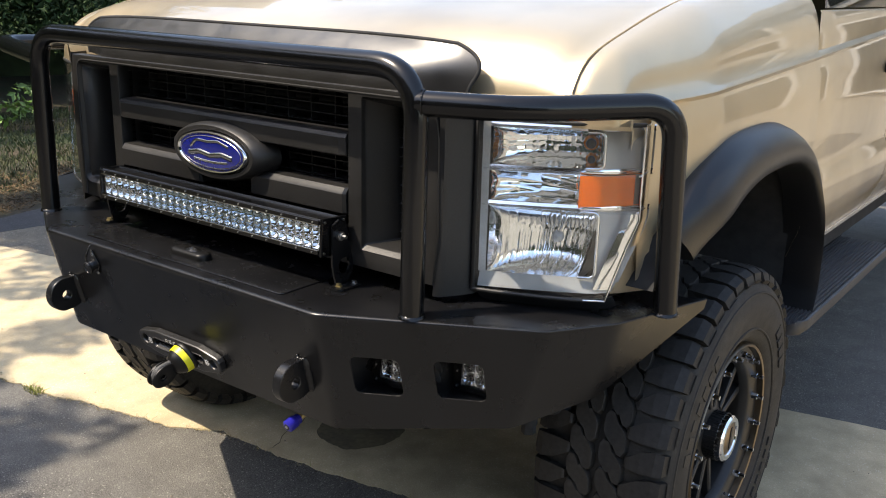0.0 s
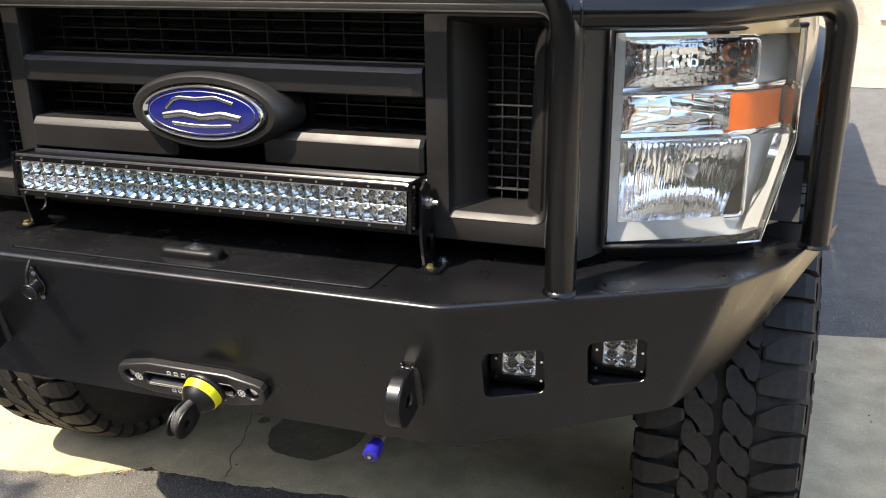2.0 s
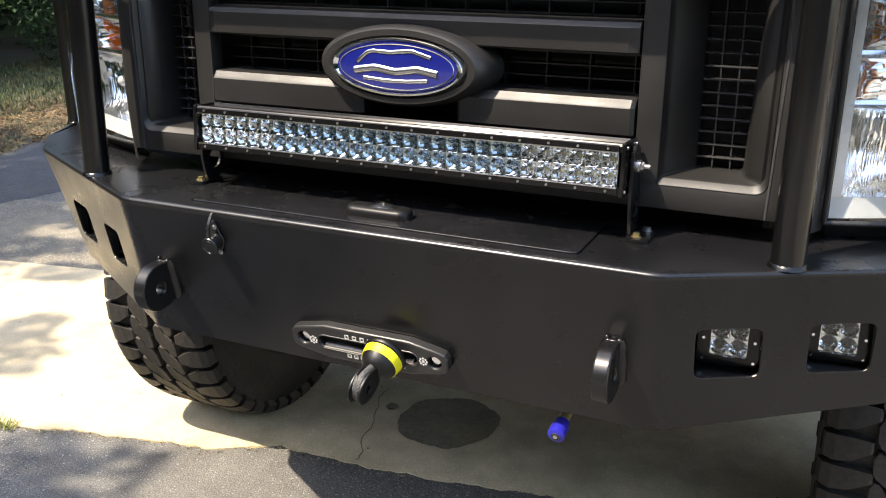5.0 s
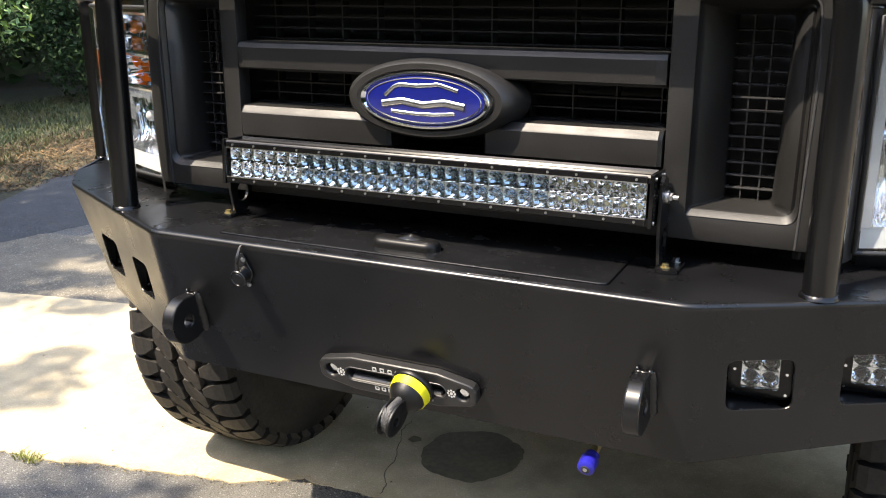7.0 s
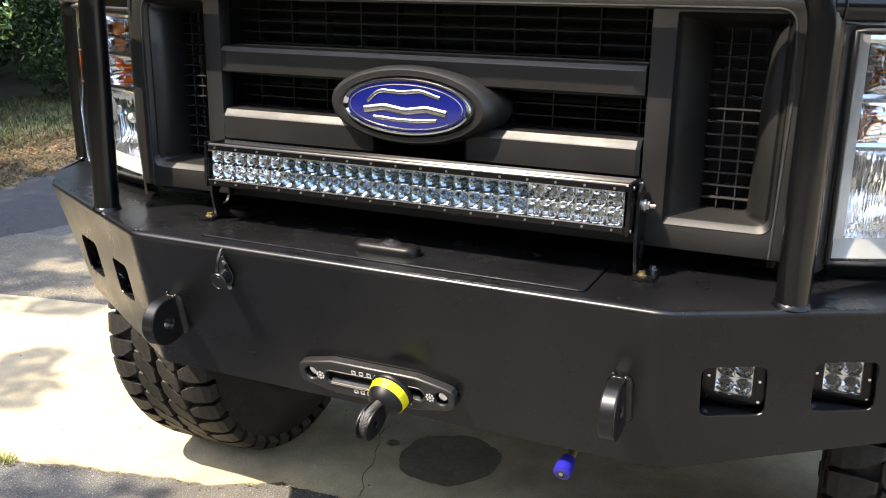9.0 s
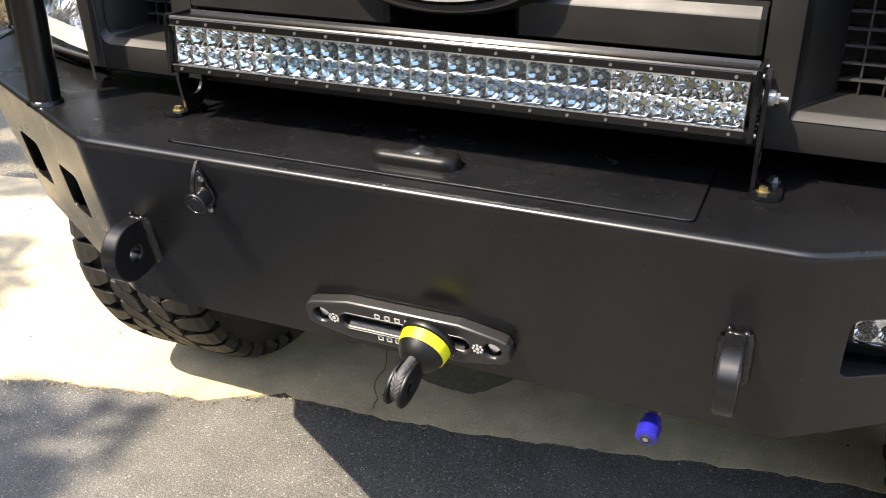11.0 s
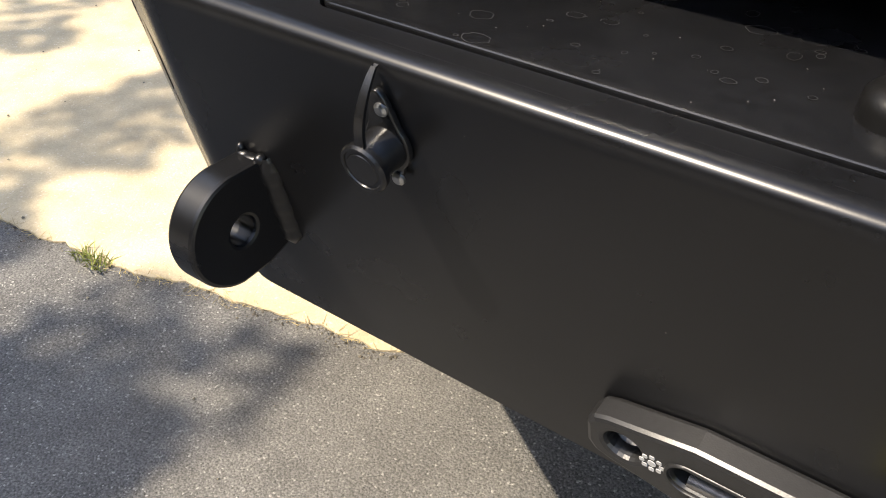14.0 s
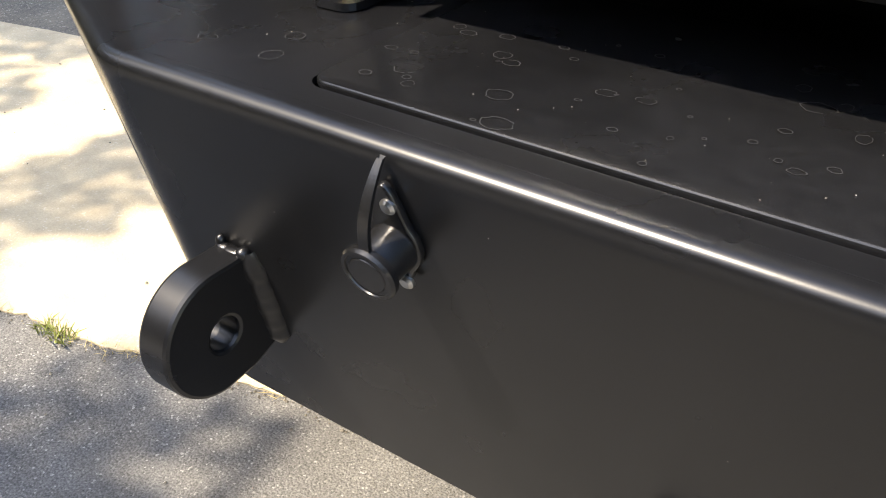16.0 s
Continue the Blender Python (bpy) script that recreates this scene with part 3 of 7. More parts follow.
for s, side in ((1, "left"), (-1, "right")):
    ys = [0.44 + 0.0255 * i for i in range(41)]
    bm = bmesh.new()
    sheet(bm, fender_rows(s, ys), None, lambda c: not in_arch(c) and not (c.z < 0.94 and c.y < 0.6))
    for v in bm.verts:
        level = arch_level(v.co.y, v.co.z)
        if v.is_boundary and 0.72 < level < 1.4 and 0.45 < v.co.y < 1.44 and v.co.z > 0.81:
            k = level ** (-1 / ARCH_POWER)
            v.co.y, v.co.z = 0.957 + (v.co.y - 0.957) * k, 0.72 + (v.co.z - 0.72) * k
    tpart("front_fender", bm, PAINT, None, "gold metallic front fender", 40)
    # corner between headlight and fender
    bm = bmesh.new()
    rows = []
    end = fender_rows(s, [0.44])[0]
    for z in (1.335, 1.30, 1.25, 1.20, 1.15, 1.10, 1.05, 1.0, 0.97, 0.95, 0.93):
        slant = 0.0 if z > 1.1 else (1.1 - z) * 0.28
        xf = 0.945 + (side_x(0.44, z) - 0.945) * smoothstep(0.34, 0.72, 0.46)
        rows.append([Vector((s * (0.964 - slant), 0.440 - slant * 0.55, z)), Vector((s * (0.968 - slant * 0.8), 0.447 - slant * 0.4, z)), Vector((s * (xf - slant * 0.25), 0.466, z)), Vector((s * (xf + 0.004), 0.49, z))])
    sheet(bm, rows)
    tpart("fender_corner", bm, PAINT, None, "", 40)
    bm = bmesh.new()
    rows = []
    for k in range(13):
        f = k / 12
        row = []
        for i in range(16):
            across = i / 15
            y0 = 0.302 + 0.052 * across ** 1.1
            y = y0 + (0.462 - y0) * f
            p = fender_rows(s, [y])[0][i]
            drop = (1 - f) ** 5 * smoothstep(0.05, 0.5, across)
            row.append(Vector((p.x + s * 0.026 * across ** 2 * (1 - f) ** 2, y, p.z * (1 - drop) + min(p.z, 1.292) * drop)))
        row.append(Vector((row[-1].x, row[-1].y + 0.002, row[-1].z - 0.05)))
        rows.append(row)
    rows.insert(0, [Vector((p.x, p.y + 0.005, 1.283)) for p in rows[0]])
    sheet(bm, rows)
    tpart("fender_nose", bm, PAINT, None, "", 50)
    # inner wheel well
    bm = bmesh.new()
    rows = []
    for k in range(5, 41):
        y, z = arch_point(math.pi * k / 40, 0.957, 0.551, 0.464, 0.474)
        rows.append([Vector((s * 0.60, y, z)), Vector((s * 1.0, y, z))])
    rows.append([Vector((s * 0.60, 1.421, 0.55)), Vector((s * 1.0, 1.421, 0.55))])
    sheet(bm, rows, 0.004)
    tpart("wheel_well_liner", bm, DARK, None, "", 40)
    # flare: broad rounded lip between an outer and an inner arch
    bm = bmesh.new()
    rows = []
    for k in range(45):
        a = 0.61 + (math.pi - 0.61) * min(1.0, k / 40)
        drop = 0.016 * max(0, k - 40)
        (yo, zo), (yi, zi) = arch_point(a, 0.935, 0.530, 0.480, 0.520), arch_point(a, 1.000, 0.505, 0.420, 0.412)
        yo, zo, yi, zi = yo - 0.3 * drop, zo - drop, yi - 0.4 * drop, zi - drop
        grow = smoothstep(-3, 6, k)
        body = 1.012 + 0.008 * smoothstep(1.10, 0.95, zo)
        row = []
        for t, x in ((0.02, 0.985), (0.0, body + 0.001), (0.02, body + 0.007), (0.10, body + 0.007 + 0.020 * grow), (0.25, body + 0.007 + 0.040 * grow), (0.45, body + 0.007 + 0.054 * grow), (0.68, body + 0.007 + 0.059 * grow),
                     (0.87, body + 0.007 + 0.056 * grow), (0.97, body + 0.005 + 0.046 * grow), (1.0, body + 0.028 * grow), (1.0, 0.97)):
            row.append(Vector((s * x, yo + (yi - yo) * t, zo + (zi - zo) * t)))
        rows.append(row)
    sheet(bm, rows)
    bm.faces.new([v for v in bm.verts][:11])
    tpart("fender_flare", bm, FLARE, None, "black textured fender flare", 50)

# doors, rear cab, bed: one panel each
def side_panel(name, s, y0, y1, top, label, mat=PAINT, base=0.80):
    bm = bmesh.new()
    rows = []
    for k, y in enumerate(np.linspace(y0, y1, 13)):
        c = crease_z(min(y, 2.6))
        edge = -0.003 if k in (0, 12) else 0.0
        sec = [(side_x(y, top) - 0.004, top), (side_x(y, top), top - 0.006)]
        sec += [(side_x(y, c) - 0.011, c + 0.014), (side_x(y, c) - 0.003, c + 0.006), (side_x(y, c), c), (side_x(y, c) - 0.003, c - 0.005), (side_x(y, c) - 0.006, c - 0.010)]
        sec += [(side_x(y, z) - 0.006 * smoothstep(0.07, 0.01, c - z), z) for z in [c - 0.02 - (c - 0.02 - base) * i / 22 for i in range(23)]]
        rows.append([Vector((s * (x + edge), y, z)) for x, z in sec])
    sheet(bm, rows)
    return tpart(name, bm, mat, None, label, 35)


for s in (1, -1):
    for y0, y1 in ((1.464, 2.43), (2.436, 3.55)):
        door = side_panel("door", s, y0, y1, 1.50, "gold metallic door")
        bm = bmesh.new()
        box(bm, (min(s * 1.004, s * 1.030), y1 - 0.20, 1.285), (max(s * 1.004, s * 1.030), y1 - 0.03, 1.325))
        bevelled(bm, 0.008)
        tpart("door_handle", bm, TRIM, door, "black door handle", 40)
        bm = bmesh.new()
        sheet(bm, [[Vector((s * 0.975, y0 + 0.06, 1.505)), Vector((s * 0.975, y1 - 0.05, 1.505))], [Vector((s * 0.87, y0 + 0.25 * (y0 < 2), 1.93)), Vector((s * 0.87, y1 - 0.07, 1.93))]], 0.004)
        tpart("side_window", bm, WINDOW, door, "tinted side window")
    side_panel("bed_side", s, 3.60, 5.75, 1.52, "gold metallic bed side")
    bm = bmesh.new()
    box(bm, (min(s * 0.975, s * 0.992), 1.45, 0.785), (max(s * 0.975, s * 0.992), 3.55, 0.803))
    bevelled(bm, 0.004)
    tpart("rocker_trim", bm, SILVER, None, "bright rocker strip")
    # running board: ribbed tread with rounded outer corners
    bm = bmesh.new()
    cols = []
    for q in range(15):
        for o, h in ((0.0, 0.0), (0.0012, 0.004), (0.0058, 0.004), (0.007, 0.0)):
            cols.append((0.915 + 0.0115 * q + o, h))
    cols = [(0.90, 0.0)] + cols + [(1.090, 0.004), (1.097, 0.001), (1.100, -0.010), (1.097, -0.030), (1.085, -0.040), (0.90, -0.040)]
    rows = []
    for y in [1.265, 1.267, 1.272, 1.280, 1.292, 1.310, 1.335] + [1.335 + 0.15 * q for q in range(1, 7)] + [2.300, 2.325, 2.343, 2.355, 2.363, 2.368, 2.370]:
        d = max(0.0, 1.335 - y, y - 2.300) / 0.070
        lim = 1.100 - 0.045 * (1 - math.sqrt(max(0.0, 1 - min(1.0, d) ** 2)))
        dz = -0.012 * max(0.0, d - 0.85) / 0.15
        rows.append([Vector((s * min(x, lim - (1.100 - x) * 0.4 if x > 1.08 else lim), y, 0.656 + h + (dz if h > -0.02 else 0))) for x, h in cols])
    sheet(bm, rows)
    for y in (1.265, 2.370):
        bm.faces.new([v for v in bm.verts if abs(v.co.y - y) < 1e-5])
    tpart("running_board", bm, BOARD, None, "black ribbed running board", 30)

bm = bmesh.new()
sheet(bm, [[Vector((x, y, z - 0.02 * (x / 0.87) ** 2)) for x in np.linspace(-0.87, 0.87, 7)] for y, z in ((1.62, 1.56), (2.25, 1.96), (2.6, 2.0), (3.2, 1.99), (3.58, 1.95))][1:], 0.01)
tpart("cab_roof", bm, PAINT, None, "gold metallic roof", 40)
bm = bmesh.new()
sheet(bm, [[Vector((x, 1.66 + 0.1 * (x / 0.9) ** 2, 1.55)) for x in np.linspace(-0.85, 0.85, 7)], [Vector((x, 2.24, 1.94)) for x in np.linspace(-0.84, 0.84, 7)]], 0.005)
tpart("windshield", bm, WINDOW, None, "windshield glass")
bm = bmesh.new()
box(bm, (-0.86, 3.58, 0.9), (0.86, 3.60, 1.95))
tpart("cab_back", bm, PAINT)
bm = bmesh.new()
box(bm, (-0.98, 5.74, 0.85), (0.98, 5.78, 1.50))
bevelled(bm, 0.01)
tpart("tailgate", bm, PAINT, None, "gold metallic tailgate")
bm = bmesh.new()
box(bm, (-0.42, 0.32, 0.50), (-0.34, 5.6, 0.66))
tpart("chassis_rail", bm, DARK, None, "black chassis rail")
bm = bmesh.new()
box(bm, (0.34, 0.32, 0.50), (0.42, 5.6, 0.66))
tpart("chassis_rail", bm, DARK, None, "black chassis rail")
bm = bmesh.new()
box(bm, (-0.60, 0.32, 0.62), (0.60, 1.6, 1.30))
bevelled(bm, 0.03)
tpart("engine", bm, DARK, None, "dark engine block")
bm = bmesh.new()
box(bm, (-0.95, 1.45, 0.70), (0.95, 5.7, 0.80))
tpart("floor_pan", bm, DARK, None, "dark floor pan")
bm = bmesh.new()
cyl(bm, (-0.9, 5.10, WHEEL_Z), (0.9, 5.10, WHEEL_Z), 0.05)
tpart("axle", bm, DARK, None, "", 40)
bm = bmesh.new()
cyl(bm, (-0.85, WHEEL_Y, WHEEL_Z), (0.85, WHEEL_Y, WHEEL_Z), 0.045)
bmesh.ops.create_uvsphere(bm, u_segments=16, v_segments=10, radius=0.15, matrix=Matrix.Translation((0.25, WHEEL_Y, WHEEL_Z)))
tpart("axle", bm, DARK, None, "", 40)


for s in (1, -1):
    bm = bmesh.new()
    cyl(bm, (s * 0.735, 0.42, 0.568), (s * 0.735, 0.42, 0.622), 0.020, 16)
    cyl(bm, (s * 0.735, 0.42, 0.545), (s * 0.735, 0.42, 0.568), 0.017, 6)
    cyl(bm, (s * 0.735, 0.42, 0.605), (s * 0.80, 0.50, 0.60), 0.016, 12)
    cyl(bm, (s * 0.735, 0.42, 0.612), (s * 0.60, 0.34, 0.640), 0.014, 12)
    tpart("tie_rod_end", bm, DARK, None, "black steering joint with a nut", 40)


# wheels: tread blocks round the axis z, from 0 at the inner shoulder to the tyre's width at the outer
TREAD_N, TREAD_W = 42, 0.320
TREAD_FOOT = TYRE_R - 0.018


def tread_mesh(sides, flip):
    """A block from two or more closed rings of (angle, radius, share of the width)."""
    bm = bmesh.new()
    rings = [[bm.verts.new((r * math.cos(a), r * math.sin(a) * (-1 if flip else 1), (1 - w if flip else w) * TREAD_W)) for a, r, w in ring] for ring in sides]
    bm.faces.new(rings[0])
    bm.faces.new(rings[-1])
    for r0, r1 in zip(rings, rings[1:]):
        for i in range(len(r0)):
            bm.faces.new((r0[i], r0[(i + 1) % len(r0)], r1[(i + 1) % len(r0)], r1[i]))
    bmesh.ops.recalc_face_normals(bm, faces=bm.faces)
    me = bpy.data.meshes.new("tread_block")
    bm.to_mesh(me)
    bm.free()
    me.materials.append(RUBBER)
    return me


def centre_block(outline, flip):
    st = 2 * math.pi / TREAD_N
    pts = [(st * u, w) for u, w in outline]
    cu, cw = sum(p[0] for p in pts) / len(pts), sum(p[1] for p in pts) / len(pts)

    def ring(r, shrink):
        return [(cu + (a - cu) * shrink, r, cw + (w - cw) * shrink) for a, w in pts]
    return tread_mesh([ring(TREAD_FOOT - 0.006, 1.03), ring(TYRE_R - 0.003, 0.975), ring(TYRE_R, 0.93)], flip)


def slant_block(notch):
    """Outline of a slanting block of the middle rows, with a sipe's notch in its lower side."""
    return [(0.70, 0.480), (1.20, 0.484), (1.36, 0.458), (1.32, 0.415), (1.00, 0.378), (0.74, 0.310), (0.54, 0.288), (0.08, 0.283), (-0.12, 0.304), (-0.08, 0.345), (0.16 + notch, 0.386), (0.20, 0.400), (0.44, 0.452)]


def shoulder_block(half, reach, out, flip):
    """Runs from the hooked inner end over the shoulder and down the sidewall."""
    prof = [(reach + 0.010, TREAD_FOOT - 0.008, 0.46), (reach, TYRE_R - 0.003, 0.36), (reach - 0.018, TYRE_R, 0.42), (0.17, TYRE_R, 0.80), (0.07, TYRE_R - 0.004, 0.92), (0.012, TYRE_R - 0.013, 0.84),
            (-0.002 - out, TYRE_R - 0.034, 0.78), (-0.008 - out, 0.416, 0.62), (0.018, 0.400, 0.56), (0.10, TREAD_FOOT - 0.03, 0.9)]

    def side(sg):
        ring = []
        for k, (w, r, n) in enumerate(prof):
            a = sg * half * n - (0.46 * half if k < 3 else 0.16 * half if k == 3 else 0.0) + (0.20 * half if k in (7, 8) else 0.0)
            ring.append((a, r, w))
        return ring
    return tread_mesh([side(-1), side(1)], flip)


TREAD = []
for flip in (0, 1):
    pitch = 2 * math.pi / TREAD_N
    TREAD.append([shoulder_block(pitch * 0.470, 0.300, 0.014, flip), shoulder_block(pitch * 0.450, 0.278, 0.0, flip),
                  centre_block(slant_block(0.10), flip), centre_block(slant_block(0.04), flip)])


def make_wheel(s, y):
    """s: side the outer face looks to."""
    face = (1.055 if y < 2 else 1.118) * s
    inner = face - 0.320 * s
    c_in, c_out = Vector((inner, y, WHEEL_Z)), Vector((face, y, WHEEL_Z))
    width = abs(face - inner)
    bm = bmesh.new()
    R = TYRE_R - 0.018
    lathe(bm, [(0.03, 0.246), (0.0, 0.27), (-0.004, 0.33), (0.008, 0.40), (0.03, R - 0.006), (0.05, R), (width - 0.05, R), (width - 0.022, R - 0.008), (width + 0.006, 0.397), (width + 0.014, 0.35), (width + 0.004, 0.275), (width - 0.015, 0.252), (width - 0.045, 0.246), (0.05, 0.246)], c_in, c_out, 96, closed=True)
    for f in bm.faces:
        c = f.calc_center_median()
        f.material_index = 1 if math.hypot(c.y - y, c.z - WHEEL_Z) < 0.402 and c.x * s > 0.9 else 0
        f.smooth = True
    m, _ = axis_matrix(c_in, c_out)
    for r in (0.290, 0.384):
        d = width + (0.0065 if r < 0.35 else 0.008)
        ring = [m @ Vector((r * math.cos(2 * math.pi * k / 72), r * math.sin(2 * math.pi * k / 72), d)) for k in range(73)]
        sweep(bm, ring, 0.0035, 6, False)
    for start, count in ((0.35, 4), (2.2, 7), (3.6, 4), (5.2, 7)):
        for k in range(count):
            a = start + 0.115 * k
            mm = m @ Matrix.Rotation(a, 4, "Z")
            box(bm, (0.322, -0.013, width + 0.004), (0.356, 0.013, width + 0.0150), mm)
    wheel = new("wheel")
    wheel.parent = truck
    wheel.matrix_parent_inverse = truck_inv
    tagged(wheel, "black mud tyre on a black beadlock wheel")
    tpart("tyre", bm, [RUBBER, DUSTYSIDE], wheel, "black rubber mud tyre with chunky tread")
    for k in range(TREAD_N):
        for flip in (0, 1):
            turn = Matrix.Rotation(2 * math.pi * (k + 0.42 * flip) / TREAD_N, 4, "Z")
            for me in (TREAD[flip][k % 2], TREAD[flip][2 + k % 2]):
                lug = new("tread_block", me)
                lug.parent = wheel
                lug.matrix_basis = m @ turn
    # rim: barrel, lip, ring
    bm = bmesh.new()
    lathe(bm, [(0.05, 0.246), (width - 0.03, 0.246), (width - 0.02, 0.241), (width - 0.03, 0.212), (width - 0.07, 0.202), (0.05, 0.196)], c_in, c_out, 64, closed=True)
    tpart("rim", bm, RIMBLACK, wheel, "satin black rim", 40)
    bm = bmesh.new()
    lathe(bm, [(width - 0.03, 0.252), (width - 0.006, 0.251), (width, 0.2475), (width - 0.002, 0.2415), (width - 0.03, 0.2395)], c_in, c_out, 72, closed=True)
    tpart("rim_lip", bm, BRONZE, wheel, "bronze rim lip", 40)
    bm = bmesh.new()
    lathe(bm, [(width - 0.045, 0.241), (width - 0.018, 0.2395), (width - 0.024, 0.202), (width - 0.030, 0.196), (width - 0.050, 0.192)], c_in, c_out, 64, closed=True)
    tpart("beadlock_ring", bm, RIMBLACK, wheel, "", 40)
    for k in range(6):
        for lean in (-1, 1):
            bm = bmesh.new()
            mm = m @ Matrix.Rotation(2 * math.pi * k / 6, 4, "Z") @ Matrix.Translation((0, 0, width - 0.085))
            prism(bm, [(lean * 0.004, 0.070), (lean * 0.020, 0.070), (lean * 0.058, 0.200), (lean * 0.036, 0.204)][::lean], 0.035, mm)
            bevelled(bm, 0.003, 1)
            tpart("spoke", bm, RIMBLACK, wheel)
    bm = bmesh.new()
    cyl(bm, (0, 0, -0.014), (0, 0, 0.005), 0.0090, 6)
    cyl(bm, (0, 0, 0.005), (0, 0, 0.020), 0.0058, 8)
    first = part("rim_bolt", bm, CHROME, wheel, "bright rim bolt")
    for k in range(18):
        a = 2 * math.pi * (k + 0.5) / 18
        one = first if k == 0 else new("rim_bolt", first.data)
        one.parent = wheel
        one.matrix_basis = m @ Matrix.Translation((0.217 * math.cos(a), 0.217 * math.sin(a), width - 0.012))
    bm = bmesh.new()
    lathe(bm, [(width - 0.12, 0.085), (width - 0.06, 0.085), (width - 0.05, 0.062), (width - 0.015, 0.060), (width - 0.015, 0.03)], c_in, c_out, 40)
    for k in range(40):
        a = 2 * math.pi * k / 40
        mm = m @ Matrix.Rotation(a, 4, "Z")
        box(bm, (0.058, -0.0022, width - 0.048), (0.0635, 0.0022, width - 0.018), mm)
    tpart("hub", bm, RIMBLACK, wheel, "", 40)
    bm = bmesh.new()
    lathe(bm, [(width - 0.018, 0.061), (width - 0.004, 0.061), (width + 0.001, 0.056), (width + 0.001, 0.045), (width - 0.004, 0.042), (width - 0.018, 0.042)], c_in, c_out, 40, closed=True)
    tpart("hub_ring", bm, CHROME, wheel, "chrome hub ring", 40)
    bm = bmesh.new()
    lathe(bm, [(width - 0.02, 0.043), (width - 0.003, 0.043), (width, 0.035)], c_in, c_out, 32)
    tpart("hub_cap", bm, BRONZE, wheel, "", 40)
    bm = bmesh.new()
    prism(bm, [(-0.007, -0.030), (0.004, -0.030), (0.010, 0.030), (-0.001, 0.030)], 0.002, m @ Matrix.Translation((0, 0, width)))
    tpart("hub_mark", bm, TRIM, wheel)
    return wheel


for s in (1, -1):
    for y in (WHEEL_Y, 5.10):
        make_wheel(s, y)
for s in (1, -1):
    bm = bmesh.new()
    rows = []
    for k in range(19):
        a = radians(200 - 220 * k / 18)
        ny, nz = math.cos(a), math.sin(a)
        y, z = 5.12 + 0.50 * ny, 0.72 + 0.49 * nz
        rows.append([Vector((s * x, y + ny * o, z + nz * o)) for x, o in ((0.99, 0.025), (1.05, 0.02), (1.095, -0.01), (1.110, -0.045), (1.095, -0.06), (0.99, -0.058))])
    sheet(bm, rows)
    tpart("rear_flare", bm, FLARE, None, "black textured fender flare", 50)

# grille
grille = new("grille")
grille.parent = truck
grille.matrix_parent_inverse = truck_inv
tagged(grille, "dark grey plastic grille with two broad bars")
YG = 0.172
bm = bmesh.new()
FR = frame_of((0, YG, 0), (1, 0, 0), (0, 0, 1))

def soft_loop(corners, n=6):
    """A four-cornered loop whose corners are rounded by their own radius."""
    out = []
    for i in range(4):
        p = Vector(corners[i][:2])
        q0, q1 = Vector(corners[i - 1][:2]), Vector(corners[(i + 1) % 4][:2])
        r = corners[i][2]
        s0, s1 = p + (q0 - p).normalized() * r, p + (q1 - p).normalized() * r
        for k in range(n):
            t = k / (n - 1)
            w = (1 - t) ** 2 * s0 + 2 * t * (1 - t) * p + t * t * s1
            out.append((w.x, w.y))
    return out


vent_r = soft_loop([(0.437, 0.984, 0.004), (0.603, 0.984, 0.022), (0.605, 1.314, 0.012), (0.437, 1.314, 0.004)])
vent_mid = soft_loop([(0.441, 0.9945, 0.004), (0.597, 0.9945, 0.020), (0.599, 1.310, 0.012), (0.439, 1.310, 0.004)])
vent_in = soft_loop([(0.484, 1.002, 0.004), (0.557, 1.002, 0.010), (0.567, 1.292, 0.008), (0.482, 1.292, 0.004)])


def vent_x(s, x):
    """Across the grille: on the far side the inner edge of the vent lies a little further out."""
    return x if s > 0 else -(x + 0.022 * (1 - smoothstep(0.48, 0.60, x)))


vent_l = [(vent_x(-1, x), z) for x, z in vent_r][::-1]
mid = [(-0.421, 1.000), (0.397, 1.000), (0.397, 1.318), (-0.421, 1.318)]
outline = [(-0.632, 0.944), (0.632, 0.944), (0.643, 1.05), (0.640, 1.25), (0.628, 1.334), (-0.628, 1.334), (-0.640, 1.25), (-0.643, 1.05)]
plate(bm, outline, [mid, vent_r, vent_l], 0.035, FR, 0.003)
tpart("grille_frame", bm, PLASTIC, grille, "", 40)
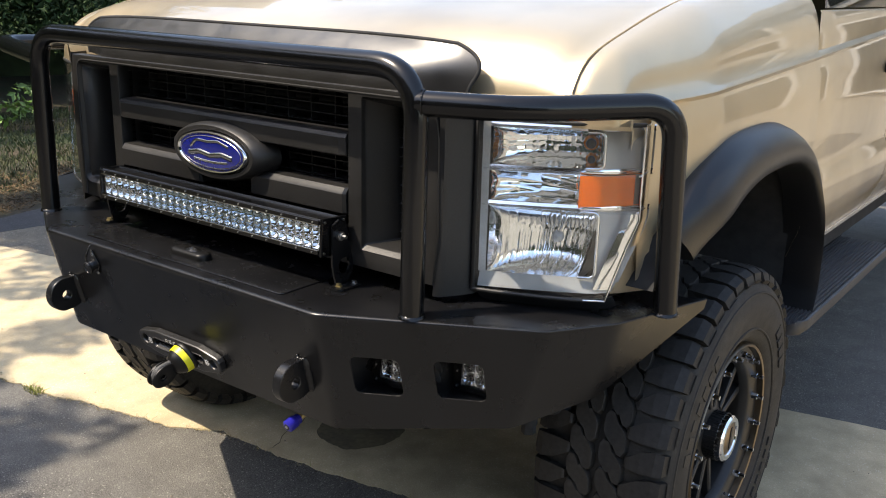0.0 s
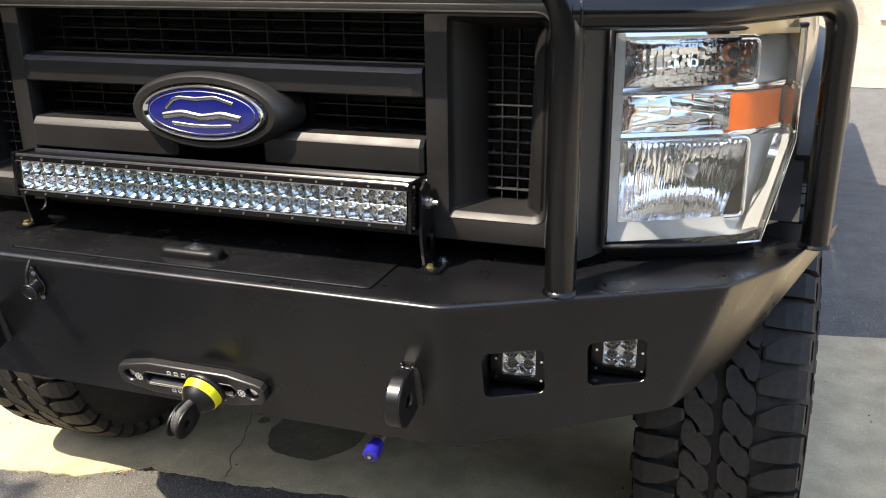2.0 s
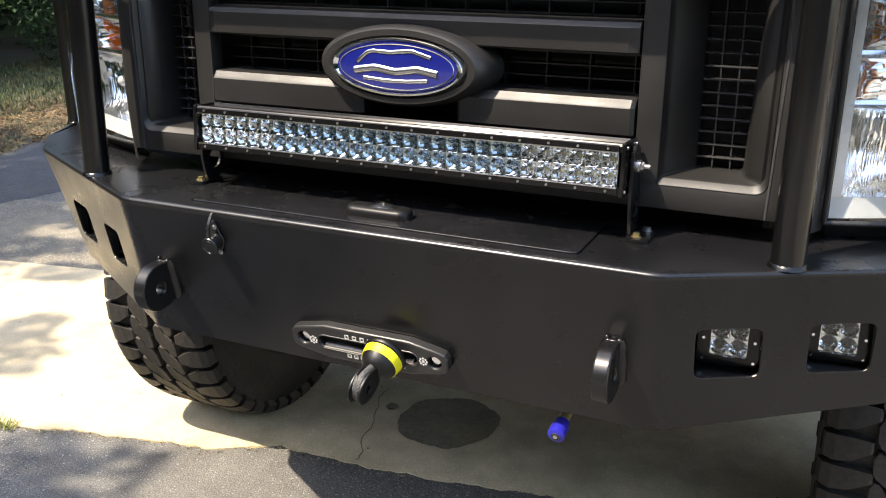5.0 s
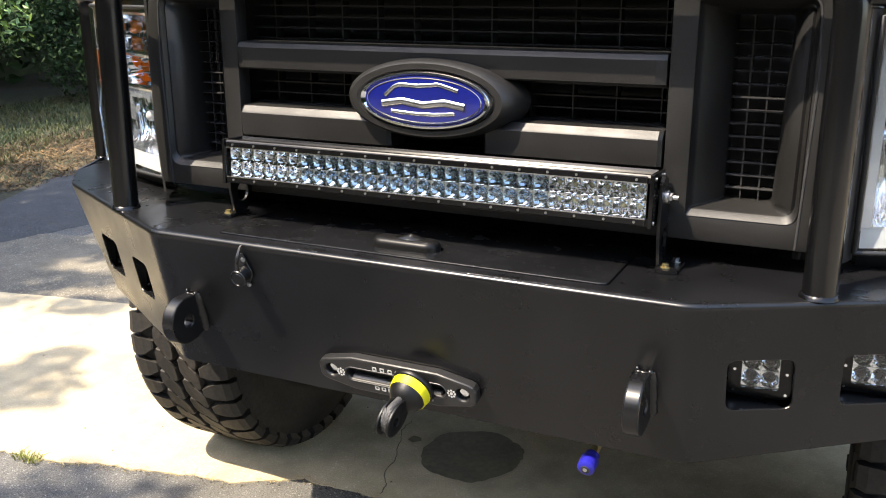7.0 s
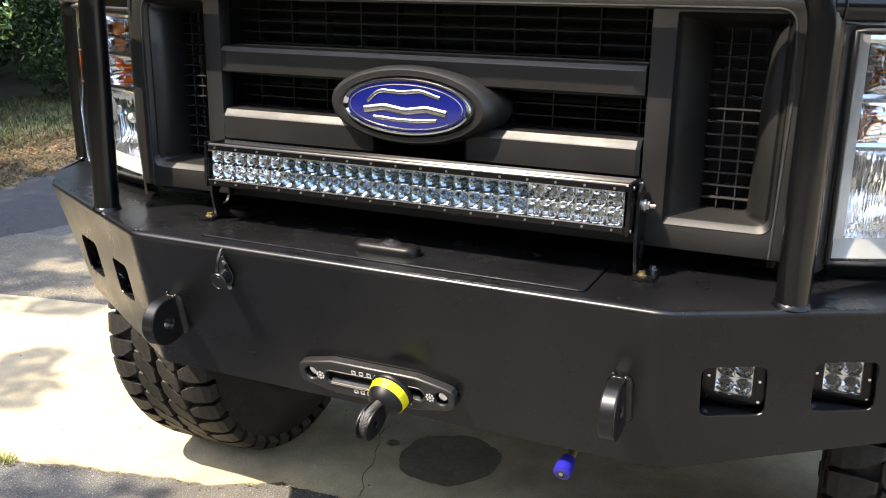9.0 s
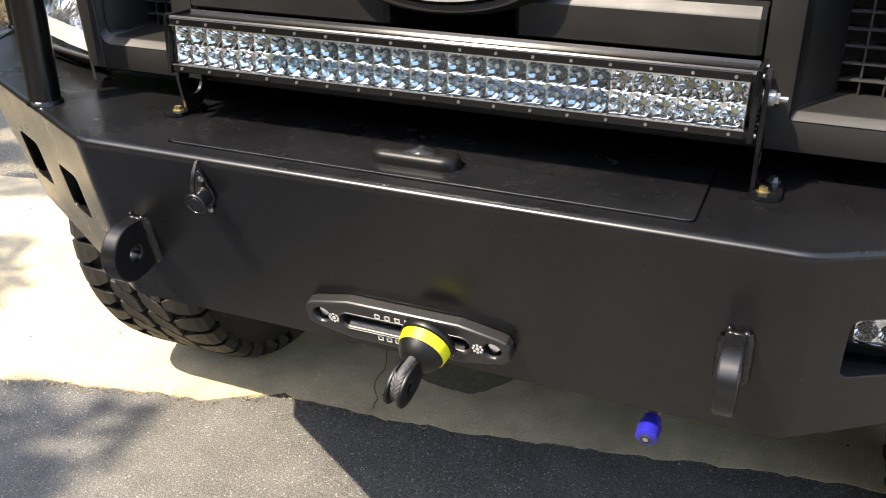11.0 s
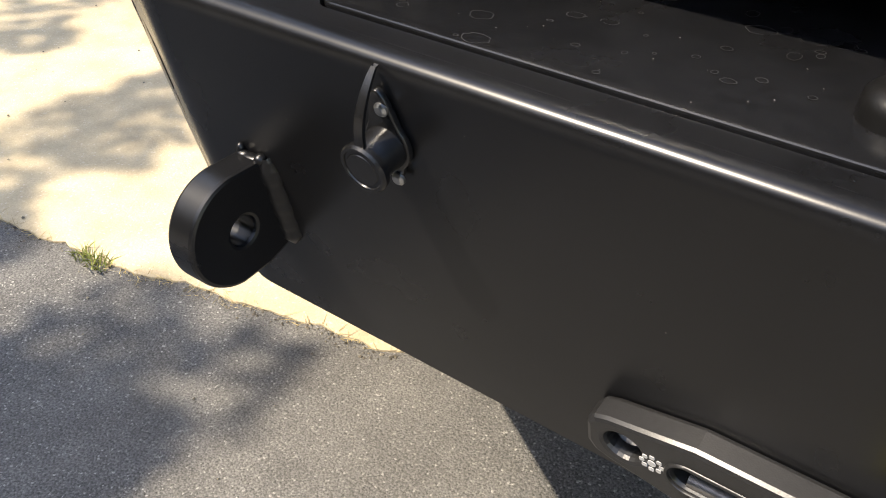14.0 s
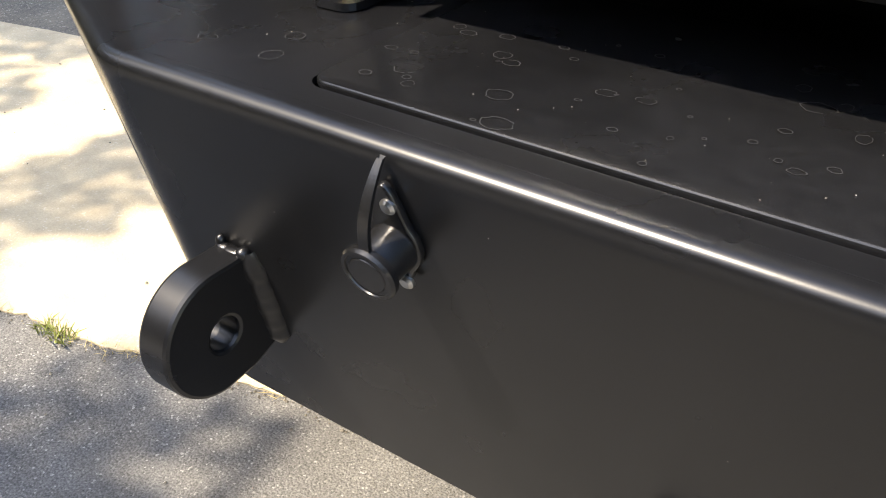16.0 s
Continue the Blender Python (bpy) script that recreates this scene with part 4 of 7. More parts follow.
# joint line round the grille
bm = bmesh.new()
sweep(bm, fillet([(-0.604, YG - 0.0002, 0.946), (-0.612, YG - 0.0002, 1.20), (-0.606, YG - 0.0002, 1.3225), (0.606, YG - 0.0002, 1.3225), (0.612, YG - 0.0002, 1.20), (0.604, YG - 0.0002, 0.946)], [0, 0.03, 0.03, 0.03, 0.03, 0]), 0.0019, 6)
tpart("grille_seam", bm, DARK, grille)
for s in (1, -1):
    # rounded and sloping walls of the side vent
    bm = bmesh.new()
    rows = []
    for l0, l1, t, d in ((vent_r, vent_mid, 0.0, -0.0008), (vent_r, vent_mid, 0.12, 0.0006), (vent_r, vent_mid, 0.9, 0.0078), (vent_r, vent_mid, 1.0, 0.0095),
                         (vent_mid, vent_in, 0.12, 0.016), (vent_mid, vent_in, 0.3, 0.026), (vent_mid, vent_in, 0.5, 0.038), (vent_mid, vent_in, 0.75, 0.054), (vent_mid, vent_in, 0.96, 0.068), (vent_mid, vent_in, 1.0, 0.072), (vent_mid, vent_in, 1.0, 0.100)):
        row = []
        for k in list(range(len(l0))) + [0]:
            # the outer wall is rounded: it stays shallow and then turns in
            full = max(0.0, min(1.0, (k - 6) / 5, (17 - k) / 5))
            deep = d if t in (0.0, 1.0) and d != 0.072 else d * (1 - full * 0.62 * (1 - t ** 6) * (l0 is vent_mid))
            row.append(Vector((vent_x(s, l0[k][0] + (l1[k][0] - l0[k][0]) * t), YG + deep, l0[k][1] + (l1[k][1] - l0[k][1]) * t)))
        rows.append(row)
    sheet(bm, rows)
    tpart("vent_wall", bm, PLASTIC, grille, "", 32)
    for i in range(13):
        bm = bmesh.new()
        z = 1.0205 + 0.0207 * i
        prism(bm, [(0.072, -0.0015), (0.094, -0.0015), (0.094, 0.0015), (0.0750, 0.0015), (0.072, -0.0006)], 0.088 if s > 0 else 0.080, Matrix(((0, 0, 1, 0.482 if s > 0 else -0.574), (1, 0, 0, YG), (0, 1, 0, z), (0, 0, 0, 1))))
        tpart("vent_slat", bm, SLAT, grille)
    for x in (0.508, 0.536):
        bm = bmesh.new()
        xv = vent_x(s, x)
        box(bm, (xv - 0.0011, YG + 0.074, 1.002), (xv + 0.0011, YG + 0.092, 1.290))
        tpart("vent_slat", bm, SLAT, grille)


def grille_bar(z0, z1, gap, rise=0.004):
    """A broad bar with a bright chamfer on its top edge; it parts round the badge."""
    for a, b in (((-0.418, -gap), (gap, 0.394)) if gap else ((-0.418, 0.394),)):
        bm = bmesh.new()
        prof = [(0.045, z1 + rise), (0.0, z1 + rise - 0.002), (-0.004, z1 + min(rise, 0.0) - 0.0030), (-0.0090, z1 + min(rise, 0.0) - 0.0088), (-0.0100, z1 + min(rise, 0.0) - 0.0110), (-0.008, z0 + 0.003), (-0.004, z0), (0.045, z0)]
        rows = [[Vector((a + (b - a) * i, YG + d, z)) for d, z in prof] for i in (0, 0.02, 0.98, 1)]
        for r in (rows[0], rows[-1]):
            for p in r:
                p.y += 0.006
        sheet(bm, rows)
        bm.faces.new([v for v in bm.verts if abs(v.co.x - a) < 1e-5])
        bm.faces.new([v for v in bm.verts if abs(v.co.x - b) < 1e-5])
        tpart("grille_bar", bm, PLASTIC, grille, "", 18)


grille_bar(1.184, 1.238, 0, -0.003)
grille_bar(1.056, 1.112, 0.09)
grille_bar(0.975, 1.004, 0)
for i in range(16):
    z = 1.012 + 0.0205 * i
    bm = bmesh.new()
    box(bm, (-0.424, YG + 0.062, z - 0.0012), (0.400, YG + 0.09, z + 0.0012))
    tpart("grille_slat", bm, PLASTIC, grille)
for i in range(11):
    x = -0.375 + 0.075 * i
    bm = bmesh.new()
    box(bm, (x - 0.0012, YG + 0.064, 1.0), (x + 0.0012, YG + 0.088, 1.32))
    tpart("grille_slat", bm, PLASTIC, grille)
bm = bmesh.new()
box(bm, (-0.66, YG + 0.11, 0.93), (0.66, YG + 0.13, 1.34))
tpart("radiator", bm, RADIATOR, grille, "grey finned radiator behind the grille")

# badge
badge = new("badge")
badge.parent = truck
badge.matrix_parent_inverse = truck_inv
tagged(badge, "oval blue badge with a silver rim")
BC = Vector((-0.007, 0.150, 1.147))


def oval(bm, profile, cx=BC.x, cz=BC.z, n=72, cap=True):
    rings = []
    for y, a, b in profile:
        rings.append([bm.verts.new((cx + a * math.cos(2 * math.pi * i / n), y, cz + b * math.sin(2 * math.pi * i / n))) for i in range(n)])
    for r0, r1 in zip(rings, rings[1:]):
        for i in range(n):
            bm.faces.new((r0[i], r0[(i + 1) % n], r1[(i + 1) % n], r1[i]))
    if cap:
        bm.faces.new(rings[-1])


bm = bmesh.new()
oval(bm, [(0.20, 0.170, 0.072), (0.156, 0.160, 0.069), (0.140, 0.150, 0.066), (0.135, 0.143, 0.062), (0.135, 0.132, 0.053), (0.142, 0.126, 0.050)])
tpart("bezel", bm, PLASTIC, badge, "dark grey oval bezel", 35)
bm = bmesh.new()
oval(bm, [(0.142, 0.125, 0.0495), (0.133, 0.124, 0.049), (0.129, 0.121, 0.0475), (0.129, 0.117, 0.0450), (0.134, 0.1125, 0.0415)])
tpart("badge_rim", bm, CHROME, badge, "chrome rim", 50)
bm = bmesh.new()
oval(bm, [(0.136, 0.1135, 0.0420), (0.131, 0.112, 0.041), (0.1295, 0.08, 0.030), (0.129, 0.03, 0.012)])
tpart("badge_face", bm, BLUE, badge, "deep blue face", 60)
bm = bmesh.new()
for a, b, t in ((0.1075, 0.0375, 0.0009),):
    path = [(BC.x + a * math.cos(2 * math.pi * i / 72), 0.1302, BC.z + b * math.sin(2 * math.pi * i / 72)) for i in range(73)]
    sweep(bm, path, t, 6, False)
tpart("badge_line", bm, SILVER, badge)
# plain silver shapes where the maker's mark stands
strokes = (
    ([(-0.072, 0.006), (-0.050, 0.026), (-0.010, 0.024), (0.030, 0.028), (0.066, 0.018)], 0.0034),
    ([(-0.078, -0.008), (-0.040, -0.002), (0.0, -0.008), (0.040, -0.002), (0.078, -0.008)], 0.0060),
    ([(-0.060, -0.020), (-0.020, -0.023), (0.020, -0.023), (0.060, -0.020)], 0.0028))
bm = bmesh.new()
for pts, r in strokes:
    sweep(bm, fillet([(BC.x + u, 0.1292, BC.z + v) for u, v in pts], 0.03, 8), r, 8)
for v in bm.verts:
    v.co.y = 0.1290 + (v.co.y - 0.1292) * 0.4
tpart("badge_mark", bm, SILVER, badge, "plain silver arc and bars", 60)


# ---- headlights ----
LENS_PLAN = [(0.690, 0.240), (0.74, 0.256), (0.79, 0.274), (0.84, 0.295), (0.885, 0.317), (0.92, 0.337), (0.945, 0.354), (0.965, 0.371), (0.972, 0.380), (0.976, 0.392)]
INNER_PLAN = [(0.690, 0.250), (0.74, 0.273), (0.79, 0.298), (0.84, 0.325), (0.885, 0.350), (0.905, 0.364), (0.925, 0.390), (0.945, 0.422), (0.962, 0.452)]


def lens_y(x):
    return lerp_table(LENS_PLAN, x)


def inner_y(x):
    """Plan of the bezels and reflector mouths, swept back further than the lens."""
    return lerp_table(INNER_PLAN, x)


def lamp_outer(z):
    """Outer edge of the lamp at height z."""
    return 0.974 if z > 1.10 else 0.974 - (1.10 - z) * 0.24


def make_headlight(s):
    lamp = new("headlight")
    lamp.parent = truck
    lamp.matrix_parent_inverse = truck_inv
    tagged(lamp, "clear headlight with chrome reflectors and an amber marker")

    def lay(x, z, depth=0.0):
        return Vector((s * x, lens_y(x) + depth, z))

    def deep_lay(x, z, depth=0.0):
        return Vector((s * x, inner_y(x) + depth - 0.012, z))

    def patch(name, x0, x1, z0, z1, depth, mat, label="", nx=24, nz=8, relief=None, smooth=60, thick=None, parent=lamp, lie=deep_lay):
        bm = bmesh.new()
        rows = []
        for j in range(nz + 1):
            z = z0 + (z1 - z0) * j / nz
            row = []
            for i in range(nx + 1):
                u = i / nx
                xe = min(x1, lamp_outer(z) - (0.974 - x1)) if x1 > 0.85 else x1
                x = x0 + (xe - x0) * u
                d = depth + (relief(u, j / nz) if relief else 0)
                row.append(lie(x, z, d))
            rows.append(row)
        sheet(bm, rows, thick)
        return tpart(name, bm, mat, parent, label, smooth)
    # back shell
    patch("lamp_shell", 0.690, 0.972, 0.940, 1.286, 0.125, PALEBEZEL)
    # reflectors: cupped and fluted
    def cup(u, v, deep=0.05):
        return deep * (1 - (2 * u - 1) ** 2) ** 0.5 * (1 - (2 * v - 1) ** 4) ** 0.5 if 0 < u < 1 and 0 < v < 1 else 0.0
    gl = random.Random(41)

    def facets(cols, rows_n, tilt, crown):
        """Relief of a faceted mirror: each cell leans its own way and bulges a little."""
        lean_of = {(a, b): (gl.uniform(-tilt, tilt), gl.uniform(-tilt, tilt)) for a in range(cols + 1) for b in range(rows_n + 1)}

        def relief(u, v):
            a, b = min(cols - 1, int(u * cols)), min(rows_n - 1, int(v * rows_n))
            fu, fv = u * cols - a - 0.5, v * rows_n - b - 0.5
            p, q = lean_of[(a, b)]
            return p * fu + q * fv + crown * (fu * fu + 0.5 * fv * fv)
        return relief
    low_top, low_foot = facets(22, 3, 0.0022, 0.0030), facets(44, 1, 0.0026, 0.0016)
    patch("low_beam_reflector", 0.706, 0.903, 0.972, 1.112, 0.018, REFLECTOR, "fluted chrome reflector", 170, 36,
          lambda u, v: cup(u, v, 0.085) + (low_top(u, v) if v > 0.50 + 0.1 * math.sin(u * 3.1) else low_foot(u, v)), 25)
    mid_cells = facets(5, 4, 0.0035, 0.0020)
    patch("side_reflector", 0.706, 0.877, 1.124, 1.186, 0.020, REFLECTOR, "chrome reflector", 80, 24,
          lambda u, v: cup(u, v, 0.055) + mid_cells(u, v) + 0.003 * math.sin(v * 12 + 5 * u), 25)
    turn_cells = facets(19, 7, 0.0014, 0.0034)
    patch("turn_reflector", 0.706, 0.905, 1.198, 1.274, 0.020, REFLECTOR, "faceted chrome reflector", 117, 40,
          lambda u, v: cup(u, v, 0.080) + turn_cells(u, v), 25)
    # bright frames between the chambers
    for z0, z1 in ((1.112, 1.124), (1.186, 1.198), (1.274, 1.286)):
        patch("lamp_divider", 0.698, 0.969, z0, z1, 0.012, CHROME, "", 24, 2, lambda u, v: 0.004 * (2 * v - 1) ** 2)
    patch("lower_bezel", 0.692, 0.966, 0.940, 0.972, 0.010, PALEBEZEL, "pale grey lower bezel", 24, 4, lambda u, v: 0.008 * v)
    patch("inner_bezel", 0.692, 0.706, 0.972, 1.286, 0.012, PALEBEZEL, "", 3, 8)
    patch("outer_bezel", 0.901, 0.969, 0.960, 1.112, 0.014, PALEBEZEL, "bright outer bezel", 8, 10, lambda u, v: 0.010 * math.sin(u * 3.1))
    patch("outer_bezel", 0.903, 0.969, 1.198, 1.274, 0.014, PALEBEZEL, "", 8, 6, lambda u, v: 0.010 * math.sin(u * 3.1))
    bm = bmesh.new()
    plan = [(x, inner_y(x) - 0.006) for x in np.linspace(0.870, 0.948, 18)]
    sheet(bm, [[Vector((s * x, y + 0.0015 * (k % 2), 1.124 + 0.062 * v)) for k, (x, y) in enumerate(plan)] for v in (0, 0.1, 0.5, 0.9, 1)])
    tpart("amber_marker", bm, AMBER, lamp, "amber side marker", 60)
    # rounded bright lips at the outer ends of the chambers
    for x, z0, z1 in ((0.907, 1.200, 1.273), (0.905, 0.974, 1.111)):
        bm = bmesh.new()
        sweep(bm, fillet([deep_lay(x - 0.03, z1, 0.010), deep_lay(x, z1, 0.008), deep_lay(x, z0, 0.008), deep_lay(x - 0.03, z0, 0.010)], 0.014, 6), 0.0035, 10)
        tpart("chamber_lip", bm, CHROME, lamp, "", 60)
    # bulbs in their ringed seats
    for x, z, r, mat, name, label in ((0.808, 1.046, 0.013, PALEBEZEL, "low_beam_bulb", "pale capped bulb"), (0.856, 1.245, 0.0165, AMBERBULB, "turn_bulb", "amber turn bulb"), (0.858, 1.212, 0.0125, AMBERBULB, "turn_bulb", "amber turn bulb")):
        bm = bmesh.new()
        c = deep_lay(x, z, 0.078)
        d = Vector((s * 0.45, -0.9, 0)).normalized()
        lathe(bm, [(0, r * 0.7), (0.012, r)] + [(0.012 + r * math.sin(radians(a)), r * math.cos(radians(a))) for a in (15, 30, 45, 60, 75, 86)], c, c + d, 20)
        tpart(name, bm, mat, lamp, label, 60)
        if mat is AMBERBULB:
            bm = bmesh.new()
            lathe(bm, [(0.012 + r * 0.80, r * 0.66), (0.012 + r * 1.04, r * 0.60), (0.012 + r * 1.12, r * 0.40)], c, c + d, 16)
            tpart("bulb_tip", bm, TRIM, lamp, "", 40)
    # clear cover, a thin shell standing clear of the reflectors
    lens = patch("lens", 0.688, 0.974, 0.938, 1.290, 0.0, LENS, "clear lens", 30, 16, None, 60, 0.003 * s, lie=lay)
    lens.visible_shadow = False
    for z in (1.118, 1.192):
        bm = bmesh.new()
        sweep(bm, [lay(x, z, -0.001) for x in np.linspace(0.700, 0.969, 20)], 0.0022, 6)
        rib = tpart("lens_rib", bm, LENS, lamp, "", 60)
        rib.visible_shadow = False
    # side return of the lens
    bm = bmesh.new()
    rows = []
    for z in (1.289, 1.25, 1.20, 1.15, 1.10, 1.06, 1.02, 0.98, 0.945):
        xo = lamp_outer(z)
        rows.append([Vector((s * (xo - 0.010 * t), lens_y(xo) + (0.446 - lens_y(xo)) * t, z)) for t in (0.0, 0.15, 0.5, 1.0)])
    sheet(bm, rows)
    ob = tpart("lens_side", bm, LENS, lamp, "clear lens side", 60)
    for name, mat, z0, z1, lab in (("bezel_side", PALEBEZEL, 1.198, 1.288, ""), ("amber_side", AMBER, 1.125, 1.185, "amber marker's side"), ("bezel_side", PALEBEZEL, 0.946, 1.112, "")):
        bm = bmesh.new()
        rows = []
        for z in np.linspace(z0, z1, 9):
            xo = lamp_outer(z) - 0.006
            rows.append([Vector((s * (xo - 0.016 * t), lens_y(xo) + 0.034 + (0.452 - lens_y(xo) - 0.034) * t, z)) for t in (0.0, 0.3, 0.7, 1.0)])
        sheet(bm, rows)
        tpart(name, bm, mat, lamp, lab, 60)
    # bright facet along the slanting outer edge
    bm = bmesh.new()
    rows = []
    for z in np.linspace(0.950, 1.110, 12):
        xo = lamp_outer(z) - 0.006
        rows.append([Vector((s * (xo - 0.026), inner_y(xo - 0.026) - 0.012, z)), Vector((s * (xo - 0.012), lens_y(xo) + 0.024, z)), Vector((s * xo, lens_y(xo) + 0.034, z))])
    sheet(bm, rows)
    tpart("chrome_facet", bm, CHROME, lamp, "bright chrome facet", 20)
    ob.visible_shadow = False
    for z in (1.289, 1.192, 1.118):
        bm = bmesh.new()
        xo = lamp_outer(z)
        sweep(bm, [Vector((s * (xo - 0.010 * t), lens_y(xo) + (0.446 - lens_y(xo)) * t, z)) for t in (0, 0.3, 0.6, 1)], 0.0022, 6)
        rib = tpart("lens_rib", bm, CHROME, lamp, "", 60)
    # black seal round the lamp
    bm = bmesh.new()
    loop = [lay(0.686, 0.934), lay(0.686, 1.292)] + [lay(x, 1.292) for x in np.linspace(0.70, 0.976, 12)] + [lay(lamp_outer(z) + 0.003, z) for z in (1.25, 1.2, 1.15, 1.1, 1.05, 1.0, 0.96, 0.934)] + [lay(x, 0.934) for x in np.linspace(0.90, 0.686, 12)]
    sweep(bm, loop[22:] + loop[:14], 0.0045, 8)
    tpart("lamp_seal", bm, TRIM, lamp, "black seal", 60)
    bm = bmesh.new()
    sweep(bm, loop[13:23], 0.0024, 8)
    tpart("lens_rim", bm, CHROME, lamp, "bright outer rim", 60)
    return lamp


for s in (1, -1):
    lamp_thing = make_headlight(s)
    if s < 0:
        lamp_thing.matrix_basis = Matrix.Translation((-0.69, 0, 0)) @ Matrix.Diagonal((1.10, 1, 1, 1)) @ Matrix.Translation((0.69, 0, 0))
    # black filler between grille and lamp, and the valance below the lamp
    bm = bmesh.new()
    zs = (0.92, 1.0, 1.05, 1.15, 1.25, 1.336)
    sheet(bm, [[Vector((s * (x + 0.010 * smoothstep(0.93, 1.05, z) * (x < 0.65)), y, z)) for z in zs] for x, y in ((0.630, 0.176), (0.640, 0.180), (0.655, 0.196), (0.672, 0.222), (0.684, 0.252))])
    tpart("lamp_filler", bm, TRIM, None, "", 40)
    bm = bmesh.new()
    rows = []
    for x, y in LENS_PLAN:
        k = 0.0 if x < 0.9 else (x - 0.9) * 0.6
        rows.append([Vector((s * (x - k), y + 0.004, 0.932)), Vector((s * (x - k), y + 0.03, 0.905)), Vector((s * (x - 0.02 - k), y + 0.06, 0.88))])
    sheet(bm, rows, 0.004)
    tpart("lamp_valance", bm, TRIM, None, "", 50)
    # splash panel closing the gap above the wing
    bm = bmesh.new()
    box(bm, (min(s * 0.58, s * 0.93), 0.30, 0.855), (max(s * 0.58, s * 0.93), 0.50, 0.870))
    tpart("splash_panel", bm, DARK)

# ---- front bumper ----
bumper = thing("winch_bumper", "satin black steel winch bumper with welded brush guard", "bumper", at=(0, 0.2, 0.62))
bumper_inv = Matrix.Translation((0, -0.2, -0.62))


def bpart(name, bm, mat, parent=None, label="", smooth=None):
    ob = part(name, bm, mat, None, label, smooth)
    ob.parent = parent or bumper
    ob.matrix_parent_inverse = bumper_inv if parent is None else Matrix()
    return ob


ZT, ZB = 0.905, 0.624
T2, B2 = Vector((0.488, -0.032, ZT)), Vector((0.488, 0.036, ZB))
LEAN_S = 0.242  # how far the front plate falls back per metre
T3, B3 = Vector((0.895, 0.190, ZT)), Vector((0.820, 0.2067, 0.667))
T4, B4 = Vector((0.985, 0.325, ZT)), Vector((0.918, 0.380, 0.704))
TIP, BTIP = Vector((1.074, 0.556, ZT + 0.012)), Vector((1.069, 0.556, 0.893))
# the other wing reaches a little further out (given with x positive)
FAR_T3, FAR_B3 = Vector((0.951, 0.219, ZT)), Vector((0.848, 0.220, 0.672))
FAR_T4, FAR_B4 = Vector((1.054, 0.334, ZT)), Vector((0.960, 0.385, 0.704))
FAR_TIP, FAR_BTIP = Vector((1.136, 0.556, ZT + 0.012)), Vector((1.131, 0.556, 0.893))


def bent_path(points, cut=0.016, n=5):
    """A polyline whose corners are short arcs, each between two guard points on the straights."""
    out = [points[0].copy()]
    for a, p, b in zip(points, points[1:], points[2:]):
        u, w = (a - p).normalized(), (b - p).normalized()
        out.append(p + u * (cut + 0.004))
        for k in range(n + 1):
            t = k / n
            out.append((1 - t) ** 2 * (p + u * cut) + 2 * t * (1 - t) * p + t * t * (p + w * cut))
        out.append(p + w * (cut + 0.004))
    return out + [points[-1].copy()]


def far(v):
    return Vector((-v.x, v.y, v.z))


TOPS = bent_path([far(FAR_TIP), far(FAR_T4), far(FAR_T3), far(T2), T2, T3, T4, TIP])
FEET = bent_path([far(FAR_BTIP), far(FAR_B4), far(FAR_B3), far(B2), B2, B3, B4, BTIP])
STEP = 8  # points that each corner takes on the path


def shell_row(k):
    """Section of the folded plate at a point of the path: foot, front face, rounded fold, start of the top."""
    p, q = TOPS[k], FEET[k]
    a, b = TOPS[max(0, k - 1)], TOPS[min(len(TOPS) - 1, k + 1)]
    along = b - a
    inward = Vector((-along.y, along.x, 0)).normalized()
    e = 0.006 + 0.0075 * smoothstep(0.60, 0.46, abs(p.x)) if abs(p.x) < 1.0 else 0.003
    down = (q - p).normalized()
    lo, hi = p + down * e * 1.1, p + inward * e
    row = [q, lo + down * 0.004]
    for i in range(15):
        t = i / 14
        row.append((1 - t) ** 2 * lo + 2 * t * (1 - t) * p + t * t * hi)
    return row + [hi + inward * 0.004]


SHELL = [shell_row(k) for k in range(len(TOPS))]


def shell_part(name, k0, k1, first=0):
    bm = bmesh.new()
    sheet(bm, [r[first:] for r in SHELL[k0:k1 + 1]], 0.005)
    return bpart(name, bm, BLACK, None, "", 30)


# front plate with its fold into the top, bent round at both ends
shell_part("front_plate", 1 + 2 * STEP, 4 * STEP)

